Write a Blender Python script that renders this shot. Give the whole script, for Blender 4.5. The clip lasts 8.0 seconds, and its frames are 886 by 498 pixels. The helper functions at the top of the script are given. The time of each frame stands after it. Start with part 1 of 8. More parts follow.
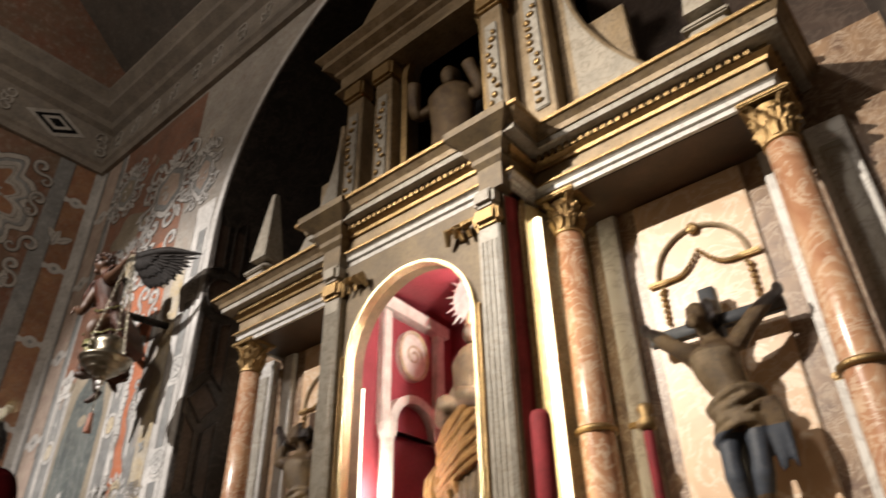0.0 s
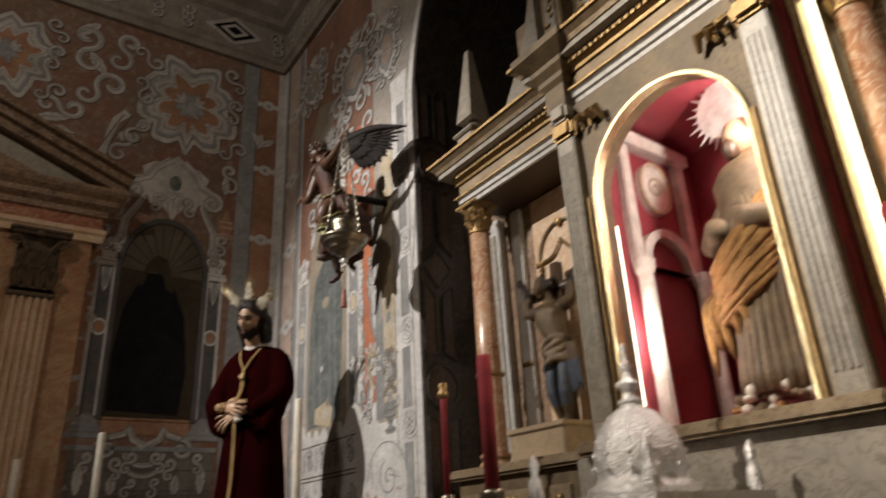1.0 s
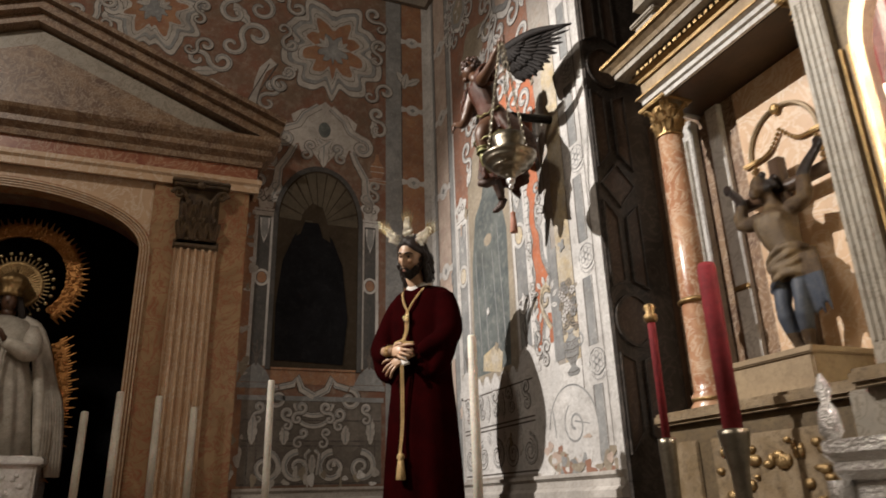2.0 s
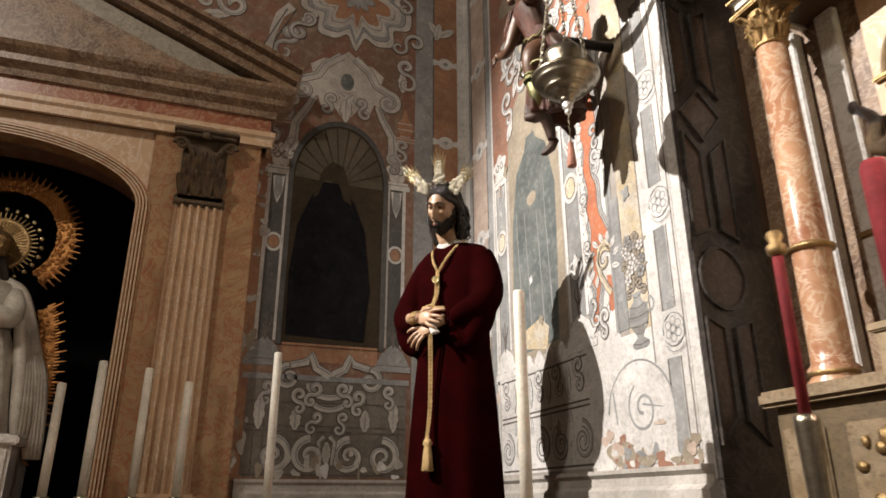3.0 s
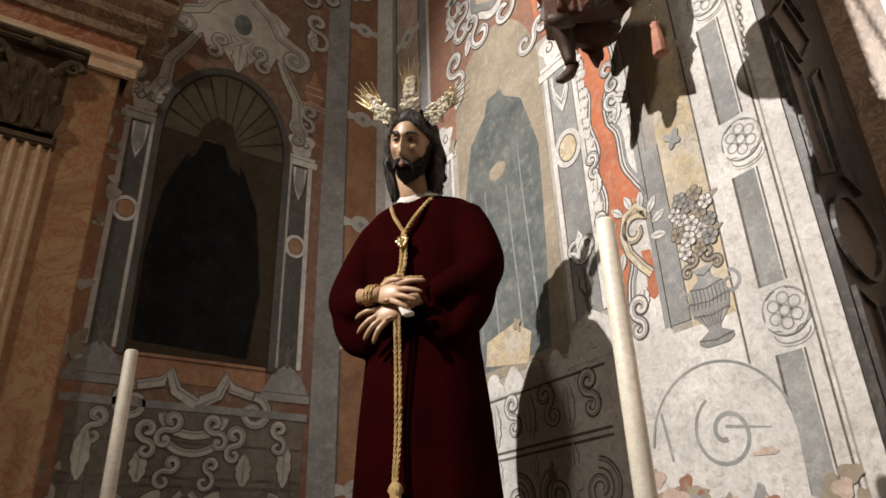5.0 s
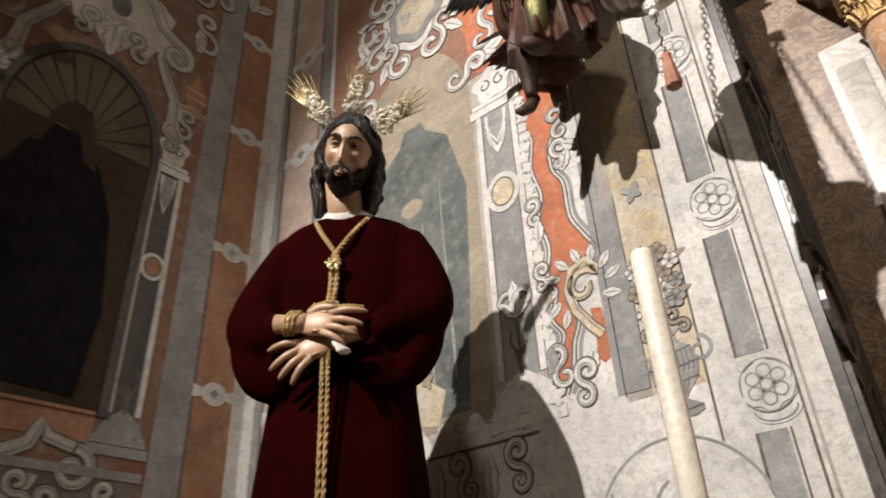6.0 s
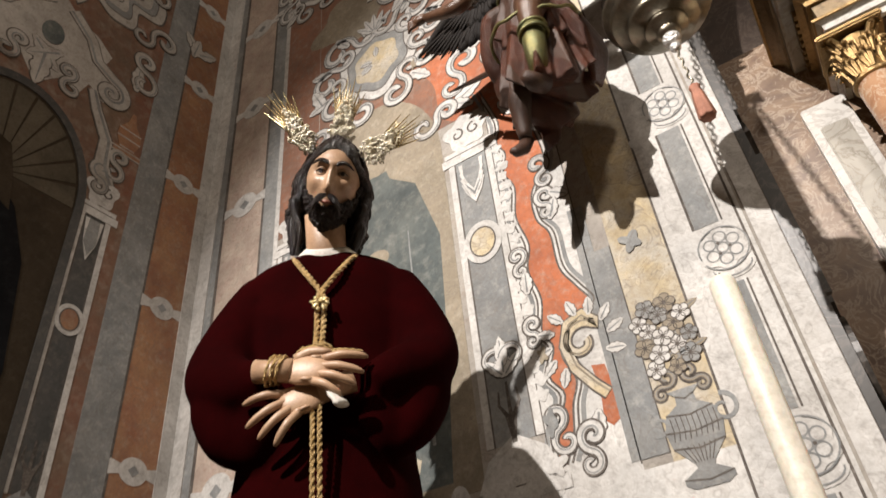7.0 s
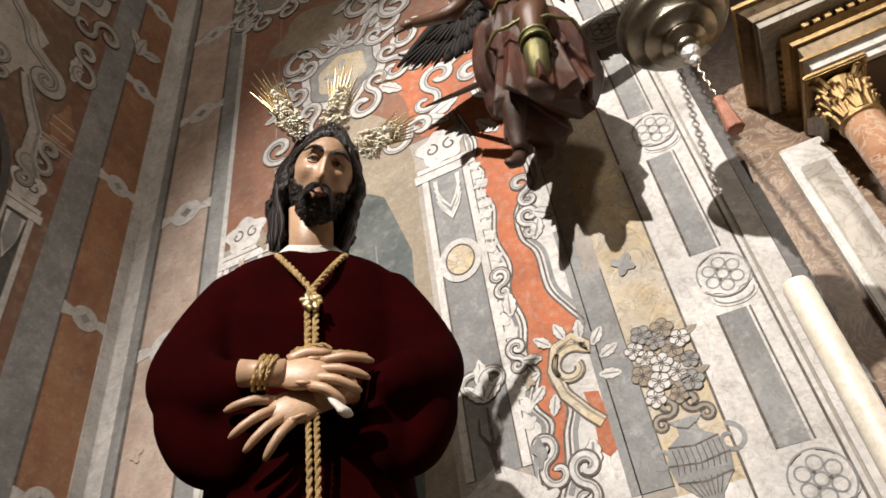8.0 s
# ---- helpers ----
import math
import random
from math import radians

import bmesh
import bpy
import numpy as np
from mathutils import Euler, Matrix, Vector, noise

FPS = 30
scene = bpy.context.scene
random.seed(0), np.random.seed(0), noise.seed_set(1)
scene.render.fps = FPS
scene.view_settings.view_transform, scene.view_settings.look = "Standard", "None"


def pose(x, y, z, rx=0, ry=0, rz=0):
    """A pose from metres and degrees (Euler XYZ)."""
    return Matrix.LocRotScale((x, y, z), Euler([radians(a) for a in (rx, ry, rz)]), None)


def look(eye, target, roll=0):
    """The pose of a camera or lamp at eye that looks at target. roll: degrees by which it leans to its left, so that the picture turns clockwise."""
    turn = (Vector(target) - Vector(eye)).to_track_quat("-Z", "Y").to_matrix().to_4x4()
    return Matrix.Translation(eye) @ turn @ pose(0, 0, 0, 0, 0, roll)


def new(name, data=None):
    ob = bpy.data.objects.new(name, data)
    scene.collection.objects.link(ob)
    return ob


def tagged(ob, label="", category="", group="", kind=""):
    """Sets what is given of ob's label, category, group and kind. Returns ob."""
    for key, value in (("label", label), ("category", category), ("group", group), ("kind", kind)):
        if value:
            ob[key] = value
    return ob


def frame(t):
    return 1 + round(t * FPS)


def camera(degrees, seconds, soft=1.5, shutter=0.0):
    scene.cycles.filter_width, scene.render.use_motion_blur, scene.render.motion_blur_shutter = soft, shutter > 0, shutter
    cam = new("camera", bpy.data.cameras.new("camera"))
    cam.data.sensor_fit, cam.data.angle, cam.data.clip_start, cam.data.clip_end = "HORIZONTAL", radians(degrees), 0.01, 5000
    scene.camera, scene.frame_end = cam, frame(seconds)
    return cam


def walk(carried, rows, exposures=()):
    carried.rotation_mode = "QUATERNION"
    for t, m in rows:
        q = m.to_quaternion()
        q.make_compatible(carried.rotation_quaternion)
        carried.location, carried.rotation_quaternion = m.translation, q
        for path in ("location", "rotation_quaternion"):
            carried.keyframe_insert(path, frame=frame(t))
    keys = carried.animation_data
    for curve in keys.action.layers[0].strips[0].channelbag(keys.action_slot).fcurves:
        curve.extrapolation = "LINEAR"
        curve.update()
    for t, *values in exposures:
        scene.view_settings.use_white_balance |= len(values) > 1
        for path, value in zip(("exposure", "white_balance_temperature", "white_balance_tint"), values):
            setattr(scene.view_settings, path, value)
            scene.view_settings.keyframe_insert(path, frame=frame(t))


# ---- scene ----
cam = camera(65.3, 8.0, soft=1.6, shutter=0.35)
PATH = [
    (0, (-0.264, 0.15, 1.678), (-1.334, 1.45, 2.758), -1.3),
    (0.5, (-0.478, 0.056, 1.69), (-1.773, 1.243, 2.645), -1.1),
    (1, (-0.706, 0.023, 1.657), (-2.219, 1.085, 2.421), -3.0),
    (1.5, (-0.994, 0.113, 1.627), (-2.674, 0.956, 2.312), -2.1),
    (2, (-1.345, 0.182, 1.632), (-3.087, 0.889, 2.315), -1.7),
    (2.1, (-1.398, 0.192, 1.616), (-3.153, 0.88, 2.287), -1.6),
    (2.2, (-1.461, 0.222, 1.616), (-3.226, 0.889, 2.279), -1.1),
    (3.3, (-2.379, 0.467, 1.612), (-4.15, 1.062, 2.326), 1.2),
    (3.4, (-2.464, 0.475, 1.619), (-4.242, 1.046, 2.335), 2.5),
    (3.5, (-2.538, 0.488, 1.619), (-4.312, 1.082, 2.328), 2.5),
    (4, (-2.891, 0.536, 1.598), (-4.654, 1.226, 2.243), 1.6),
    (4.2, (-3.043, 0.5, 1.609), (-4.767, 1.249, 2.292), 0.8),
    (5.3, (-3.807, 0.446, 1.665), (-5.244, 1.499, 2.574), -1.9),
    (5.5, (-3.917, 0.463, 1.691), (-5.319, 1.503, 2.666), -0.8),
    (6, (-4.217, 0.416, 1.734), (-5.305, 1.754, 2.746), -2.9),
    (6.5, (-4.456, 0.409, 1.753), (-5.385, 1.849, 2.784), -3.8),
    (7, (-4.607, 0.478, 1.79), (-5.398, 1.878, 2.98), -6.7),
    (7.5, (-4.753, 0.537, 1.811), (-5.46, 1.932, 3.057), -7.1),
    (8, (-4.917, 0.543, 1.833), (-5.444, 1.998, 3.1), -9.1),
]
walk(cam, [(t, look(eye, target, roll)) for t, eye, target, roll in PATH],
     exposures=[(0.0, -0.1), (1.0, -0.5), (1.5, -0.25), (2.2, 0.15), (3.3, 0.65), (4.2, 0.5), (5.5, 0.08), (6.0, 0.12), (6.8, 0.2), (8.0, 0.25)])

# ---- light ----
world = bpy.data.worlds.new("world")
scene.world = world
world.use_nodes = True
world.node_tree.nodes["Background"].inputs[0].default_value = (1.0, 0.86, 0.7, 1)
world.node_tree.nodes["Background"].inputs[1].default_value = 0.005


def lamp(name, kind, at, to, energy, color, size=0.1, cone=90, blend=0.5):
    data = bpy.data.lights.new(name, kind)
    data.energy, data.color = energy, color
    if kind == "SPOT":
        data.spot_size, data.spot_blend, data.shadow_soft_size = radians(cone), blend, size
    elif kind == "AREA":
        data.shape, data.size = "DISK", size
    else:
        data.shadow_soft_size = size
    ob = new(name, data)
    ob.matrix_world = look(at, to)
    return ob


LAMP = (-5.55, -3.7, 6.75)
lamp("spot_lamp", "SPOT", LAMP, (-5.1, 2.5, 3.1), 3300, (1.0, 0.93, 0.87), 0.05, 44, 0.85)
lamp("bay_spot_lamp", "SPOT", (-3.9, -3.4, 6.2), (-0.45, 2.8, 3.1), 4300, (1.0, 0.9, 0.78), 0.05, 46, 1.0)
# added fill light, standing in for unseen lights elsewhere in the church
lamp("fill_lamp", "POINT", (-2.4, -3.4, 7.4), (0, 0, 0), 430, (1.0, 0.88, 0.76), 0.3)
lamp("niche_lamp", "POINT", (-1.88, 2.58, 3.35), (0, 0, 0), 60, (1.0, 0.9, 0.8), 0.03)
lamp("niche_lamp_side", "POINT", (-2.78, 2.58, 2.5), (0, 0, 0), 12, (1.0, 0.88, 0.78), 0.03)


# ---- materials ----
class Nodes:
    def __init__(self, name):
        self.m = bpy.data.materials.new(name)
        self.m.use_nodes = True
        self.t = self.m.node_tree
        self.p = self.t.nodes["Principled BSDF"]
        self.pos = self.t.nodes.new("ShaderNodeNewGeometry").outputs["Position"]

    def add(self, kind, **inputs):
        n = self.t.nodes.new(kind)
        for k, v in inputs.items():
            s = n.inputs[int(k[1:])] if k[0] == "i" and k[1:].isdigit() else n.inputs[k.replace("_", " ")]
            if isinstance(v, bpy.types.NodeSocket):
                self.t.links.new(v, s)
            else:
                s.default_value = v
        return n

    def noise(self, scale, detail=4, rough=0.6, vec=None, distort=0.0):
        n = self.add("ShaderNodeTexNoise", Vector=vec or self.pos, Scale=scale, Detail=detail, Roughness=rough, Distortion=distort)
        return n.outputs["Fac"]

    def ramp(self, fac, stops, hard=False):
        n = self.add("ShaderNodeValToRGB", Fac=fac)
        r = n.color_ramp
        r.interpolation = "CONSTANT" if hard else "LINEAR"
        while len(r.elements) < len(stops):
            r.elements.new(0.5)
        for e, (at, c) in zip(r.elements, stops):
            e.position, e.color = at, (*c, 1)
        return n.outputs["Color"]

    def mix(self, fac, a, b, mode="MIX"):
        n = self.t.nodes.new("ShaderNodeMix")
        n.data_type, n.blend_type = "RGBA", mode
        for s, v in ((n.inputs[0], fac), (n.inputs[6], a), (n.inputs[7], b)):
            if isinstance(v, bpy.types.NodeSocket):
                self.t.links.new(v, s)
            else:
                s.default_value = v if not isinstance(v, tuple) else (*v, 1)
        return n.outputs[2]

    def bump(self, height, strength=0.3, dist=0.01):
        n = self.add("ShaderNodeBump", Height=height, Strength=strength, Distance=dist)
        self.t.links.new(n.outputs[0], self.p.inputs["Normal"])

    def base(self, color):
        if isinstance(color, tuple):
            self.p.inputs["Base Color"].default_value = (*color, 1)
        else:
            self.t.links.new(color, self.p.inputs["Base Color"])

    def set(self, rough=0.6, metal=0.0, **more):
        self.p.inputs["Roughness"].default_value = rough
        self.p.inputs["Metallic"].default_value = metal
        for k, v in more.items():
            self.p.inputs[k.replace("_", " ")].default_value = v
        return self.m


def worn(name, a, b, dirt, rough=0.6, metal=0.0, scale=6.0, bump=0.2, amount=0.5, drawn=0.0, **more):
    """Two close tones in broad patches, fine grain, and flecks of dirt."""
    n = Nodes(name)
    c = n.mix(n.ramp(n.noise(scale, 5), [(0.35, (0, 0, 0)), (0.65, (1, 1, 1))]), a, b)
    c = n.mix(n.ramp(n.noise(scale * 4.3, 6, 0.7), [(0.5, (0, 0, 0)), (0.72, (amount,) * 3)]), c, dirt)
    broad = n.ramp(n.noise(scale * 0.42, 6, 0.65), [(0.3, (0.66, 0.65, 0.64)), (0.6, (1, 1, 1))])
    fine = n.ramp(n.noise(scale * 11, 6, 0.75), [(0.3, (0.78, 0.76, 0.74)), (0.55, (1, 1, 1))])
    c = n.mix(1.0, n.mix(1.0, c, broad, "MULTIPLY"), fine, "MULTIPLY")
    if drawn:
        brush = n.ramp(n.noise(7.5, 2.5, 0.5, distort=1.6), [(0.44, (0, 0, 0)), (0.452, (drawn,) * 3), (0.464, (0, 0, 0)), (0.53, (0, 0, 0)), (0.54, (drawn * 0.8,) * 3), (0.55, (0, 0, 0))])
        shade = n.ramp(n.noise(7.5, 2.5, 0.5, distort=1.6), [(0.452, (drawn * 0.35,) * 3), (0.5, (0, 0, 0)), (0.54, (0, 0, 0)), (0.6, (drawn * 0.3,) * 3)])
        c = n.mix(brush, n.mix(shade, c, (0.16, 0.14, 0.12)), (0.15, 0.125, 0.105))
    n.base(c)
    n.bump(n.noise(scale * 14, 5, 0.7), bump, 0.006)
    return n.set(rough, metal, **more)


def marble(name, a, b, vein, rough=0.25, scale=2.0):
    n = Nodes(name)
    f = n.noise(scale, 7, 0.62, distort=1.4)
    c = n.mix(n.ramp(f, [(0.35, (0, 0, 0)), (0.62, (1, 1, 1))]), a, b)
    v = n.ramp(n.noise(scale * 1.7, 8, 0.6, distort=2.5), [(0.46, (0, 0, 0)), (0.5, (0.8, 0.8, 0.8)), (0.54, (0, 0, 0))])
    n.base(n.mix(v, c, vein))
    n.bump(n.noise(scale * 30, 3), 0.08, 0.004)
    return n.set(rough)


WHITE = worn("white_plaster", (0.7, 0.68, 0.65), (0.6, 0.59, 0.57), (0.34, 0.32, 0.3), 0.85, scale=5, bump=0.4, amount=0.75, drawn=0.3)
GREY = worn("grey_paint", (0.22, 0.23, 0.235), (0.31, 0.315, 0.31), (0.55, 0.54, 0.5), 0.85, scale=7, bump=0.3, drawn=0.4)
SLATE = worn("slate_paint", (0.075, 0.09, 0.09), (0.15, 0.165, 0.155), (0.38, 0.37, 0.33), 0.85, scale=4, bump=0.3, amount=0.4)
ORANGE = worn("orange_paint", (0.55, 0.17, 0.07), (0.42, 0.13, 0.06), (0.5, 0.42, 0.34), 0.85, scale=6, bump=0.35, drawn=0.3)
OCHRE = worn("ochre_paint", (0.62, 0.5, 0.3), (0.6, 0.55, 0.46), (0.42, 0.3, 0.16), 0.85, scale=9, bump=0.35, drawn=0.55)
BUFF = worn("buff_paint", (0.34, 0.285, 0.21), (0.26, 0.22, 0.16), (0.52, 0.48, 0.4), 0.85, scale=5, bump=0.3, drawn=0.4)
PINK = worn("pink_paint", (0.5, 0.38, 0.32), (0.55, 0.46, 0.38), (0.36, 0.2, 0.14), 0.85, scale=10, bump=0.35, drawn=0.4)
RUST = worn("rust_paint", (0.3, 0.13, 0.07), (0.38, 0.2, 0.1), (0.45, 0.37, 0.28), 0.8, scale=6, bump=0.3, drawn=0.35)
# dark figure paint, and the colour for gloom in chamber and upper niche
NEARBLACK = worn("dark_paint_and_gloom", (0.007, 0.007, 0.008), (0.012, 0.012, 0.014), (0.04, 0.04, 0.04), 0.8, scale=5, bump=0.2, amount=0.3, Specular_IOR_Level=0.08)
LINE = worn("line_paint", (0.075, 0.062, 0.053), (0.13, 0.11, 0.095), (0.4, 0.37, 0.33), 0.85, scale=20, bump=0.2)
FRESCO_N = worn("fresco_pale", (0.46, 0.43, 0.38), (0.36, 0.33, 0.3), (0.3, 0.2, 0.14), 0.85, scale=3.2, bump=0.4, drawn=0.5)
FRESCO_W = worn("fresco_red", (0.24, 0.1, 0.06), (0.2, 0.13, 0.085), (0.4, 0.34, 0.28), 0.85, scale=2.6, bump=0.4, amount=0.6, drawn=0.35)
CORNICE = worn("cornice_paint", (0.25, 0.22, 0.19), (0.32, 0.28, 0.23), (0.12, 0.1, 0.09), 0.8, scale=6, bump=0.3)
VAULT = worn("vault_paint", (0.12, 0.1, 0.085), (0.09, 0.08, 0.07), (0.2, 0.17, 0.14), 0.85, scale=3)
FLOOR = marble("floor_marble", (0.3, 0.26, 0.22), (0.38, 0.33, 0.28), (0.15, 0.12, 0.1), 0.3)
DARK = marble("dark_marble", (0.022, 0.019, 0.017), (0.04, 0.035, 0.031), (0.09, 0.075, 0.065), 0.35, 3.0)
DARKER = marble("brown_marble", (0.05, 0.035, 0.028), (0.075, 0.05, 0.038), (0.12, 0.09, 0.07), 0.35, 4.0)
SALMON = marble("salmon_marble", (0.3, 0.13, 0.07), (0.46, 0.27, 0.16), (0.58, 0.46, 0.34), 0.25, 3.5)
BROWNM = marble("brown_red_marble", (0.11, 0.06, 0.035), (0.24, 0.15, 0.085), (0.38, 0.3, 0.22), 0.4, 5.0)
PEACH = marble("peach_marble", (0.58, 0.4, 0.25), (0.5, 0.33, 0.2), (0.66, 0.55, 0.42), 0.4, 2.5)
PIERM = marble("blotched_marble", (0.4, 0.26, 0.14), (0.28, 0.17, 0.09), (0.3, 0.09, 0.05), 0.25, 2.6)
GREYM = marble("grey_marble", (0.3, 0.28, 0.24), (0.4, 0.37, 0.32), (0.2, 0.17, 0.13), 0.3, 3.5)
WHITEM = marble("white_marble", (0.62, 0.6, 0.56), (0.52, 0.5, 0.47), (0.36, 0.33, 0.3), 0.3, 3.0)
REDM = marble("red_marble", (0.22, 0.07, 0.04), (0.32, 0.13, 0.07), (0.45, 0.3, 0.2), 0.3, 3.0)
STONE = marble("weathered_grey_marble", (0.27, 0.245, 0.2), (0.35, 0.31, 0.25), (0.17, 0.14, 0.1), 0.4, 5.0)
OLDGILT = worn("old_gilt", (0.19, 0.135, 0.07), (0.13, 0.095, 0.055), (0.06, 0.04, 0.022), 0.45, 0.2, 12, 0.4, 0.8)
ROBEBROWN = worn("brown_gilt_robe", (0.12, 0.085, 0.05), (0.2, 0.14, 0.075), (0.05, 0.04, 0.03), 0.4, 0.25, 14, 0.7, 0.8)
MANTLE = worn("orange_gilt", (0.42, 0.24, 0.085), (0.3, 0.17, 0.06), (0.09, 0.05, 0.02), 0.34, 0.7, 16, 0.9, 0.9)
FADED = worn("faded_orange_paint", (0.3, 0.13, 0.075), (0.24, 0.12, 0.08), (0.36, 0.31, 0.26), 0.85, scale=6, bump=0.35, drawn=0.5)
GILTW = worn("gilt_wood", (0.26, 0.185, 0.1), (0.34, 0.26, 0.165), (0.09, 0.06, 0.035), 0.42, 0.3, 11, 0.45, 0.9)
GOLD = worn("gold_leaf", (0.46, 0.31, 0.14), (0.36, 0.24, 0.11), (0.13, 0.085, 0.04), 0.36, 0.8, 12, 0.45, 0.85)
PALEGOLD = worn("pale_gold", (0.85, 0.68, 0.36), (0.9, 0.78, 0.5), (0.5, 0.36, 0.15), 0.22, 0.9, 25, 0.4)
_s = Nodes("silver")
_s.base(_s.mix(_s.ramp(_s.noise(35, 5), [(0.4, (0, 0, 0)), (0.7, (0.6, 0.6, 0.6))]), (0.93, 0.92, 0.9), (0.5, 0.48, 0.45)))
_s.bump(_s.noise(120, 3, 0.5), 0.9, 0.009)
SILVER = _s.set(0.27, 0.6)
BRIGHT = worn("bright_silver", (0.95, 0.94, 0.92), (0.9, 0.89, 0.86), (0.7, 0.68, 0.64), 0.4, 0.5, 30, 0.3, 0.3)
BRASS = worn("tarnished_silver", (0.4, 0.36, 0.28), (0.3, 0.27, 0.21), (0.14, 0.12, 0.09), 0.3, 0.95, 8, 0.2)
FILIGREE = worn("pale_filigree", (0.92, 0.88, 0.76), (0.88, 0.8, 0.6), (0.6, 0.48, 0.28), 0.3, 0.45, 40, 0.4)
IRON = worn("iron", (0.03, 0.028, 0.026), (0.05, 0.045, 0.04), (0.12, 0.08, 0.05), 0.5, 0.6, 10, 0.3)
WOOD = worn("pale_wood", (0.3, 0.22, 0.13), (0.36, 0.27, 0.16), (0.16, 0.11, 0.06), 0.55, 0, 5, 0.25)
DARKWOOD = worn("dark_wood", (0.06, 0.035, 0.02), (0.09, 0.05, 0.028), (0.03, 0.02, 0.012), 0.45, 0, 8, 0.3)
BEAM = worn("blue_grey_wood", (0.06, 0.065, 0.075), (0.09, 0.095, 0.1), (0.03, 0.03, 0.03), 0.5, 0, 8, 0.3)
WAX = worn("wax", (0.78, 0.74, 0.64), (0.72, 0.68, 0.58), (0.6, 0.54, 0.42), 0.45, 0, 6, 0.05, 0.3, Subsurface_Weight=0.15)
REDCLOTH = worn("red_cloth", (0.36, 0.03, 0.04), (0.24, 0.02, 0.025), (0.14, 0.012, 0.015), 0.8, 0, 8, 0.2)
REDSATIN = worn("red_satin", (0.34, 0.06, 0.078), (0.28, 0.045, 0.06), (0.26, 0.03, 0.04), 0.5, 0, 3, 0.1)
CARVED = worn("polychrome_wood", (0.075, 0.046, 0.027), (0.15, 0.1, 0.05), (0.03, 0.02, 0.013), 0.4, 0.1, 14, 0.9, 0.8, Specular_IOR_Level=0.3)
SKIN = worn("painted_skin", (0.5, 0.33, 0.21), (0.42, 0.26, 0.16), (0.3, 0.15, 0.09), 0.42, 0, 16, 0.12, 0.35)
HAIR = worn("painted_hair", (0.012, 0.006, 0.0035), (0.018, 0.009, 0.005), (0.03, 0.017, 0.01), 0.3, 0, 60, 0.9, 0.3, Specular_IOR_Level=0.5)
LINEN = worn("linen", (0.75, 0.72, 0.66), (0.68, 0.65, 0.6), (0.5, 0.46, 0.4), 0.8, 0, 20, 0.3)
IVORY = worn("ivory_silk", (0.72, 0.68, 0.6), (0.6, 0.56, 0.48), (0.35, 0.25, 0.12), 0.5, 0.1, 12, 0.3)
ROPE = worn("gold_cord", (0.6, 0.4, 0.15), (0.66, 0.48, 0.24), (0.3, 0.18, 0.06), 0.5, 0.35, 60, 0.8)
ANGELRED = worn("angel_red", (0.055, 0.018, 0.009), (0.1, 0.032, 0.016), (0.05, 0.02, 0.01), 0.34, 0.0, 14, 0.8, Specular_IOR_Level=0.3)
ANGELSKIN = worn("angel_skin", (0.13, 0.065, 0.036), (0.09, 0.045, 0.026), (0.08, 0.04, 0.025), 0.35, 0, 16, 0.3, 0.5)
DARKWING = worn("dark_feathers", (0.012, 0.009, 0.008), (0.02, 0.016, 0.014), (0.04, 0.03, 0.02), 0.6, 0, 20, 0.5, Specular_IOR_Level=0.2)
ANGELBROWN = worn("angel_brown", (0.04, 0.018, 0.01), (0.07, 0.03, 0.016), (0.03, 0.018, 0.012), 0.5, 0.0, 10, 0.5)
DARKSLATE = worn("dark_slate_paint", (0.06, 0.06, 0.058), (0.09, 0.085, 0.08), (0.2, 0.18, 0.15), 0.85, scale=6, bump=0.3, amount=0.5)
TASSEL = worn("pink_silk", (0.55, 0.25, 0.17), (0.45, 0.2, 0.13), (0.3, 0.12, 0.08), 0.6, 0, 40, 0.5)
SHADEBLUE = worn("blue_cloth", (0.03, 0.04, 0.06), (0.05, 0.06, 0.08), (0.1, 0.1, 0.1), 0.6, 0, 8, 0.2)

# emission for the glare on the gilded returns
_g = Nodes("strip_glow")
_g.base((0.9, 0.85, 0.7))
_g.p.inputs["Emission Color"].default_value = (1.0, 0.88, 0.62, 1)
_g.p.inputs["Emission Strength"].default_value = 5.0
SOFTGLOW = _g.m
_v = Nodes("velvet")
_v.base(_v.mix(_v.ramp(_v.noise(7, 5), [(0.3, (0, 0, 0)), (0.7, (1, 1, 1))]), (0.008, 0.0003, 0.0004), (0.016, 0.0004, 0.0006)))
_v.bump(_v.noise(220, 3), 0.25, 0.002)
VELVET = _v.set(0.95, 0.0, Specular_IOR_Level=0.02)


# ---- shape tools ----
def finish(name, bm, material, smooth=False):
    me = bpy.data.meshes.new(name)
    bmesh.ops.recalc_face_normals(bm, faces=bm.faces)
    bm.to_mesh(me)
    bm.free()
    for m in material if isinstance(material, (list, tuple)) else [material]:
        me.materials.append(m)
    if smooth:
        me.polygons.foreach_set("use_smooth", [True] * len(me.polygons))
    return me


def part(name, bm, material, parent, label="", smooth=False):
    ob = new(name, finish(name, bm, material, smooth))
    ob.parent = parent
    if label:
        ob["label"] = label
    return ob


def solo(name, bm, material, label, category, kind="", group="", smooth=False, at=None):
    """A thing of one mesh; its origin at its own base."""
    ob = new(name, finish(name, bm, material, smooth))
    return tagged(ob, label, category, group, kind)


def thing(name, at, label, category, group="", kind="", turn=0):
    ob = new(name)
    ob.empty_display_size = 0.1
    ob.matrix_world = pose(*at, 0, 0, turn)
    return tagged(ob, label, category, group, kind)


def B():
    return bmesh.new()


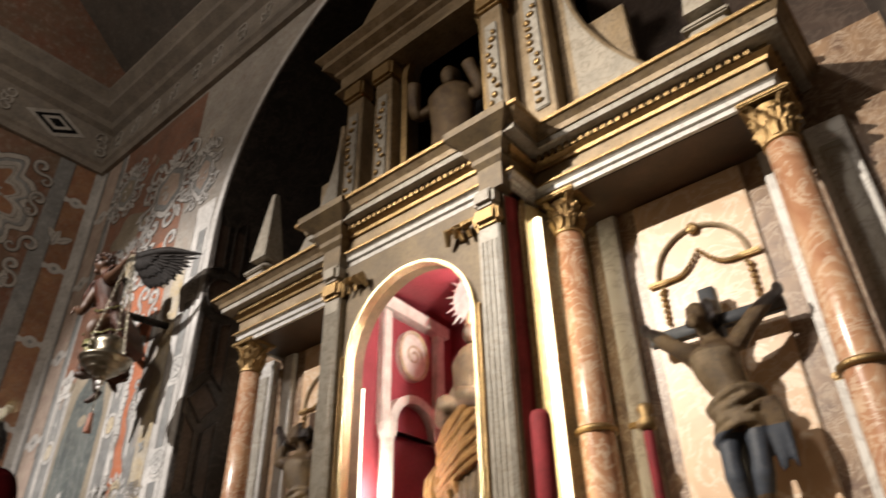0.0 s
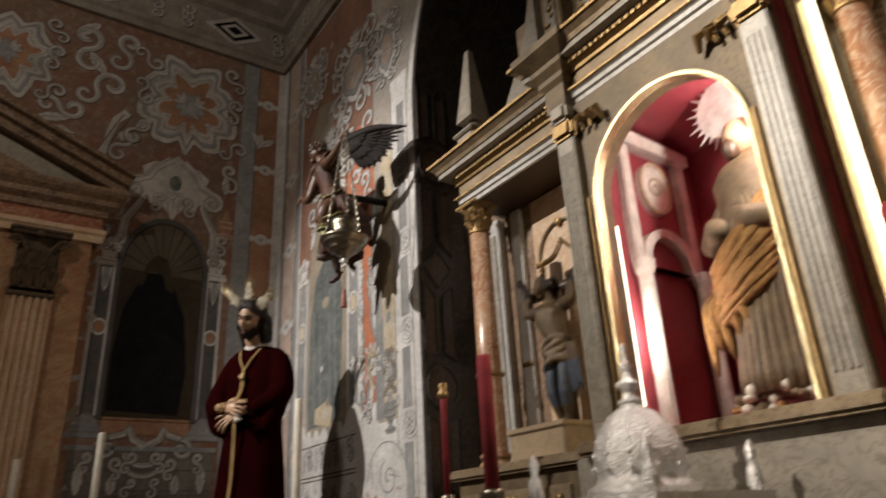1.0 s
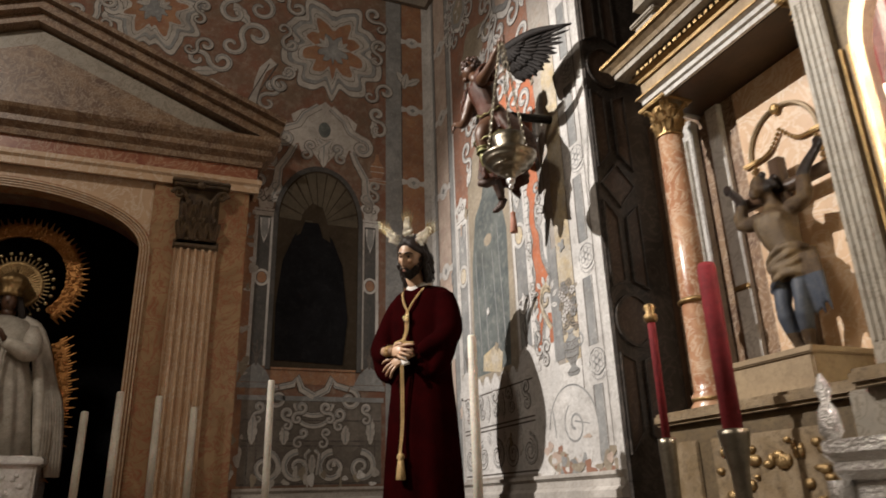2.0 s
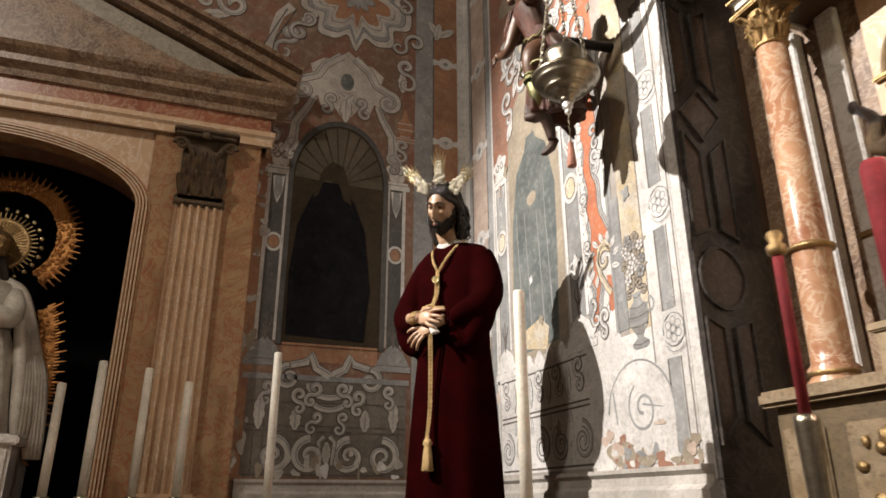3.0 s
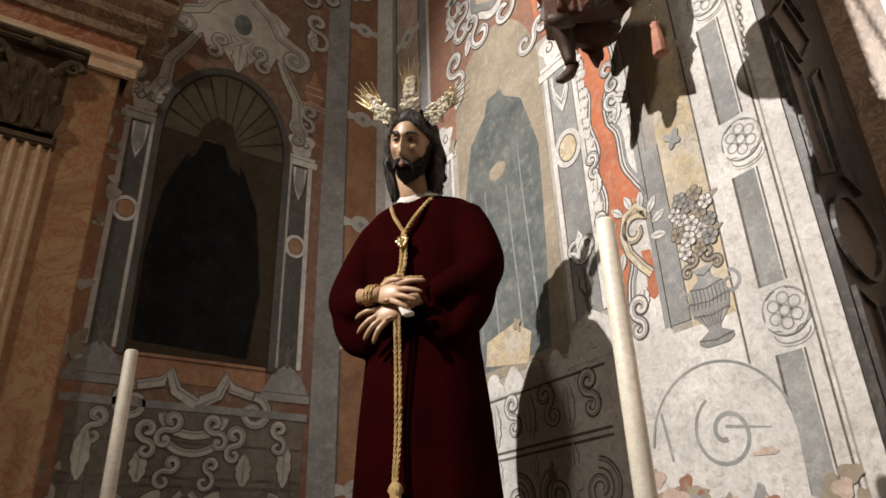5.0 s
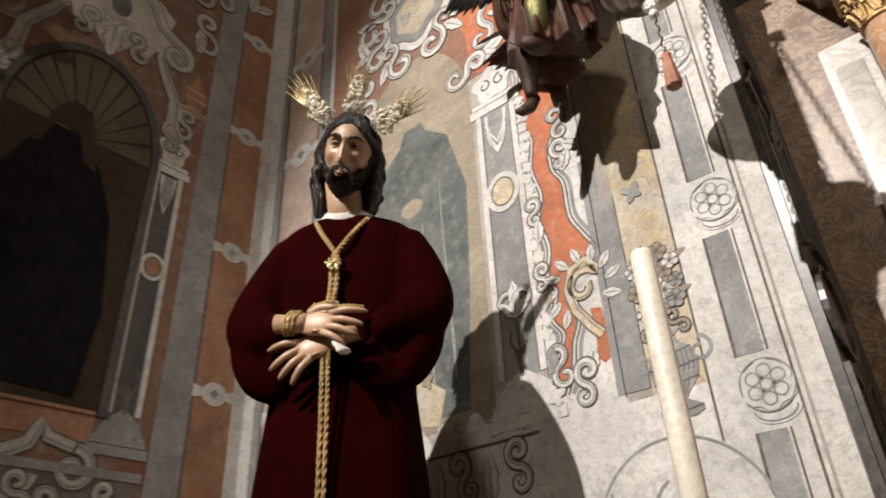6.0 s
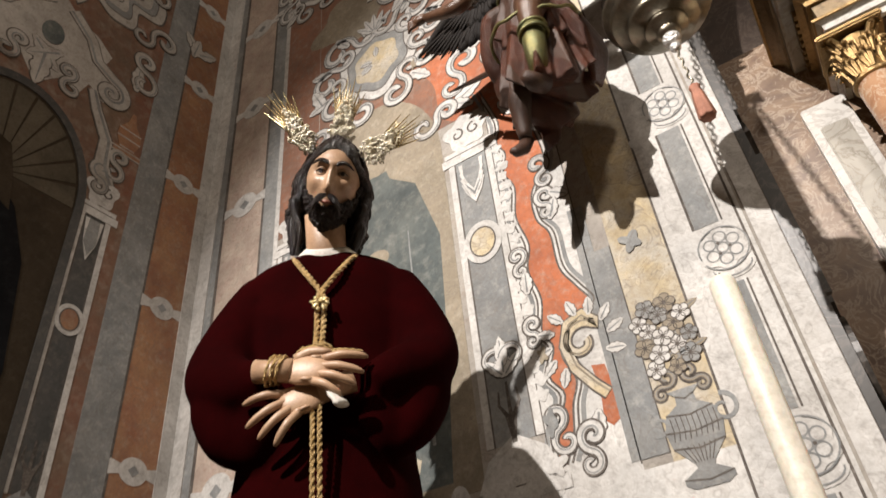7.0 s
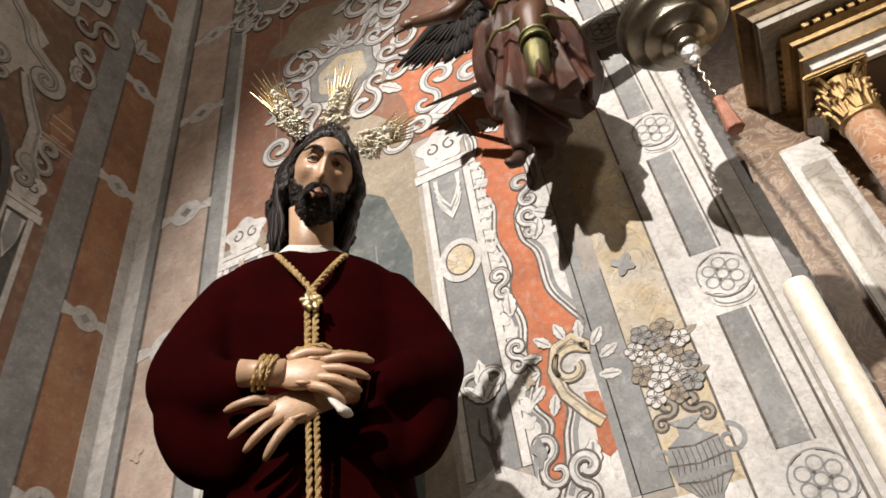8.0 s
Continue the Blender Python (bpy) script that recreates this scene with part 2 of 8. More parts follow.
def box(bm, x0, x1, y0, y1, z0, z1, bevel=0.0, mat=0):
    vs = [bm.verts.new((x, y, z)) for x in (x0, x1) for y in (y0, y1) for z in (z0, z1)]
    fs = [bm.faces.new([vs[i] for i in q]) for q in ((0, 1, 3, 2), (4, 6, 7, 5), (0, 4, 5, 1), (2, 3, 7, 6), (0, 2, 6, 4), (1, 5, 7, 3))]
    for f in fs:
        f.material_index = mat
    if bevel:
        es = list({e for f in fs for e in f.edges})
        bmesh.ops.bevel(bm, geom=es, offset=bevel, segments=2, affect="EDGES", clamp_overlap=True)
    return bm


def prism(bm, outline, plane, a, b, mat=0):
    """A flat outline of (u, v) drawn in the plane 'xz' or 'yz' or 'xy' and given depth from a to b."""
    put = {"xz": lambda u, v, d: (u, d, v), "yz": lambda u, v, d: (d, u, v), "xy": lambda u, v, d: (u, v, d)}[plane]
    lo = [bm.verts.new(put(u, v, a)) for u, v in outline]
    hi = [bm.verts.new(put(u, v, b)) for u, v in outline]
    n = len(lo)
    fs = [bm.faces.new(lo), bm.faces.new(hi[::-1])]
    fs += [bm.faces.new((lo[i], lo[(i + 1) % n], hi[(i + 1) % n], hi[i])) for i in range(n)]
    for f in fs:
        f.material_index = mat
    return bm


def ring_prism(bm, outer, inner, plane, a, b):
    """The band between two outlines of equal length, with depth."""
    put = {"xz": lambda u, v, d: (u, d, v), "yz": lambda u, v, d: (d, u, v)}[plane]
    rows = [[bm.verts.new(put(u, v, d)) for u, v in o] for o, d in ((outer, a), (outer, b), (inner, b), (inner, a))]
    n = len(outer)
    for r in range(4):
        p, q = rows[r], rows[(r + 1) % 4]
        for i in range(n):
            bm.faces.new((p[i], p[(i + 1) % n], q[(i + 1) % n], q[i]))
    return bm


def lathe(bm, profile, at=(0, 0, 0), seg=20, mat=0, wave=0.0, waves=0):
    rows = []
    for r, z in profile:
        rows.append([bm.verts.new((at[0] + r * (1 + wave * math.cos(waves * 2 * math.pi * k / seg)) * math.cos(2 * math.pi * k / seg),
                                   at[1] + r * (1 + wave * math.cos(waves * 2 * math.pi * k / seg)) * math.sin(2 * math.pi * k / seg), at[2] + z)) for k in range(seg)])
    skin(bm, rows, mat)
    return bm


def skin(bm, rows, mat=0, caps=True):
    n = len(rows[0])
    fs = []
    for p, q in zip(rows, rows[1:]):
        for i in range(n):
            fs.append(bm.faces.new((p[i], p[(i + 1) % n], q[(i + 1) % n], q[i])))
    if caps:
        fs += [bm.faces.new(rows[0][::-1]), bm.faces.new(rows[-1])]
    for f in fs:
        f.material_index = mat


def tube(bm, pts, radius, seg=8, mat=0, squash=1.0):
    """A round bar along points; radius is a number or one for each point."""
    pts = [Vector(p) for p in pts]
    rad = radius if isinstance(radius, (list, tuple)) else [radius] * len(pts)
    rows, side = [], None
    for i, p in enumerate(pts):
        d = (pts[min(i + 1, len(pts) - 1)] - pts[max(i - 1, 0)]).normalized()
        if side is None:
            side = d.orthogonal().normalized()
        side = (side - d * side.dot(d)).normalized()
        up = d.cross(side)
        rows.append([bm.verts.new(p + (side * math.cos(2 * math.pi * k / seg) + up * squash * math.sin(2 * math.pi * k / seg)) * rad[i]) for k in range(seg)])
    skin(bm, rows, mat)
    return bm


def blob(bm, at, radii, m=None, seg=16, rings=10, mat=0):
    rot = m or Matrix.Identity(3)
    rows = []
    for j in range(1, rings):
        a = math.pi * j / rings
        rows.append([bm.verts.new(Vector(at) + rot @ Vector((radii[0] * math.sin(a) * math.cos(2 * math.pi * k / seg), radii[1] * math.sin(a) * math.sin(2 * math.pi * k / seg), radii[2] * math.cos(a)))) for k in range(seg)])
    skin(bm, rows, mat)
    return bm


def curve(pts, n=8):
    """Points of a smooth line through pts (Catmull-Rom)."""
    p = [Vector(q) for q in pts]
    p = [p[0] * 2 - p[1]] + p + [p[-1] * 2 - p[-2]]
    out = []
    for i in range(1, len(p) - 2):
        for k in range(n):
            t = k / n
            out.append(0.5 * (2 * p[i] + (p[i + 1] - p[i - 1]) * t + (2 * p[i - 1] - 5 * p[i] + 4 * p[i + 1] - p[i + 2]) * t * t + (3 * p[i] - p[i - 1] - 3 * p[i + 1] + p[i + 2]) * t ** 3))
    return out + [p[-2]]


def mould(bm, path, profile):
    """A moulding: profile of (out, z) swept along a plan path; out is to the right of the way."""
    P = [Vector((x, y)) for x, y in path]
    rows = []
    for i, p in enumerate(P):
        d0 = (P[i] - P[i - 1]).normalized() if i else (P[1] - P[0]).normalized()
        d1 = (P[i + 1] - P[i]).normalized() if i < len(P) - 1 else d0
        n0, n1 = Vector((d0.y, -d0.x)), Vector((d1.y, -d1.x))
        n = n0 + n1
        n = n / max(0.3, n.dot(n0))
        rows.append([bm.verts.new((p.x + n.x * o, p.y + n.y * o, z)) for o, z in profile])
    skin(bm, rows)
    return bm


def arch(x0, x1, spring, rise, n=20):
    """The line of an arch from (x0, spring) over to (x1, spring)."""
    c, r = (x0 + x1) / 2, (x1 - x0) / 2
    return [(c - r * math.cos(math.pi * k / n), spring + rise * math.sin(math.pi * k / n)) for k in range(n + 1)]


def opening(x0, x1, bottom, spring, rise, n=20):
    return [(x0, bottom)] + arch(x0, x1, spring, rise, n) + [(x1, bottom)]


CORNICE_PROFILE = [(0, 0), (0.05, 0.0), (0.05, 0.03), (0.02, 0.05), (0.02, 0.2), (0.06, 0.23), (0.06, 0.27), (0.14, 0.31), (0.14, 0.37), (0.19, 0.42), (0.19, 0.44), (0, 0.44)]


def scaled(profile, so, sz, z0):
    return [(o * so, z0 + z * sz) for o, z in profile]


# ---- the room ----
WX, NY, TOP = -7.34, 2.51, 9.6       # west wall, north wall, crown of the vault
AX, AR, AS = -2.28, 2.28, 4.72       # arch of the retable: middle, radius, spring


def build_room():
    bm = B()
    box(bm, WX - 0.4, 4.4, -6.4, 3.6, -0.2, 0.0)
    floor = solo("floor", bm, FLOOR, "worn brown marble church floor", "floor", "structure")
    bm = B()
    outline = [(WX - 0.4, 0), (AX - AR, 0)] + arch(AX - AR, AX + AR, AS, AR, 40) + [(AX + AR, 0), (4.4, 0), (4.4, TOP), (WX - 0.4, TOP)]
    prism(bm, outline, "xz", NY, NY + 1.1)
    solo("wall_north", bm, FRESCO_N, "frescoed plaster wall, pale and flaking, with a tall arch", "wall", "structure")
    bm = B()
    o = opening(-2.25, -0.05, 1.2, 3.62, 0.5, 24)
    outline = [(-6.4, 0), (-6.4, TOP), (NY, TOP), (NY, 0), (-0.05, 0)] + o[::-1] + [(-2.25, 0)]
    prism(bm, outline, "yz", WX, WX - 0.4)
    solo("wall_west", bm, FRESCO_W, "dim frescoed wall of scrollwork on faded red", "wall", "structure")
    for name, dims in (("wall_east", (4.0, 4.4, -6.4, NY, 0, TOP)), ("wall_south", (WX, 4.0, -6.8, -6.4, 0, TOP)),
                       ("recess_back", (AX - AR - 0.3, AX + AR + 0.3, 3.6, 3.8, 0, TOP))):
        bm = B()
        box(bm, *dims)
        solo(name, bm, BUFF if name != "recess_back" else DARKER, "plain plaster church wall", "wall", "structure")
    # vault over the cornice
    bm = B()
    rows = []
    for x in (WX - 0.4, 4.4):
        rows.append([bm.verts.new((x, -6.4 + (NY + 6.4) * k / 24, 8.35 + 2.6 * math.sin(math.pi * k / 24))) for k in range(25)])
        rows[-1] += [bm.verts.new((x, NY + 0.3, 11.4)), bm.verts.new((x, -6.7, 11.4))]
    skin(bm, rows)
    solo("ceiling", bm, VAULT, "dark plastered barrel vault", "ceiling", "structure")
    # entablature along the two walls
    prof = [(0, 6.84), (0.05, 6.84), (0.07, 6.9), (0.1, 6.93), (0.1, 6.98), (0.03, 7.0), (0.03, 7.42), (0.1, 7.46), (0.13, 7.52), (0.26, 7.6), (0.26, 7.68), (0.34, 7.76), (0.34, 7.8), (0, 7.86)]
    bm = B()
    mould(bm, [(WX, -6.4), (WX, NY), (4.0, NY)], prof)
    solo("cornice", bm, CORNICE, "heavy grey plaster cornice with a painted frieze", "cornice", "structure")


build_room()


def build_jamb():
    """Dark marble lining of the arch, with raised frames of panels."""
    x = AX - AR
    lining = tagged(new("arch_lining"), "dark marble lining of the arch with raised panel frames", "arch", "", "structure")
    bm = B()
    o = opening(AX - AR + 0.001, AX + AR - 0.001, 0, AS, AR, 48)
    i = opening(AX - AR + 0.03, AX + AR - 0.03, 0, AS, AR - 0.03, 48)
    n = len(o)
    rows = [[bm.verts.new((u, d, v)) for u, v in s] for s, d in ((o, NY - 0.004), (i, NY - 0.004), (i, 3.59), (o, 3.59))]
    for a, b in ((0, 1), (1, 2), (2, 3)):
        for k in range(n - 1):
            bm.faces.new((rows[a][k], rows[a][k + 1], rows[b][k + 1], rows[b][k]))
    part("lining", bm, DARK, lining)
    xf = x + 0.03

    def frame_on(pts, grow):
        cy = sum(p[0] for p in pts) / len(pts)
        cz = sum(p[1] for p in pts) / len(pts)
        inner = [(cy + (a - cy) * (1 - grow / max(0.02, abs(a - cy) + 1e-6)) if abs(a - cy) > grow else a, cz + (c - cz) * (1 - grow / max(0.05, abs(c - cz))) if abs(c - cz) > grow else c) for a, c in pts]
        bm = B()
        ring_prism(bm, pts, inner, "yz", xf - 0.002, xf + 0.018)
        part("panel_frame", bm, DARK, lining)
        bm = B()
        prism(bm, inner, "yz", xf - 0.004, xf + 0.006)
        part("panel", bm, DARKER, lining)
    c = 2.645
    for z in (2.57, 4.27):
        frame_on([(c + 0.13 * math.cos(a * math.pi / 16), z + 0.155 * math.sin(a * math.pi / 16)) for a in range(32)], 0.014)
        for s in (-1, 1):
            for e in (-1, 1):
                frame_on([(c + e * 0.025, z + s * 0.23), (c + e * 0.13, z + s * 0.19), (c + e * 0.13, z + s * 0.74), (c + e * 0.025, z + s * 0.64)], 0.012)
    for z in (3.42, 5.12):
        frame_on([(c, z - 0.15), (c + 0.125, z), (c, z + 0.15), (c - 0.125, z)], 0.016)
    # pale painted rim round the arch on the wall
    bm = B()
    o = opening(AX - AR - 0.07, AX + AR + 0.07, 1.7, AS, AR + 0.07, 40)
    i = opening(AX - AR - 0.002, AX + AR + 0.002, 1.7, AS, AR + 0.002, 40)
    ring_prism(bm, o, i, "xz", NY + 0.001, NY - 0.008)
    part("rim", bm, WHITE, lining, "pale painted rim")


build_jamb()


# ---- the marble altar on the west wall ----
def fluted(bm, y0, y1, z0, z1, x, depth, flutes=6):
    """A pilaster shaft with rounded flutes, facing +x."""
    pts, n = [], flutes
    w = (y1 - y0)
    pts.append((y0, x))
    for k in range(n):
        a = y0 + w * (k + 0.12) / n
        b = y0 + w * (k + 0.88) / n
        pts.append((a, x + depth))
        for j in range(1, 5):
            pts.append((a + (b - a) * j / 5, x + depth - 0.034 * math.sin(math.pi * j / 5) ** 0.6))
        pts.append((b, x + depth))
    pts.append((y1, x))
    lo = [bm.verts.new((u, v, z0)) for v, u in pts]
    hi = [bm.verts.new((u, v, z1)) for v, u in pts]
    skin(bm, [lo, hi])


def corinthian(parent, r, h, at, mat, seg=20):
    """A leafy capital on the base point at, r the shaft's radius; each leaf a piece of its own."""
    x, y, z = at
    bm = B()
    lathe(bm, [(r * 1.0, 0), (r * 1.15, 0.02 * h), (r * 1.15, 0.07 * h), (r * 0.98, 0.1 * h), (r * 0.95, 0.5 * h), (r * 1.2, 0.85 * h)], at, seg)
    s = r * 1.65
    box(bm, x - s, x + s, y - s, y + s, z + 0.9 * h, z + h, 0.006)
    capital = part("capital", bm, mat, parent, "gilded leafy capital")
    for row, (n, zz, rr, s) in enumerate(((8, 0.12, 1.06, 0.38), (8, 0.4, 1.1, 0.36), (4, 0.66, 1.2, 0.3))):
        for k in range(n):
            a = 2 * math.pi * (k + 0.5 * (row % 2 or row == 2)) / n
            d = Vector((math.cos(a), math.sin(a), 0))
            side = Vector((-d.y, d.x, 0))
            base = Vector(at) + d * r * rr * 0.9 + Vector((0, 0, zz * h))
            out = 1.0 if row < 2 else 1.7
            bm = B()
            for e, q in ((0.0, 1.0), (-0.2, 0.8), (0.2, 0.8)):
                tube(bm, [base + side * r * e * 0.5, base + side * r * e + d * r * 0.12 * out + Vector((0, 0, s * h * 0.6 * q)), base + side * r * e * 1.2 + d * r * 0.4 * out * q + Vector((0, 0, s * h * 0.95 * q)), base + side * r * e * 1.2 + d * r * 0.55 * out * q + Vector((0, 0, s * h * 0.75 * q))],
                     [r * 0.12, r * 0.17, r * 0.15, r * 0.07], 6)
            part("leaf", bm, mat, capital)


def build_west_altar():
    altar = tagged(new("marble_altarpiece"), "salmon and brown marble altarpiece with fluted pilasters and pediment", "altarpiece")
    c, x = -1.15, WX
    for s in (-1, 1):
        # pier with fluted pilaster; y grows away from the middle
        def Y(a, b):
            return (c + s * a, c + s * b) if s > 0 else (c + s * b, c + s * a)
        bm = B()
        box(bm, x, x + 0.16, *Y(1.08, 1.86), 1.3, 4.25, 0.008)
        part("pier", bm, PIERM, altar)
        bm = B()
        fluted(bm, *Y(1.28, 1.62), 1.66, 3.66, x + 0.16, 0.06, 6)
        part("pilaster", bm, PEACH, altar)
        bm = B()
        box(bm, x + 0.1, x + 0.26, *Y(1.24, 1.66), 1.45, 1.66, 0.02)
        part("pilaster_base", bm, PEACH, altar)
        bm = B()
        y0, y1 = Y(1.28, 1.62)
        box(bm, x + 0.1, x + 0.23, y0 - 0.01, y1 + 0.01, 3.66, 3.74, 0.012)
        box(bm, x + 0.08, x + 0.3, y0 - 0.05, y1 + 0.05, 4.19, 4.22, 0.008)
        box(bm, x + 0.08, x + 0.32, y0 - 0.065, y1 + 0.065, 4.22, 4.25, 0.008)
        box(bm, x + 0.1, x + 0.23, y0 + 0.01, y1 - 0.01, 3.7, 4.2)
        capital = part("capital", bm, CARVED, altar, "dark carved capital")
        for row, (count, z, l) in enumerate(((4, 3.74, 0.17), (3, 3.88, 0.19))):
            for k in range(count):
                yy = y0 + (y1 - y0) * (k + 0.5 + 0.5 * row) / 4
                bm = B()
                for q, (dy, h, o) in enumerate(((0.0, 1.0, 0.075), (-0.026, 0.8, 0.055), (0.026, 0.8, 0.055))):
                    tube(bm, curve([(x + 0.225, yy + dy * 0.4, z), (x + 0.25, yy + dy, z + l * h * 0.55), (x + 0.25 + o * 0.6, yy + dy * 1.3, z + l * h * 0.95), (x + 0.23 + o, yy + dy * 1.4, z + l * h * 0.8)], 3), [0.02, 0.022, 0.024, 0.025, 0.024, 0.022, 0.019, 0.016, 0.012, 0.006], 6)
                part("leaf", bm, CARVED, capital)
        for k in (0, 1):
            e = 1 if k else -1
            yy = y1 if k else y0
            bm = B()
            tube(bm, [(x + 0.26, yy + e * (0.005 + 0.05 * (1 - t / 18) * math.cos(t * 0.6)), 4.13 + 0.05 * (1 - t / 18) * math.sin(t * 0.6)) for t in range(17)], [0.02 - 0.0008 * t for t in range(17)], 7)
            tube(bm, curve([(x + 0.25, yy - e * 0.1, 3.98), (x + 0.27, yy - e * 0.06, 4.1), (x + 0.27, yy - e * 0.01, 4.17)], 4), [0.014, 0.015, 0.016, 0.017, 0.018, 0.018, 0.018, 0.016, 0.014], 7)
            part("volute", bm, CARVED, capital)
        bm = B()
        blob(bm, (x + 0.3, (y0 + y1) / 2, 4.2), (0.03, 0.04, 0.035), None, 12, 8)
        part("flower", bm, CARVED, capital, "", True)
    # spandrel slab with the arched opening, and its edge moulding
    bm = B()
    o = arch(c - 1.1, c + 1.1, 3.62, 0.5, 28)
    prism(bm, [(c - 1.1, 4.26), (c - 1.1, 3.62)] + o[1:-1] + [(c + 1.1, 3.62), (c + 1.1, 4.26)], "yz", x, x + 0.12)
    part("spandrel", bm, PEACH, altar)
    bm = B()
    o1 = opening(c - 1.12, c + 1.12, 1.3, 3.62, 0.52, 28)
    o2 = opening(c - 1.02, c + 1.02, 1.3, 3.62, 0.43, 28)
    ring_prism(bm, o1, o2, "yz", x + 0.02, x + 0.17)
    part("arch_moulding", bm, PIERM, altar)
    for k in range(4):
        bm = B()
        g = 0.022 * k
        ring_prism(bm, opening(c - 1.1 + g, c + 1.1 - g, 1.31, 3.62, 0.5 - g * 0.9, 28), opening(c - 1.09 + g, c + 1.09 - g, 1.31, 3.62, 0.49 - g * 0.9, 28), "yz", x + 0.16, x + 0.19 - 0.004 * k)
        part("arch_fillet", bm, PEACH, altar)
    # entablature: red frieze between mouldings
    bm = B()
    path = [(x, c - 1.9), (x + 0.17, c - 1.9), (x + 0.17, c + 1.9), (x, c + 1.9)]
    mould(bm, path, [(0, 4.24), (0.03, 4.24), (0.03, 4.3), (0.05, 4.32), (0.05, 4.36), (0, 4.37)])
    part("architrave", bm, PEACH, altar)
    bm = B()
    mould(bm, path, [(0, 4.36), (0.012, 4.36), (0.012, 4.5), (0, 4.5)])
    part("frieze", bm, REDM, altar)
    bm = B()
    mould(bm, path, [(0, 4.49), (0.04, 4.49), (0.05, 4.54), (0.11, 4.58), (0.11, 4.63), (0.16, 4.67), (0.18, 4.7), (0.18, 4.73), (0, 4.74)])
    part("cornice", bm, BROWNM, altar)
    # pediment
    for s in (-1, 1):
        bm = B()
        a, b = Vector((c + s * 2.05, 4.76)), Vector((c, 5.6))
        d = (b - a).normalized()
        nrm = Vector((-d.y, d.x)) if s < 0 else Vector((d.y, -d.x))
        nrm = nrm if nrm.y > 0 else -nrm
        for lo, hi, dep in ((0, 0.08, 0.2), (0.08, 0.16, 0.27), (0.16, 0.2, 0.34)):
            q = [a + nrm * lo, b + Vector((0, lo / max(0.3, nrm.y))), b + Vector((0, hi / max(0.3, nrm.y))), a + nrm * hi]
            prism(bm, [(p.x, p.y) for p in q], "yz", x, x + dep)
            part("raking_cornice", bm, BROWNM, altar)
            bm = B()
        bm.free()
    bm = B()
    prism(bm, [(c - 1.95, 4.76), (c + 1.95, 4.76), (c, 5.58)], "yz", x, x + 0.1)
    part("tympanum", bm, STONE, altar)
    bm = B()
    prism(bm, [(c - 1.35, 4.84), (c + 1.35, 4.84), (c, 5.4)], "yz", x, x + 0.13)
    part("tympanum_panel", bm, BROWNM, altar)
    # chamber behind the opening; near-black walls carry its darkness in their colour
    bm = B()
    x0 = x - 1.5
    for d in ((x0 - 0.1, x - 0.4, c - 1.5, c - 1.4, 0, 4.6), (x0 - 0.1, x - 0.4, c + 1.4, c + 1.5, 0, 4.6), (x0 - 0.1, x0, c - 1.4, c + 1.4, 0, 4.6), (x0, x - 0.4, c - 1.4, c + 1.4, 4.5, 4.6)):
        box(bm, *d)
        solo("chamber_wall", bm, NEARBLACK, "chamber wall behind the altar arch, its darkness put into the colour", "wall", "structure")
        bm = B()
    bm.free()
    bm = B()
    box(bm, x - 1.4, x + 0.85, c - 2.0, c + 1.72, 0.0, 1.3, 0.02)
    solo("altar_table", bm, SALMON, "salmon marble altar block below the arch", "altar")


build_west_altar()


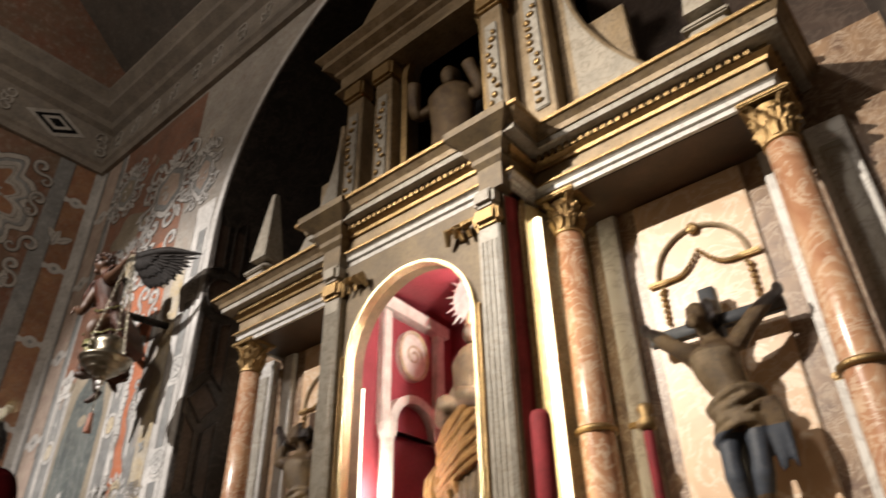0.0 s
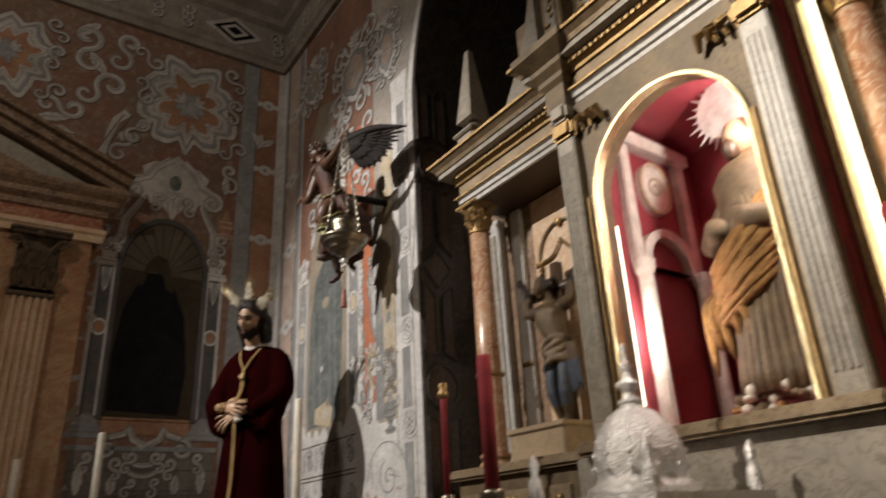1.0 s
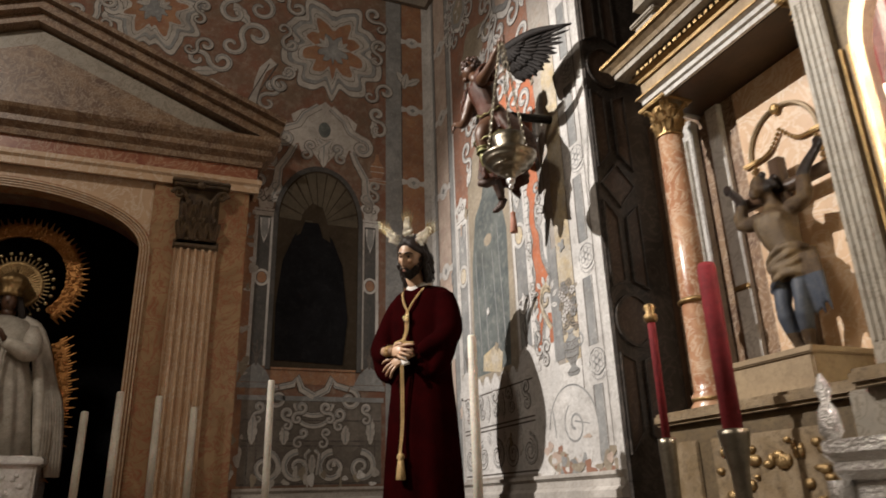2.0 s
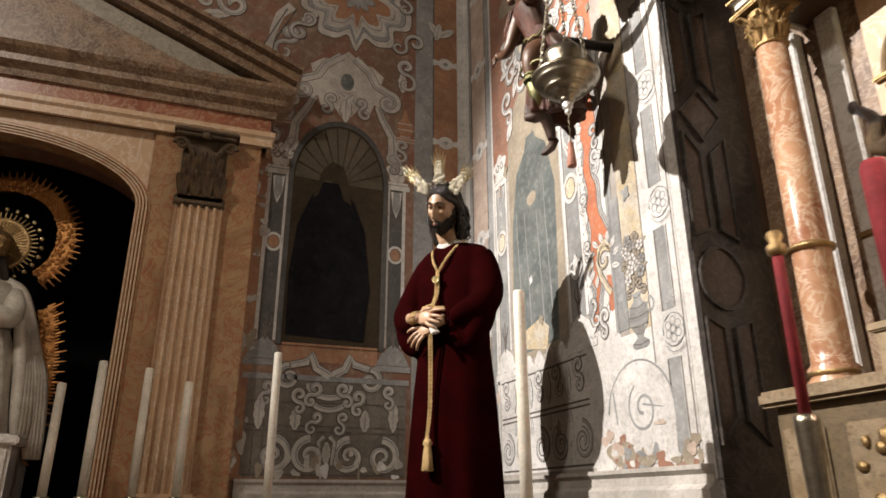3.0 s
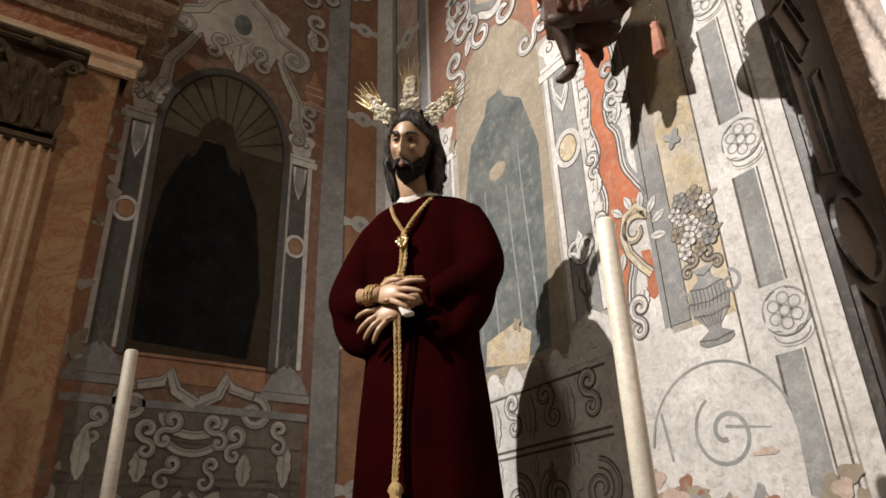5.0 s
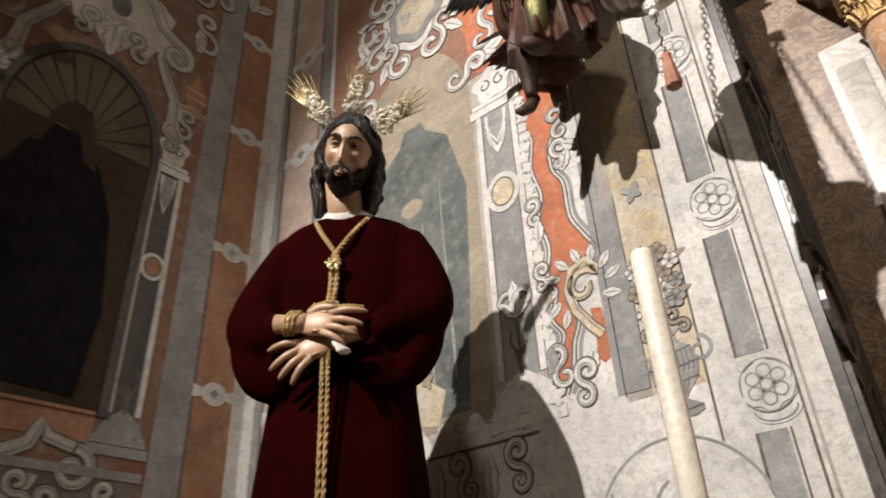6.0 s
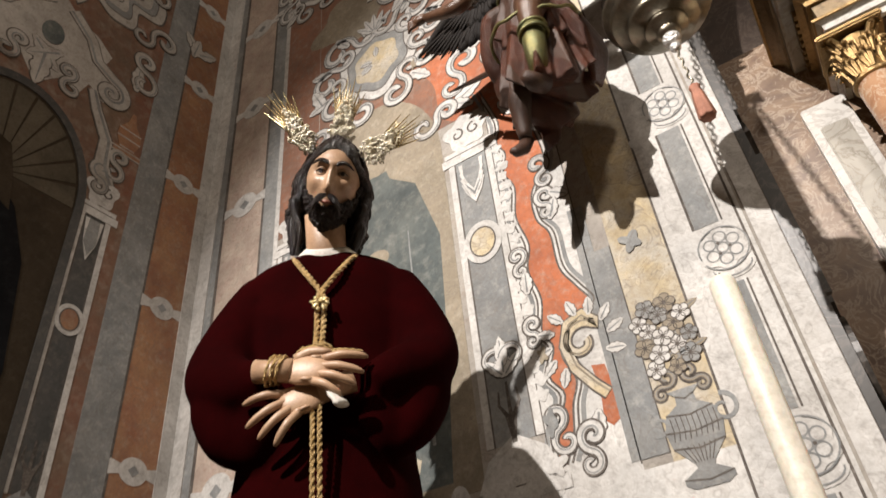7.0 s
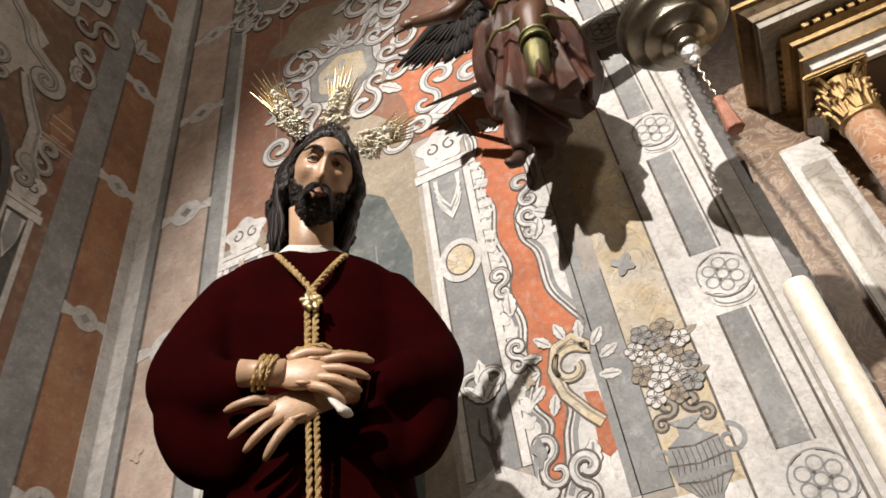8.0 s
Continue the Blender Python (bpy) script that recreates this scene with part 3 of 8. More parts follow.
# ---- the gilded retable in the arch ----
RX = -2.32
def build_retable():
    r = tagged(new("retable"), "gilded wood and marble retable with columns, niche and upper storey", "altarpiece")
    back, side, mid = 2.98, 2.7, 2.38
    W = 2.02

    def bx(name, mat, *d, bevel=0.006, label=""):
        bm = B()
        box(bm, *d, bevel)
        return part(name, bm, mat, r, label)
    # back board with niche hole
    bm = B()
    o = opening(RX - 0.42, RX + 0.42, 2.0, 3.1, 0.42, 24)
    bm.free()
    for x0, x1 in ((RX - W - 0.2, RX - 0.6), (RX + 0.6, RX + W + 0.25)):
        bx("back_board", BROWNM, x0, x1, back, back + 0.12, 0.9, 4.2, bevel=0)
    # middle block that stands forward, with the arched niche cut through
    bm = B()
    prism(bm, [(RX - 0.6, 1.9), (RX - 0.42, 1.9)] + o + [(RX + 0.42, 1.9), (RX + 0.6, 1.9), (RX + 0.6, 3.7), (RX - 0.6, 3.7)], "xz", mid, mid + 0.1)
    part("niche_front", bm, OLDGILT, r)
    bm = B()
    i = opening(RX - 0.402, RX + 0.402, 2.0, 3.1, 0.402, 24)
    ring_prism(bm, o, i, "xz", mid - 0.03, mid + 0.02)
    part("niche_rim", bm, PALEGOLD, r, "bright gilded niche rim")
    for s in (-1, 1):
        for k, (dx, w) in enumerate(((0.43, 0.008), (0.465, 0.006))):
            bx("gilt_fillet", GOLD, RX + s * dx - w, RX + s * dx + w, mid - 0.02, mid + 0.01, 2.0, 3.15, bevel=0.003)
    for s in (-1, 1):
        bx("niche_pilaster", STONE, *sorted((RX + s * 0.475, RX + s * 0.595)), mid - 0.05, mid + 0.0, 2.0, 3.5)
        for k in range(4):
            u = RX + s * (0.497 + 0.0255 * k)
            bx("flute", STONE, u - 0.008, u + 0.008, mid - 0.058, mid - 0.045, 2.08, 3.42, bevel=0.004)
        bx("pilaster_cap", GOLD, *sorted((RX + s * 0.465, RX + s * 0.605)), mid - 0.08, mid + 0.0, 3.5, 3.6, bevel=0.02)
        bx("bracket", STONE, *sorted((RX + s * 0.475, RX + s * 0.595)), mid - 0.09, mid + 0.0, 3.6, 3.7, bevel=0.02)
        # splayed return beside the middle block, in upright strips
        p0, p1 = Vector((RX + s * 0.6, mid + 0.01)), Vector((RX + s * 0.72, back - 0.02))
        nrm = Vector((s * (p1.y - p0.y), -abs(p1.x - p0.x))).normalized()
        for t0, t1, m, d in ((0, 0.14, REDCLOTH, 0.0), (0.14, 0.2, GOLD, 0.02), (0.2, 0.42, PALEGOLD, 0.008), (0.42, 0.62, GILTW, 0.0), (0.62, 0.86, PALEGOLD, 0.012), (0.86, 1.0, GILTW, 0.0)):
            bm = B()
            a0, a1 = p0.lerp(p1, t0), p0.lerp(p1, t1)
            q = [a0 - nrm * 0.04, a1 - nrm * 0.04, a1 + nrm * d, a0.lerp(a1, 0.5) + nrm * (d + 0.006), a0 + nrm * d]
            prism(bm, [(v.x, v.y) for v in q], "xy", 1.95, 3.68)
            part("return_strip", bm, m, r)
        # glowing bars added to give the gilded strips their bright glare
        for t in (0.31, 0.74):
            p = p0.lerp(p1, t) + nrm * 0.03
            bm = B()
            tube(bm, [(p.x, p.y, 2.02), (p.x, p.y, 3.6)], 0.018, 8)
            part("glare_bar", bm, SOFTGLOW, r, "slim glowing bar for the glare on the gilding")
        bm = B()
        for j in range(3):
            cx = RX + s * (0.3 + 0.05 * j)
            tube(bm, [(cx - s * 0.02, mid - 0.03, 3.5 + 0.03 * j), (cx, mid - 0.06, 3.56), (cx + s * 0.05, mid - 0.04, 3.58), (cx + s * 0.07, mid - 0.03, 3.5)], [0.012, 0.025, 0.02, 0.01], 6)
        part("spandrel_scroll", bm, GOLD, r)
    # niche chamber, wider than its opening
    for d in ((RX - 0.585, RX - 0.56, mid + 0.1, 3.42, 1.94, 3.73), (RX + 0.56, RX + 0.585, mid + 0.1, 3.42, 1.94, 3.73), (RX - 0.56, RX + 0.56, 3.4, 3.42, 1.94, 3.73), (RX - 0.56, RX + 0.56, mid + 0.11, 3.4, 3.715, 3.728)):
        bx("niche_lining", REDSATIN, *d, bevel=0, label="crimson cloth lining")
    bx("niche_floor", REDSATIN, RX - 0.56, RX + 0.56, mid + 0.1, 3.4, 1.985, 2.005, bevel=0)
    # side bays
    for s in (-1, 1):
        cx = RX + s * 1.255
        for dx in (-0.505, 0.505):
            col = (cx + dx, side)
            bm = B()
            lathe(bm, [(0.1, 2.0), (0.1, 2.03), (0.085, 2.05), (0.095, 2.08), (0.076, 2.1), (0.076, 2.16), (0.074, 2.6), (0.066, 3.52)], (*col, 0), 20)
            part("column", bm, SALMON, r, "polished salmon marble column", True)
            for z in (2.05, 2.55):
                bm = B()
                lathe(bm, [(0.078, z), (0.092, z + 0.006), (0.092, z + 0.02), (0.078, z + 0.03)], (*col, 0), 20)
                part("column_ring", bm, GOLD, r, "", True)
            corinthian(r, 0.066, 0.22, (*col, 3.52), GOLD)
            bx("counter_pilaster", WHITEM, cx + dx * 0.82 - 0.05, cx + dx * 0.82 + 0.05, back - 0.04, back, 2.0, 3.72)
            bx("pilaster_band", GOLD, cx + dx * 0.82 - 0.055, cx + dx * 0.82 + 0.055, back - 0.05, back - 0.035, 2.62, 2.65)
        # outer strip, brown panel
        bx("outer_pilaster", WHITEM, *sorted((cx + s * 0.57, cx + s * 0.73)), back - 0.06, back, 2.0, 3.72)
        bx("pilaster_edge", GREYM, *sorted((cx + s * 0.6, cx + s * 0.7)), back - 0.07, back - 0.055, 2.1, 3.6)
        bx("edge_strip", DARKWOOD, *sorted((cx + s * 0.95, cx + s * 0.97)), back - 0.05, back, 1.2, 3.9)
        bx("edge_bead", GOLD, *sorted((cx + s * 0.975, cx + s * 0.983)), back - 0.06, back - 0.01, 1.2, 3.9)
        # bay panel with arched moulding and garland
        bx("bay_panel", PEACH, cx - 0.27, cx + 0.27, back - 0.02, back, 2.06, 3.72)
        bm = B()
        tube(bm, [(u, back - 0.03, v) for u, v in arch(cx - 0.21, cx + 0.21, 3.26, 0.22, 20)], 0.012, 6)
        part("bay_arch", bm, GILTW, r)
        bm = B()
        for t in range(25):
            u = t / 24
            a = cx - 0.19 + 0.38 * u
            z = 3.22 + 0.13 * abs(math.sin(math.pi * 2 * u * 0.5 + math.pi)) ** 0.5 - 0.07 * abs(math.sin(2 * math.pi * u))
            blob(bm, (a, back - 0.035, z), (0.013, 0.013, 0.011), None, 6, 4)
        for a in (-0.2, 0.2):
            for k in range(6):
                blob(bm, (cx + a, back - 0.035, 3.2 - 0.03 * k), (0.018 - 0.001 * k, 0.015, 0.014), None, 6, 4)
        blob(bm, (cx, back - 0.04, 3.47), (0.03, 0.02, 0.03), None, 8, 6)
        part("garland", bm, GOLD, r, "gilded leaf garland")["kind"] = "stuff"
        for a in (-0.21, 0.21):
            bx("impost", GOLD, cx + a - 0.05, cx + a + 0.05, back - 0.045, back - 0.018, 3.24, 3.265)
    # entablature with breaks, seen over all three bays
    y1, y2 = 2.63, 2.42
    a, b, e = RX - 1.79, RX - 0.62, RX + 1.79

    def low(z):
        return 3.72 + (z - 3.57) * 0.7
    path = [(a, back), (a, y1), (b, y1), (b, y2), (RX + 0.62, y2), (RX + 0.62, y1), (e, y1), (e, back)]
    for name, mat, prof in (("architrave", WHITEM, [(0, 3.57), (0.02, 3.57), (0.02, 3.61), (0.035, 3.615), (0.035, 3.65), (0.055, 3.67), (0, 3.67)]),
                            ("architrave_fillet", GOLD, [(0, 3.665), (0.06, 3.668), (0.06, 3.685), (0, 3.69)]),
                            ("frieze", GILTW, [(0, 3.685), (0.03, 3.685), (0.03, 3.82), (0, 3.82)]),
                            ("bed_moulding", GOLD, [(0, 3.815), (0.045, 3.815), (0.05, 3.84), (0.075, 3.86), (0, 3.86)]),
                            ("dentil_bed", GILTW, [(0, 3.855), (0.06, 3.855), (0.06, 3.91), (0, 3.91)]),
                            ("corona", GREYM, [(0, 3.905), (0.12, 3.91), (0.13, 3.915), (0.13, 3.965), (0, 3.965)]),
                            ("cyma", GILTW, [(0, 3.96), (0.14, 3.965), (0.15, 4.0), (0.18, 4.04), (0, 4.045)]),
                            ("top_fillet", GOLD, [(0, 4.04), (0.19, 4.042), (0.19, 4.07), (0, 4.07)])):
        bm = B()
        mould(bm, path, [(o, low(z)) for o, z in prof])
        part(name, bm, mat, r)
    bm = B()
    for x0, x1, yy in ((a, b, y1), (b, RX + 0.62, y2), (RX + 0.62, e, y1)):
        n = int((x1 - x0) / 0.04)
        for k in range(n):
            u = x0 + (x1 - x0) * (k + 0.25) / n
            box(bm, u, u + 0.022, yy - 0.085, yy - 0.05, low(3.862), low(3.905))
    for s in (-1, 1):
        n = 9
        xx = a if s < 0 else e
        for k in range(n):
            u = y1 + (back - y1) * (k + 0.25) / n
            box(bm, *sorted((xx + s * 0.05, xx + s * 0.085)), u, u + 0.022, low(3.862), low(3.905))
    dent = part("dentil_course", bm, GOLD, r)
    dent["kind"] = "stuff"
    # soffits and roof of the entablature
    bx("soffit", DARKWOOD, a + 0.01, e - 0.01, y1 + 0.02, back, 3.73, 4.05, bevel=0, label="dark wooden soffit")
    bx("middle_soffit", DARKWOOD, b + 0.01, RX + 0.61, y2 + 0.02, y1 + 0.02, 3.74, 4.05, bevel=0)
    # ressauts over the niche pilasters
    for s in (-1, 1):
        bm = B()
        cx = RX + s * 0.565
        mould(bm, [(cx - 0.06, y2 - 0.02), (cx - 0.06, y2 - 0.08), (cx + 0.06, y2 - 0.08), (cx + 0.06, y2 - 0.02)],
              [(0, 3.7), (0.01, 3.7), (0.01, 3.84), (0.03, 3.87), (0.03, 3.9), (0.06, 3.94), (0.06, 3.97), (0.13, 4.03), (0.13, 4.075), (0, 4.08)])
        box(bm, cx - 0.06, cx + 0.06, y2 - 0.08, y2, 3.7, 4.08)
        part("ressaut", bm, OLDGILT, r)
    # predella
    for s in (-1, 1):
        cx = RX + s * 1.255
        bx("predella", OLDGILT, cx - 0.62, cx + 0.62, 2.5, back, 1.2, 1.94)
        bx("predella_ledge", GILTW, cx - 0.66, cx + 0.66, 2.45, back, 1.94, 2.0, bevel=0.015)
        bx("predella_panel", GILTW, cx - 0.32, cx + 0.32, 2.485, 2.5, 1.45, 1.86)
        for d in (-0.5, 0.5):
            bx("pedestal_panel", GILTW, cx + d - 0.09, cx + d + 0.09, 2.485, 2.5, 1.45, 1.86)
        bm = B()
        rnd = random.Random(5)
        for k in range(40):
            u, v = rnd.uniform(-0.28, 0.28), rnd.uniform(1.5, 1.82)
            blob(bm, (cx + u, 2.482, v), (rnd.uniform(0.015, 0.045), 0.014, rnd.uniform(0.012, 0.035)), None, 7, 5)
        part("predella_relief", bm, GOLD, r, "gilded leaf relief", True)["kind"] = "stuff"
    bx("middle_base", STONE, RX - 0.72, RX + 0.72, mid - 0.05, back, 1.2, 1.94)
    bx("niche_sill", GILTW, RX - 0.66, RX + 0.66, mid - 0.12, back - 0.01, 1.94, 2.0, bevel=0.015)
    # upper storey
    up = 2.6
    bm = B()
    o = opening(RX - 0.34, RX + 0.34, 4.25, 5.35, 0.34, 20)
    prism(bm, [(RX - 0.95, 4.07), (RX - 0.34, 4.07)] + o + [(RX + 0.34, 4.07), (RX + 0.95, 4.07), (RX + 0.95, 5.95), (RX - 0.95, 5.95)], "xz", up + 0.12, up + 0.22)
    part("upper_board", bm, GILTW, r)
    bm = B()
    ring_prism(bm, opening(RX - 0.37, RX + 0.37, 4.25, 5.35, 0.37, 20), opening(RX - 0.32, RX + 0.32, 4.25, 5.35, 0.32, 20), "xz", up + 0.08, up + 0.14)
    part("upper_niche_rim", bm, GOLD, r)
    # near-black board: the shade of the niche is in its colour
    bx("upper_niche_back", NEARBLACK, RX - 0.9, RX + 0.9, up + 0.5, up + 0.55, 4.1, 5.95)
    for s in (-1, 1):
        for dx in (0.47, 0.76):
            cx = RX + s * dx
            bx("upper_pilaster", GILTW, cx - 0.08, cx + 0.08, up, up + 0.12, 4.1, 5.35)
            bx("pilaster_strip", GREYM, cx - 0.045, cx + 0.045, up - 0.015, up, 4.3, 5.2)
            bm = B()
            rnd = random.Random(int(dx * 100))
            for k in range(14):
                blob(bm, (cx + rnd.uniform(-0.03, 0.03), up - 0.02, 4.35 + 0.058 * k), (rnd.uniform(0.015, 0.03), 0.014, rnd.uniform(0.012, 0.026)), None, 7, 5)
            part("pilaster_relief", bm, GOLD, r, "", True)["kind"] = "stuff"
            bx("upper_capital", GOLD, cx - 0.1, cx + 0.1, up - 0.04, up + 0.1, 5.35, 5.5, bevel=0.02)
        bx("side_board", GILTW, *sorted((RX + s * 0.95, RX + s * 1.25)), up + 0.15, up + 0.22, 4.07, 4.9)
        # volute wing
        bm = B()
        pts = [(RX + s * (0.95 + 0.5 * (1 - k / 12) ** 2), 4.1 + 1.15 * k / 12) for k in range(13)]
        prism(bm, [(RX + s * 0.95, 4.1)] + pts, "xz", up + 0.05, up + 0.15)
        part("volute_wing", bm, STONE, r)
        bm = B()
        tube(bm, [(p[0], up + 0.08, p[1]) for p in pts], 0.03, 8)
        part("volute_edge", bm, GILTW, r)
        # obelisk on its pedestal at the end of the cornice
        ob = RX + s * 1.66
        bm = B()
        box(bm, ob - 0.09, ob + 0.09, 2.55, 2.73, 4.06, 4.22, 0.012)
        box(bm, ob - 0.11, ob + 0.11, 2.53, 2.75, 4.22, 4.25, 0.008)
        lathe(bm, [(0.03, 4.25), (0.06, 4.29), (0.03, 4.33)], (ob, 2.64, 0), 12)
        vs = [bm.verts.new((ob + i * w, 2.64 + j * w, z)) for z, w in ((4.34, 0.085), (4.95, 0.02)) for i, j in ((-1, -1), (1, -1), (1, 1), (-1, 1))]
        for k in range(4):
            bm.faces.new((vs[k], vs[(k + 1) % 4], vs[4 + (k + 1) % 4], vs[4 + k]))
        bm.faces.new(vs[4:])
        bm.faces.new(vs[3::-1])
        part("obelisk", bm, STONE, r, "slender grey marble obelisk finial")
    bm = B()
    mould(bm, [(RX - 0.9, up + 0.12), (RX - 0.9, up), (RX + 0.9, up), (RX + 0.9, up + 0.12)], scaled(CORNICE_PROFILE, 0.9, 0.8, 5.5))
    box(bm, RX - 0.9, RX + 0.9, up, up + 0.2, 5.5, 5.85)
    part("upper_cornice", bm, GILTW, r)
    bm = B()
    prism(bm, arch(RX - 0.85, RX + 0.85, 5.86, 0.75, 24), "xz", up + 0.02, up + 0.2)
    part("crowning_lunette", bm, GILTW, r)
    return r


build_retable()


# ---- the robed statue ----
SX, SY, SZ, STURN = -5.755, 1.79, 1.56, 34


def solid(bm, voxel=0.012, smooth=8):
    """Fuse overlapping shapes into one smooth skin."""
    me = bpy.data.meshes.new("fused")
    bmesh.ops.recalc_face_normals(bm, faces=bm.faces)
    bm.to_mesh(me)
    bm.free()
    tmp = new("fused", me)
    r = tmp.modifiers.new("fuse", "REMESH")
    r.mode, r.voxel_size = "VOXEL", voxel
    s = tmp.modifiers.new("soften", "SMOOTH")
    s.factor, s.iterations = 0.5, smooth
    got = bpy.data.meshes.new_from_object(tmp.evaluated_get(bpy.context.evaluated_depsgraph_get()))
    bpy.data.objects.remove(tmp)
    out = bmesh.new()
    out.from_mesh(got)
    bpy.data.meshes.remove(got)
    bpy.data.meshes.remove(me)
    return out


def build_statue():
    """One carved figure: velvet robe with sleeves, crossed wrists, bearded head. Local front is -y."""
    bm = B()
    ROBE, FLESH, LOCK, CLOTH = 0, 1, 2, 3
    rnd = random.Random(4)
    # robe: rings from the hem to the collar, nearly plain in front
    prof = [(0.0, 0.285, 0.225), (0.3, 0.27, 0.21), (0.6, 0.25, 0.19), (0.85, 0.225, 0.165), (1.0, 0.225, 0.15), (1.12, 0.235, 0.142), (1.25, 0.25, 0.138), (1.34, 0.262, 0.13), (1.412, 0.25, 0.118), (1.455, 0.205, 0.105), (1.478, 0.13, 0.092), (1.486, 0.075, 0.08)]
    rows, seg = [], 72
    for z, a, b in prof:
        row = []
        for k in range(seg):
            t = 2 * math.pi * k / seg
            fold = 0.035 * max(0.0, 1 - z / 1.1) * (math.sin(8 * t + 1.3) + 0.5 * math.sin(13 * t + 0.4 + z))
            row.append(bm.verts.new(((a * (1 + fold)) * math.cos(t), (b * (1 + fold)) * math.sin(t) + (0.01 if z > 1.3 else 0), z)))
        rows.append(row)
    skin(bm, rows, ROBE)
    # arms in wide hanging sleeves, elbows out, wrists crossed in front
    for s in (-1, 1):
        line = curve([(s * 0.185, 0.01, 1.385), (s * 0.23, -0.01, 1.28), (s * 0.27, -0.05, 1.14), (s * 0.255, -0.11, 1.055), (s * 0.19, -0.16, 1.015), (s * 0.12, -0.2, 0.995 - 0.02 * s)], 5)
        n = len(line)
        rad = [0.078 + 0.012 * math.sin(math.pi * k / (n - 1)) - 0.034 * (k / (n - 1)) ** 3 for k in range(n)]
        tube(bm, line, rad, 20, ROBE, 1.1)
        # the hanging mouth of the sleeve
        tube(bm, curve([(s * 0.255, -0.07, 1.08), (s * 0.245, -0.1, 0.98), (s * 0.21, -0.12, 0.89), (s * 0.16, -0.13, 0.83)], 4), [0.08] * 5 + [0.078, 0.074, 0.07, 0.064, 0.055, 0.045, 0.035, 0.02], 16, ROBE)
        tube(bm, curve([(s * 0.13, -0.14, 0.97), (s * 0.15, -0.13, 0.88), (s * 0.15, -0.12, 0.82)], 4), [0.07, 0.07, 0.065, 0.062, 0.058, 0.05, 0.045, 0.035, 0.02], 14, ROBE)
        blob(bm, (s * 0.3, -0.1, 1.1 + 0.02 * s), (0.045, 0.045, 0.04), None, 14, 10, ROBE)
    bm = solid(bm, 0.011, 7)
    # one hand laid over the other at the wrists, long fingers apart
    for wrist, d, fingers, thumb in (
            (Vector((-0.098, -0.236, 1.012)), Vector((1, -0.16, -0.12)).normalized(), ((0.1, 0.108), (-0.12, 0.108), (-0.26, 0.1), (-0.46, 0.078)), True),
            (Vector((0.045, -0.212, 0.972)), Vector((-0.9, -0.1, -0.34)).normalized(), ((0.22, 0.098), (-0.2, 0.112), (-0.42, 0.106), (-0.72, 0.09)), False)):
        face = Vector((0, -1, 0.15))
        out = (face - d * face.dot(d)).normalized()
        fan = out.cross(d)
        fan = fan if fan.z > 0 else -fan
        rot = Matrix((d, out, fan)).transposed()
        p = wrist + d * 0.08
        tube(bm, [wrist - d * 0.045, wrist, wrist + d * 0.045], [0.03, 0.026, 0.03], 14, FLESH)
        blob(bm, p, (0.06, 0.018, 0.041), rot, 20, 12, FLESH)
        for f, (turn, l) in enumerate(fingers):
            root = p + d * (0.034 - 0.004 * f) + fan * (0.03 - 0.0205 * f)
            go = (d + fan * turn).normalized()
            pts = curve([root, root + go * l * 0.42 + out * 0.009, root + go * l * 0.75 + out * 0.001, root + go * l - out * 0.014], 3)
            tube(bm, pts, [0.0112, 0.0104, 0.01, 0.0104, 0.0098, 0.0092, 0.0092, 0.0084, 0.0072, 0.004], 10, FLESH)
            blob(bm, root + out * 0.005, (0.011, 0.008, 0.01), rot, 10, 6, FLESH)
            tube(bm, [root - d * 0.05 - fan * (0.004 - 0.003 * f), root - d * 0.02 + out * 0.011, root + out * 0.008], [0.003, 0.0045, 0.006], 6, FLESH)
        if thumb:
            root = wrist + d * 0.05 + fan * 0.03
            tube(bm, curve([root, root + d * 0.035 + fan * 0.016 + out * 0.008, root + d * 0.085 + fan * 0.014 + out * 0.01], 3), [0.015, 0.0145, 0.014, 0.013, 0.0115, 0.01, 0.006], 10, FLESH)
    # linen cuffs
    tube(bm, curve([(0.03, -0.235, 0.965), (0.05, -0.258, 0.925), (0.068, -0.262, 0.9)], 3), [0.016, 0.018, 0.02, 0.024, 0.022, 0.028, 0.024], 14, CLOTH, 0.35)
    # linen collar and neck
    tube(bm, [(0, 0.0, 1.47), (0, -0.018, 1.506), (0, -0.026, 1.522)], [0.105, 0.09, 0.07], 28, CLOTH)
    tube(bm, [(0, 0.0, 1.42), (0, -0.04, 1.5), (0, -0.1, 1.6)], [0.07, 0.06, 0.06], 20, FLESH)
    # head, bent forward and a little to one side
    H = Vector((0.03, -0.138, 1.682))
    tilt = Matrix.Rotation(radians(8), 3, "Z") @ Matrix.Rotation(radians(10), 3, "Y") @ Matrix.Rotation(radians(25), 3, "X")

    def at(x, y, z):
        return H + tilt @ Vector((x * 1.02, y * 1.06, z * 1.06))
    rows, R = [], 46
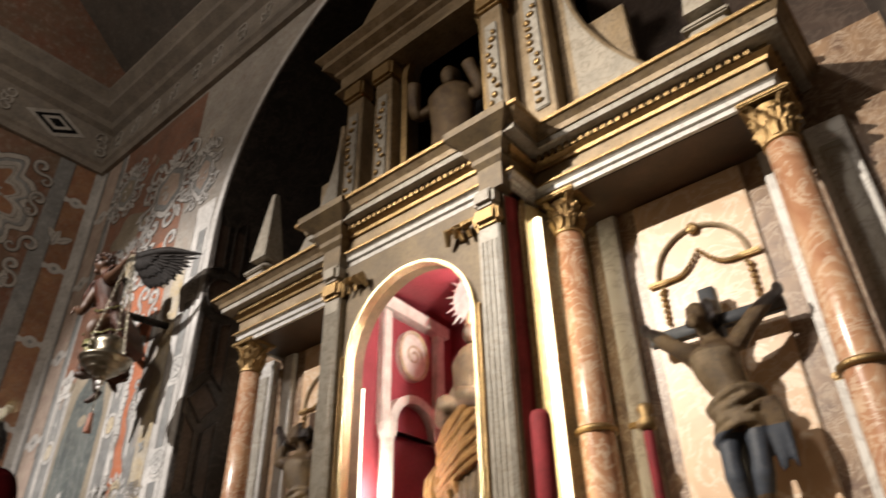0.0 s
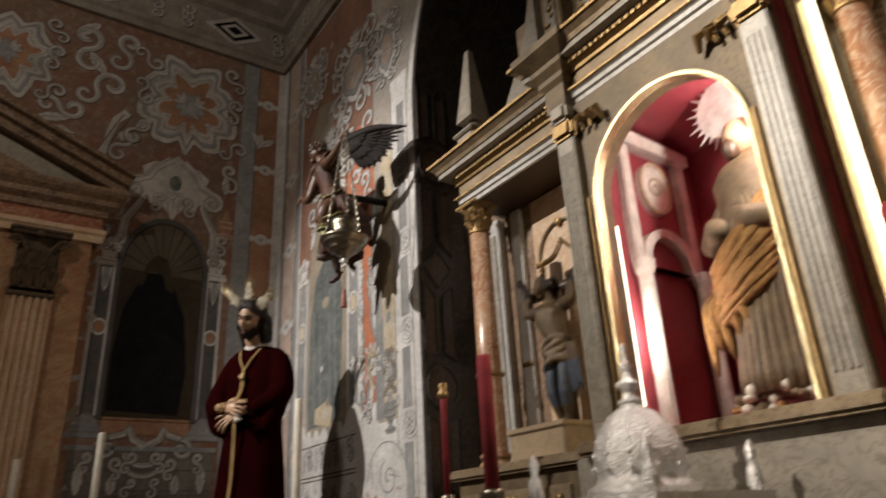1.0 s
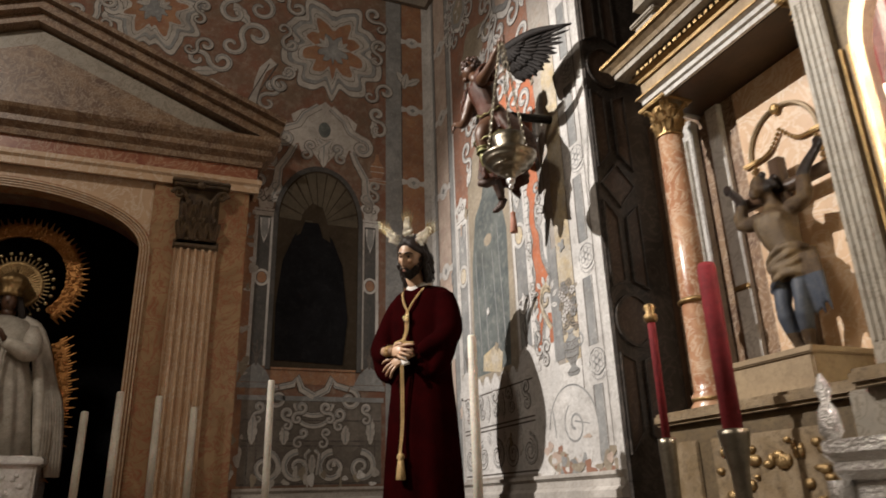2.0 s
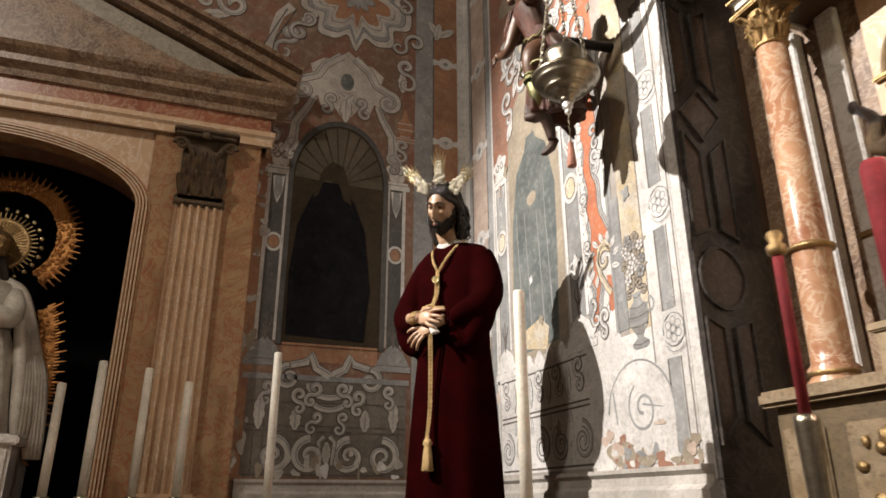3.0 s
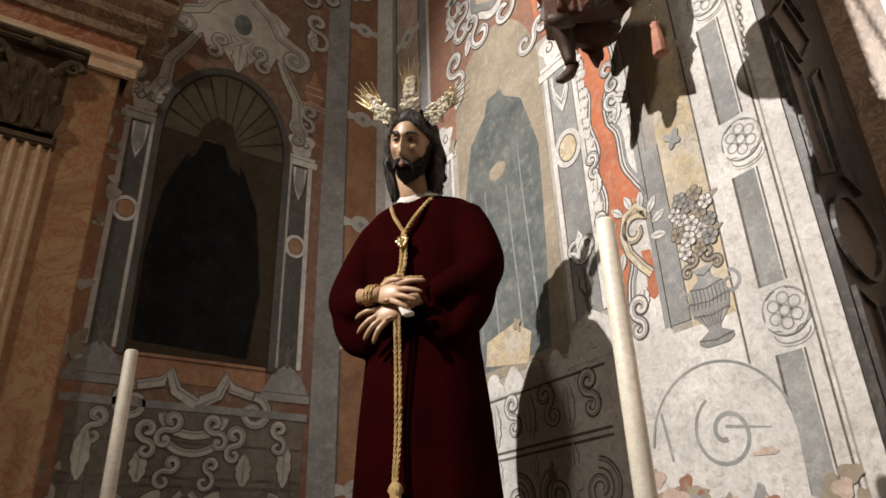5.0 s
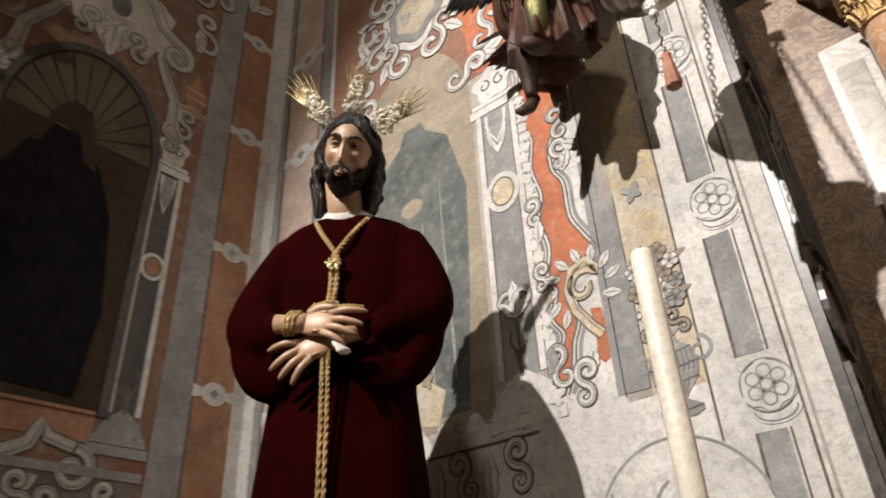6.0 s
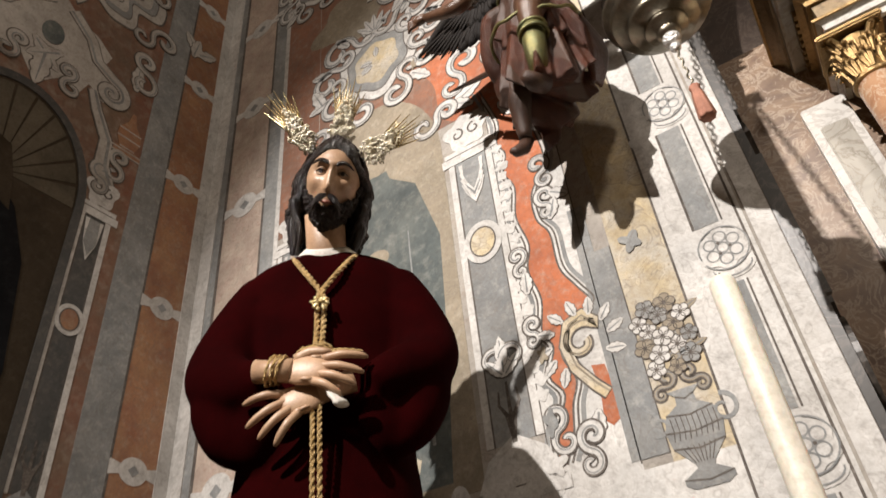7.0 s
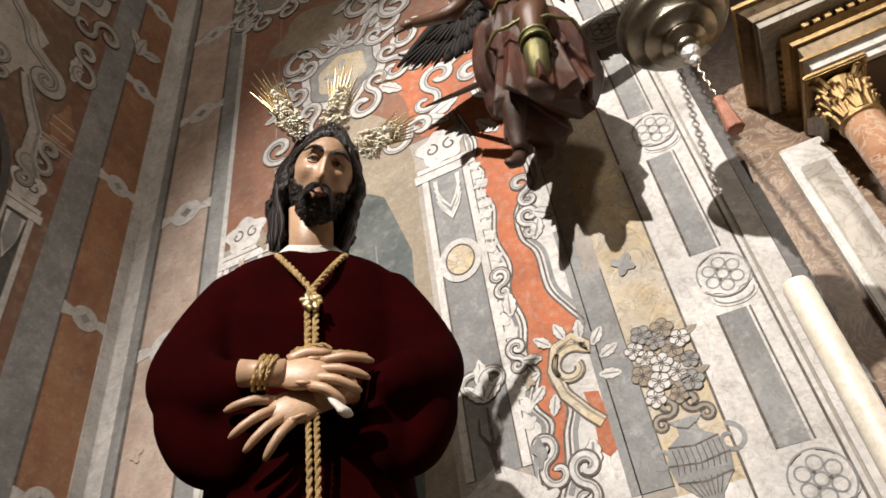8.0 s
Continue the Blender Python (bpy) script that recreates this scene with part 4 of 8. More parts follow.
    for j in range(1, R):
        a = math.pi * j / R
        row = []
        for k in range(72):
            t = 2 * math.pi * k / 72
            t -= 0.28 * math.sin(2 * (t + math.pi / 2)) * -1 if math.sin(t) < 0 else 0
            z = (0.126 if a < math.pi / 2 else 0.148) * math.cos(a)
            x, y = 0.08 * math.sin(a) ** 0.85 * math.cos(t), 0.104 * math.sin(a) ** 0.85 * math.sin(t)
            jaw = max(0.0, -z / 0.148)
            x *= 1 - 0.34 * jaw ** 1.4
            front = max(0.0, -y / 0.104)
            if front > 0.15:
                def g(u, v, w, h):
                    return math.exp(-((x - u) / w) ** 2 - ((z - v) / h) ** 2)

                def both(u, v, w, h):
                    return g(u, v, w, h) + g(-u, v, w, h)
                y -= 0.03 * g(0, -0.042, 0.011, 0.013) + 0.02 * g(0, -0.022, 0.009, 0.022) + 0.013 * g(0, 0.006, 0.009, 0.022)   # nose
                y -= 0.011 * both(0.012, -0.047, 0.0065, 0.007)                                   # nostrils' wings
                y -= 0.009 * both(0.03, 0.034, 0.026, 0.008) + 0.004 * g(0, 0.05, 0.05, 0.03)     # brows and forehead
                y += 0.021 * both(0.031, 0.012, 0.018, 0.012) + 0.007 * both(0.016, 0.004, 0.007, 0.02)   # eye hollows
                y -= 0.011 * both(0.05, -0.022, 0.018, 0.016) - 0.01 * both(0.04, -0.065, 0.018, 0.025)   # cheekbones, hollow cheeks
                y -= 0.012 * g(0, -0.079, 0.021, 0.006) + 0.009 * g(0, -0.07, 0.022, 0.005) - 0.009 * g(0, -0.0745, 0.022, 0.0025)   # lips
                y -= 0.012 * g(0, -0.115, 0.03, 0.02)                                            # chin
            row.append(bm.verts.new(at(x, y, z)))
        rows.append(row)
    skin(bm, rows, FLESH)
    for s in (-1, 1):
        # eyeball, lids, iris and brow
        blob(bm, at(s * 0.031, -0.079, 0.0115), (0.0145, 0.0135, 0.012), None, 16, 10, 5)
        blob(bm, at(s * 0.0315, -0.0915, 0.0095), (0.006, 0.003, 0.006), tilt, 12, 8, LOCK)
        tube(bm, curve([at(s * 0.0165, -0.0845, 0.0105), at(s * 0.024, -0.092, 0.0175), at(s * 0.034, -0.092, 0.019), at(s * 0.0465, -0.082, 0.0115)], 4), [0.002] + [0.0036] * 11 + [0.002], 8, FLESH)
        tube(bm, curve([at(s * 0.0165, -0.086, 0.0095), at(s * 0.025, -0.0935, 0.0145), at(s * 0.034, -0.0935, 0.0152), at(s * 0.047, -0.083, 0.0095)], 4), 0.0015, 6, LOCK)
        tube(bm, curve([at(s * 0.018, -0.0845, 0.0085), at(s * 0.027, -0.0905, 0.0025), at(s * 0.037, -0.0885, 0.0022), at(s * 0.046, -0.0815, 0.0085)], 4), 0.0026, 7, FLESH)
        tube(bm, curve([at(s * 0.011, -0.1035, 0.03), at(s * 0.024, -0.105, 0.0375), at(s * 0.042, -0.1, 0.038), at(s * 0.062, -0.083, 0.027)], 4), [0.004, 0.0056, 0.0064, 0.0066, 0.0066, 0.0062, 0.0058, 0.0052, 0.0046, 0.004, 0.0032, 0.0024, 0.0012], 7, LOCK)
    tube(bm, curve([at(-0.019, -0.1, -0.0785), at(0, -0.1125, -0.0815), at(0.019, -0.1, -0.0785)], 4), [0.002, 0.0035, 0.005, 0.0058, 0.006, 0.0058, 0.005, 0.0035, 0.002], 8, 4)
    # beard in short curls over the jaw, thicker under the chin
    for k in range(300):
        a = rnd.uniform(-1.5, 1.5)
        top = -0.098 + 0.062 * min(1.0, abs(a) / 1.15) ** 1.6
        lo = rnd.uniform(-0.152, top)
        if abs(a) > 1.25:
            lo = rnd.uniform(-0.13, 0.0)
        jaw = max(0.0, -lo / 0.148)
        rad = math.sqrt(max(0.04, 1 - min(0.98, jaw) ** 2)) ** 0.85
        x = 0.082 * rad * math.sin(a) * (1 - 0.34 * jaw ** 1.4)
        y = -0.108 * rad * math.cos(a) - 0.009 * math.exp(-(a / 0.5) ** 2)
        p = at(x, y, lo)
        tw, rr = rnd.uniform(0, 6.28), rnd.uniform(0.005, 0.0105)
        out = (tilt @ Vector((x * 1.3, y, -0.02))).normalized()
        side = out.cross(Vector((0, 0, 1))).normalized()
        up = side.cross(out)
        pts = [p + out * (0.002 + 0.0035 * math.sin(0.7 * q)) + (side * math.cos(tw + 1.05 * q) + up * math.sin(tw + 1.05 * q)) * rr * (1 - 0.09 * q) for q in range(7)]
        tube(bm, pts, [0.003, 0.0044, 0.005, 0.005, 0.0046, 0.0038, 0.0016], 6, LOCK)
    for s in (-1, 1):
        for d in range(4):
            e = 0.0045 * d
            tube(bm, curve([at(s * 0.003, -0.118 + e * 0.3, -0.0605 - e * 0.4), at(s * 0.02, -0.111, -0.064 - e), at(s * 0.034, -0.097, -0.079 - e), at(s * 0.041, -0.088, -0.104 - e)], 3), [0.0026, 0.0036, 0.0044, 0.0052, 0.0056, 0.0056, 0.0052, 0.0045, 0.0035, 0.002], 6, LOCK)
    # hair: scalp cap, then long wavy locks from the parting past the ears to the shoulders
    rows = []
    for j in range(1, 16):
        a = math.pi * 0.62 * j / 16
        rows.append([bm.verts.new(at(0.088 * math.sin(a) * math.cos(t), 0.02 + 0.104 * math.sin(a) * math.sin(t) * (0.62 if math.sin(t) < 0 else 1.0), 0.006 + 0.13 * math.cos(a))) for t in [2 * math.pi * k / 40 for k in range(40)]])
    skin(bm, rows, LOCK)
    for k in range(84):
        a = -0.42 + (math.pi + 0.84) * (k + rnd.uniform(-0.4, 0.4)) / 83
        x, y = math.cos(a), math.sin(a)
        ph, dep = rnd.uniform(0, 6), rnd.uniform(-0.006, 0.011)
        end = -0.17 - rnd.uniform(0, 0.045)
        pts = []
        for q in range(1, 5):
            th = math.pi * 0.5 * q / 4.6
            pts.append(at((0.092 + dep) * math.sin(th) * x, 0.018 + (0.104 + dep) * math.sin(th) * y * (0.7 if y < 0 else 1), 0.006 + (0.132 + dep) * math.cos(th)))
        for j in range(1, 7):
            f = j / 6
            w = 0.096 + dep + 0.014 * math.sin(math.pi * f) + 0.013 * math.sin(ph + j * 2.1)
            pts.append(at((w - 0.004 - 0.012 * f) * x + 0.01 * math.sin(ph * 2 + j * 2.5), 0.034 + (w + 0.006) * y * (0.4 if y < 0 else 1) + 0.02 * f + 0.006 * math.sin(ph + j * 1.7), end * f))
        n = len(pts) * 3 - 2
        tube(bm, curve(pts, 3), [0.005 + 0.004 * math.sin(math.pi * j / (n - 1)) + 0.002 * math.sin(j * 1.3 + ph) - 0.004 * (j == n - 1) for j in range(n)], 6, LOCK)
    for s in (-1, 1):
        for i in range(22):
            f = i / 21
            x, z = 0.004 + 0.072 * f, 0.092 - 0.05 * f ** 1.5
            y = -0.104 * math.sqrt(max(0.04, 1 - (x / 0.082) ** 2 - (z / 0.128) ** 2)) - 0.003
            w = rnd.uniform(-0.01, 0.01)
            pts = [at(s * 0.002, -0.02 + 0.06 * f, 0.134 + 0.6 * w), at(s * (x * 0.55), y * 0.78 + w, 0.124 - 0.014 * f), at(s * x, y, z + 0.4 * w), at(s * (0.085 + 0.008 * f), -0.016 + 0.02 * f, 0.03 + w),
                   at(s * (0.1 + 1.6 * w), 0.004 + 0.03 * f, -0.02 + w), at(s * (0.094 - 1.6 * w), 0.0 + 0.03 * f + w, -0.065), at(s * (0.096 + 1.6 * w), 0.004 + 0.035 * f, -0.12 + w), at(s * (0.08 + w), 0.012 + 0.04 * f, -0.175 - rnd.uniform(0, 0.045))]
            tube(bm, curve(pts, 4), [0.0055 + 0.0055 * math.sin(math.pi * (j + 2) / 32) + 0.0028 * math.sin(j * 1.5 + i * 2.3) for j in range(29)], 7, LOCK)
    lips = worn("painted_lips", (0.28, 0.1, 0.07), (0.22, 0.08, 0.06), (0.15, 0.06, 0.05), 0.4, 0, 20, 0.05)
    white = worn("painted_eye_white", (0.5, 0.42, 0.34), (0.45, 0.37, 0.3), (0.35, 0.24, 0.18), 0.25, 0, 20, 0.02)
    ob = solo("robed_statue", bm, [VELVET, SKIN, HAIR, LINEN, lips, white], "bearded statue in dark crimson velvet robe, wrists bound, on plinth", "statue", smooth=True)
    ob.matrix_world = pose(SX, SY, SZ, 0, 0, STURN)
    # three gilded rays set in the hair
    full = tilt.to_4x4()
    for ang, dx, dz in ((-44, -0.075, 0.098), (0, 0.0, 0.128), (44, 0.075, 0.098)):
        m = Matrix.Translation(at(dx, -0.02, dz - 0.012)) @ full @ Matrix.Rotation(radians(ang), 4, "Y")
        rnd2 = random.Random(ang + 50)
        ray = thing("halo_ray", (SX, SY, SZ), "pierced gilt metal ray standing on the statue's head", "halo", "three rays", turn=STURN)
        for k in range(11):
            a = radians(-15 + 3.0 * k)
            l = 0.245 - 0.05 * abs(k - 5) / 5 - (0.035 if k % 2 else 0)
            bm = B()
            tube(bm, [m @ Vector((0.25 * l * math.sin(a), 0, 0.05)), m @ Vector((0.7 * l * math.sin(a), 0, 0.05 + 0.6 * (l - 0.05) * math.cos(a))), m @ Vector((l * math.sin(a), 0, l * math.cos(a)))], [0.004, 0.0036, 0.001], 5)
            part("spike", bm, PALEGOLD, ray)
        bm = B()
        # openwork of petals and beads at the foot, thinning upwards
        for k in range(200):
            a, q = rnd2.uniform(0, 6.28), rnd2.uniform(0, 1) ** 0.5
            up = rnd2.uniform(0, 1)
            c = Vector((0.044 * q * math.cos(a) * (1 - 0.45 * up), rnd2.uniform(-0.014, 0.004), 0.045 + 0.045 * q * math.sin(a) + 0.075 * up * up))
            s = rnd2.uniform(0.0035, 0.0075)
            tube(bm, [m @ (c + Vector((s * math.cos(t), 0.002 * math.sin(2 * t), s * math.sin(t)))) for t in [1.05 * j for j in range(6)]], [0.0016, 0.0026, 0.003, 0.003, 0.0026, 0.0016], 5)
        part("rosette", bm, FILIGREE, ray, "pale filigree rosette at its foot", True)


def twist(bm, line, r, turns=60.0):
    """A laid cord: two strands wound round a line."""
    pts = [Vector(p) for p in line]
    for ph in (0, math.pi):
        out = []
        for i, p in enumerate(pts):
            d = (pts[min(i + 1, len(pts) - 1)] - pts[max(i - 1, 0)]).normalized()
            u = d.orthogonal().normalized()
            w = d.cross(u)
            a = ph + i * 1.1
            out.append(p + (u * math.cos(a) + w * math.sin(a)) * r * 0.55)
        tube(bm, out, r * 0.62, 6)


def build_cord():
    cord = thing("gold_cord", (SX, SY, SZ), "twisted gold cord tied round the neck and wrists of the statue", "cord", turn=STURN)
    bm = B()
    for s in (-1, 1):
        twist(bm, curve([(s * 0.1, -0.025, 1.482), (s * 0.085, -0.09, 1.44), (s * 0.045, -0.135, 1.36), (0.0, -0.152, 1.285)], 14), 0.008)
    part("neck_loop", bm, ROPE, cord)
    bm = B()
    for s in (-1, 1):
        twist(bm, curve([(s * 0.003, -0.156, 1.285), (s * 0.009, -0.158, 1.23), (s * 0.008, -0.168, 1.14), (s * 0.007, -0.215, 1.05)], 14), 0.0075)
    part("chest_cord", bm, ROPE, cord)
    bm = B()
    rnd = random.Random(2)
    for k in range(4):
        for j in range(7):
            a = 0.785 + 1.571 * k + 0.3 * math.cos(j)
            blob(bm, (0.017 * math.cos(a) + rnd.uniform(-0.008, 0.008), -0.172 + rnd.uniform(-0.008, 0.004), 1.235 + 0.016 * math.sin(a) + rnd.uniform(-0.008, 0.008)), (0.0065, 0.006, 0.0065), None, 8, 6)
    part("brooch", bm, PALEGOLD, cord, "pale gold flower clasp", True)
    bm = B()
    for dz, rr in ((0.0, 0.036), (0.012, 0.035), (-0.012, 0.037)):
        twist(bm, [(-0.092 + 0.012 * math.cos(t * 0.2618) + dz, -0.238 + rr * math.sin(t * 0.2618), 1.012 + rr * 0.92 * math.cos(t * 0.2618)) for t in range(25)], 0.004)
    part("wrist_loops", bm, ROPE, cord)
    bm = B()
    for k in range(5):
        a = 1.2 * k
        twist(bm, [(0.002 + (0.03 + 0.004 * k) * math.cos(t * 0.2618 + a), -0.24 + 0.012 * math.sin(t * 0.5 + k), 1.052 + 0.012 * math.sin(t * 0.2618 + a) + 0.006 * math.sin(k)) for t in range(25)], 0.0045)
    for k in range(3):
        twist(bm, curve([(0.01, -0.245, 1.048), (0.06, -0.252, 1.05 - 0.004 * k), (0.115, -0.245, 1.044 - 0.008 * k)], 10), 0.003)
    part("knot", bm, ROPE, cord, "loose gold knot over the wrists")
    bm = B()
    for s in (-1, 1):
        twist(bm, curve([(0.0 + 0.008 * s, -0.22, 0.97), (0.002 + 0.008 * s, -0.222, 0.86), (0.004 + 0.008 * s, -0.222, 0.7), (0.006 + 0.007 * s, -0.23, 0.5), (0.008 + 0.005 * s, -0.258, 0.34)], 24), 0.006)
    part("hanging_cord", bm, ROPE, cord)
    bm = B()
    lathe(bm, [(0.008, 0.36), (0.02, 0.345), (0.024, 0.33), (0.016, 0.315), (0.02, 0.305), (0.03, 0.2), (0.026, 0.195)], (0.008, -0.25, 0), 18, 0, 0.08, 9)
    part("tassel", bm, ROPE, cord, "", True)


build_statue()
build_cord()


def build_plinths():
    bm = B()
    box(bm, SX - 0.45, SX + 0.45, SY - 0.42, SY + 0.42, 0.95, 1.56, 0.02)
    solo("plinth", bm, DARKWOOD, "dark wooden plinth under the robed statue", "plinth")
    bm = B()
    box(bm, WX + 0.02, -4.35, 0.62, 2.46, 0.0, 0.95, 0.02)
    solo("side_altar", bm, WOOD, "plain wooden side altar in the corner", "altar")
    bm = B()
    box(bm, -3.95, -0.3, 1.5, 2.3, 0.0, 0.86, 0.02)
    solo("high_altar_table", bm, WHITEM, "white marble altar table before the retable", "altar")


build_plinths()


def build_candles():
    first = None
    for x, y, top, foot in ((-6.71, -0.31, 2.27, 1.3), (-6.64, -0.10, 2.40, 1.3), (-6.74, 0.15, 2.39, 1.3), (-6.69, 0.39, 2.31, 1.3), (-6.45, 0.89, 2.48, 0.95), (-4.71, 1.70, 2.47, 0.95)):
        c = thing("candlestick", (x, y, foot), "tall plain white altar candle in a small dark holder", "candle", "altar candles")
        bm = B()
        z = 1.64 - foot if foot > 1 else 1.5 - foot
        lathe(bm, [(0.075, 0), (0.075, 0.02), (0.03, 0.05), (0.018, 0.1), (0.03, z * 0.5), (0.016, z * 0.6), (0.02, z - 0.05), (0.04, z - 0.02), (0.04, z), (0.02, z)], (0, 0, 0), 16)
        part("holder", bm, BRASS, c, "", True)
        bm = B()
        h = top - foot
        lathe(bm, [(0.025, z - 0.01), (0.0255, z + 0.3), (0.0245, h - 0.012), (0.021, h - 0.002), (0.012, h)], (0, 0, 0), 18)
        part("candle", bm, WAX, c, "", True)
        bm = B()
        tube(bm, [(0, 0, h - 0.005), (0.002, 0, h + 0.012)], 0.002, 6)
        part("wick", bm, IRON, c)


build_candles()


# ---- painted decoration of the two walls ----
def spot(plane, u, d, v):
    return (u, NY - d, v) if plane == "N" else (WX + d, u, v)


def slab(bm, plane, outline, d, mat=0):
    """A thin painted field on a wall, d metres proud."""
    lo = [bm.verts.new(spot(plane, u, -0.003, v)) for u, v in outline]
    hi = [bm.verts.new(spot(plane, u, d * 0.45, v)) for u, v in outline]
    n = len(lo)
    fs = [bm.faces.new(hi)] + [bm.faces.new((lo[i], lo[(i + 1) % n], hi[(i + 1) % n], hi[i])) for i in range(n)]
    for f in fs:
        f.material_index = mat
    return bm


def stroke(bm, plane, pts, width, d, mat=0):
    """A brush stroke along points; width is a number or a pair, from start to end."""
    P = [Vector(p) for p in pts]
    n = len(P)
    w0, w1 = width if isinstance(width, tuple) else (width, width)
    rows = []
    for i, p in enumerate(P):
        t = (P[min(i + 1, n - 1)] - P[max(i - 1, 0)]).normalized()
        s = Vector((-t.y, t.x)) * (w0 + (w1 - w0) * i / (n - 1)) / 2
        a, b = p + s, p - s
        rows.append([bm.verts.new(spot(plane, *q)) for q in ((a.x, -0.002, a.y), (a.x, d * 0.45, a.y), (b.x, d * 0.45, b.y), (b.x, -0.002, b.y))])
    for p, q in zip(rows, rows[1:]):
        for k in range(3):
            bm.faces.new((p[k], p[k + 1], q[k + 1], q[k])).material_index = mat
    return bm


def spiral(cx, cz, r0, r1, a0, a1, n=26):
    return [(cx + (r0 + (r1 - r0) * k / n) * math.cos(a0 + (a1 - a0) * k / n), cz + (r0 + (r1 - r0) * k / n) * math.sin(a0 + (a1 - a0) * k / n)) for k in range(n + 1)]


def oval(cx, cz, a, b, n=24):
    return [(cx + a * math.cos(2 * math.pi * k / n), cz + b * math.sin(2 * math.pi * k / n)) for k in range(n)]


def lobed(cx, cz, a, b, lobes, depth, phase=0.0, n=72, seed=0):
    r = random.Random(seed)
    w = [(r.uniform(0.4, 1), r.uniform(0, 6.28), k) for k in (2, 3, 5)]
    out = []
    for k in range(n):
        t = 2 * math.pi * k / n
        m = 1 + depth * math.cos(lobes * t + phase) + depth * 0.35 * sum(q * math.cos(j * (abs(t - math.pi)) + p) for q, p, j in w)
        out.append((cx + a * m * math.sin(t), cz + b * m * math.cos(t)))
    return out


def rect(u0, u1, v0, v1):
    return [(u0, v0), (u1, v0), (u1, v1), (u0, v1)]


WALLS = {"N": bpy.data.objects["wall_north"], "W": bpy.data.objects["wall_west"]}


def field(plane, name, mat, outline, d=0.003, label=""):
    bm = B()
    slab(bm, plane, outline, d)
    return part(name, bm, mat, WALLS[plane], label)


def rosette(plane, u, v, r):
    """A painted flower boss with a scroll below it."""
    bm = B()
    slab(bm, plane, lobed(u, v, r, r, 6, 0.1, 0.0, 60), 0.012)
    slab(bm, plane, [(u + 0.08 * r + 0.95 * r * math.cos(t), v - 0.95 * r + 0.6 * r * math.sin(t)) for t in [math.pi * (1 + k / 12) for k in range(13)]] +
         [(u + 0.08 * r + 0.62 * r * math.cos(t), v - 0.95 * r + 0.32 * r * math.sin(t)) for t in [math.pi * (2 - k / 12) for k in range(13)]], 0.01)
    ob = part("painted_rosette", bm, WHITE, WALLS[plane])
    bm = B()
    stroke(bm, plane, spiral(u, v, 1.06 * r, 1.02 * r, -2.6, 3.4, 40), r * 0.07, 0.0128)
    for k in range(6):
        t = 0.5 + k * math.pi / 3
        q = oval(u + 0.56 * r * math.cos(t), v + 0.56 * r * math.sin(t), 0.26 * r, 0.26 * r, 14)
        stroke(bm, plane, q + q[:1], r * 0.07, 0.0136)
    q = oval(u, v, 0.24 * r, 0.24 * r, 14)
    stroke(bm, plane, q + q[:1], r * 0.08, 0.0138)
    stroke(bm, plane, [(u + 0.08 * r + 0.8 * r * math.cos(t), v - 0.95 * r + 0.47 * r * math.sin(t)) for t in [math.pi * (1 + k / 12) for k in range(13)]], r * 0.06, 0.0132)
    part("outline", bm, GREY, ob)
    bm = B()
    for k in range(3):
        t = 2.0 + k * 2.1
        slab(bm, plane, oval(u + 0.3 * r * math.cos(t), v + 0.3 * r * math.sin(t), 0.07 * r, 0.08 * r, 8), 0.0145)
    part("dots", bm, LINE, ob)


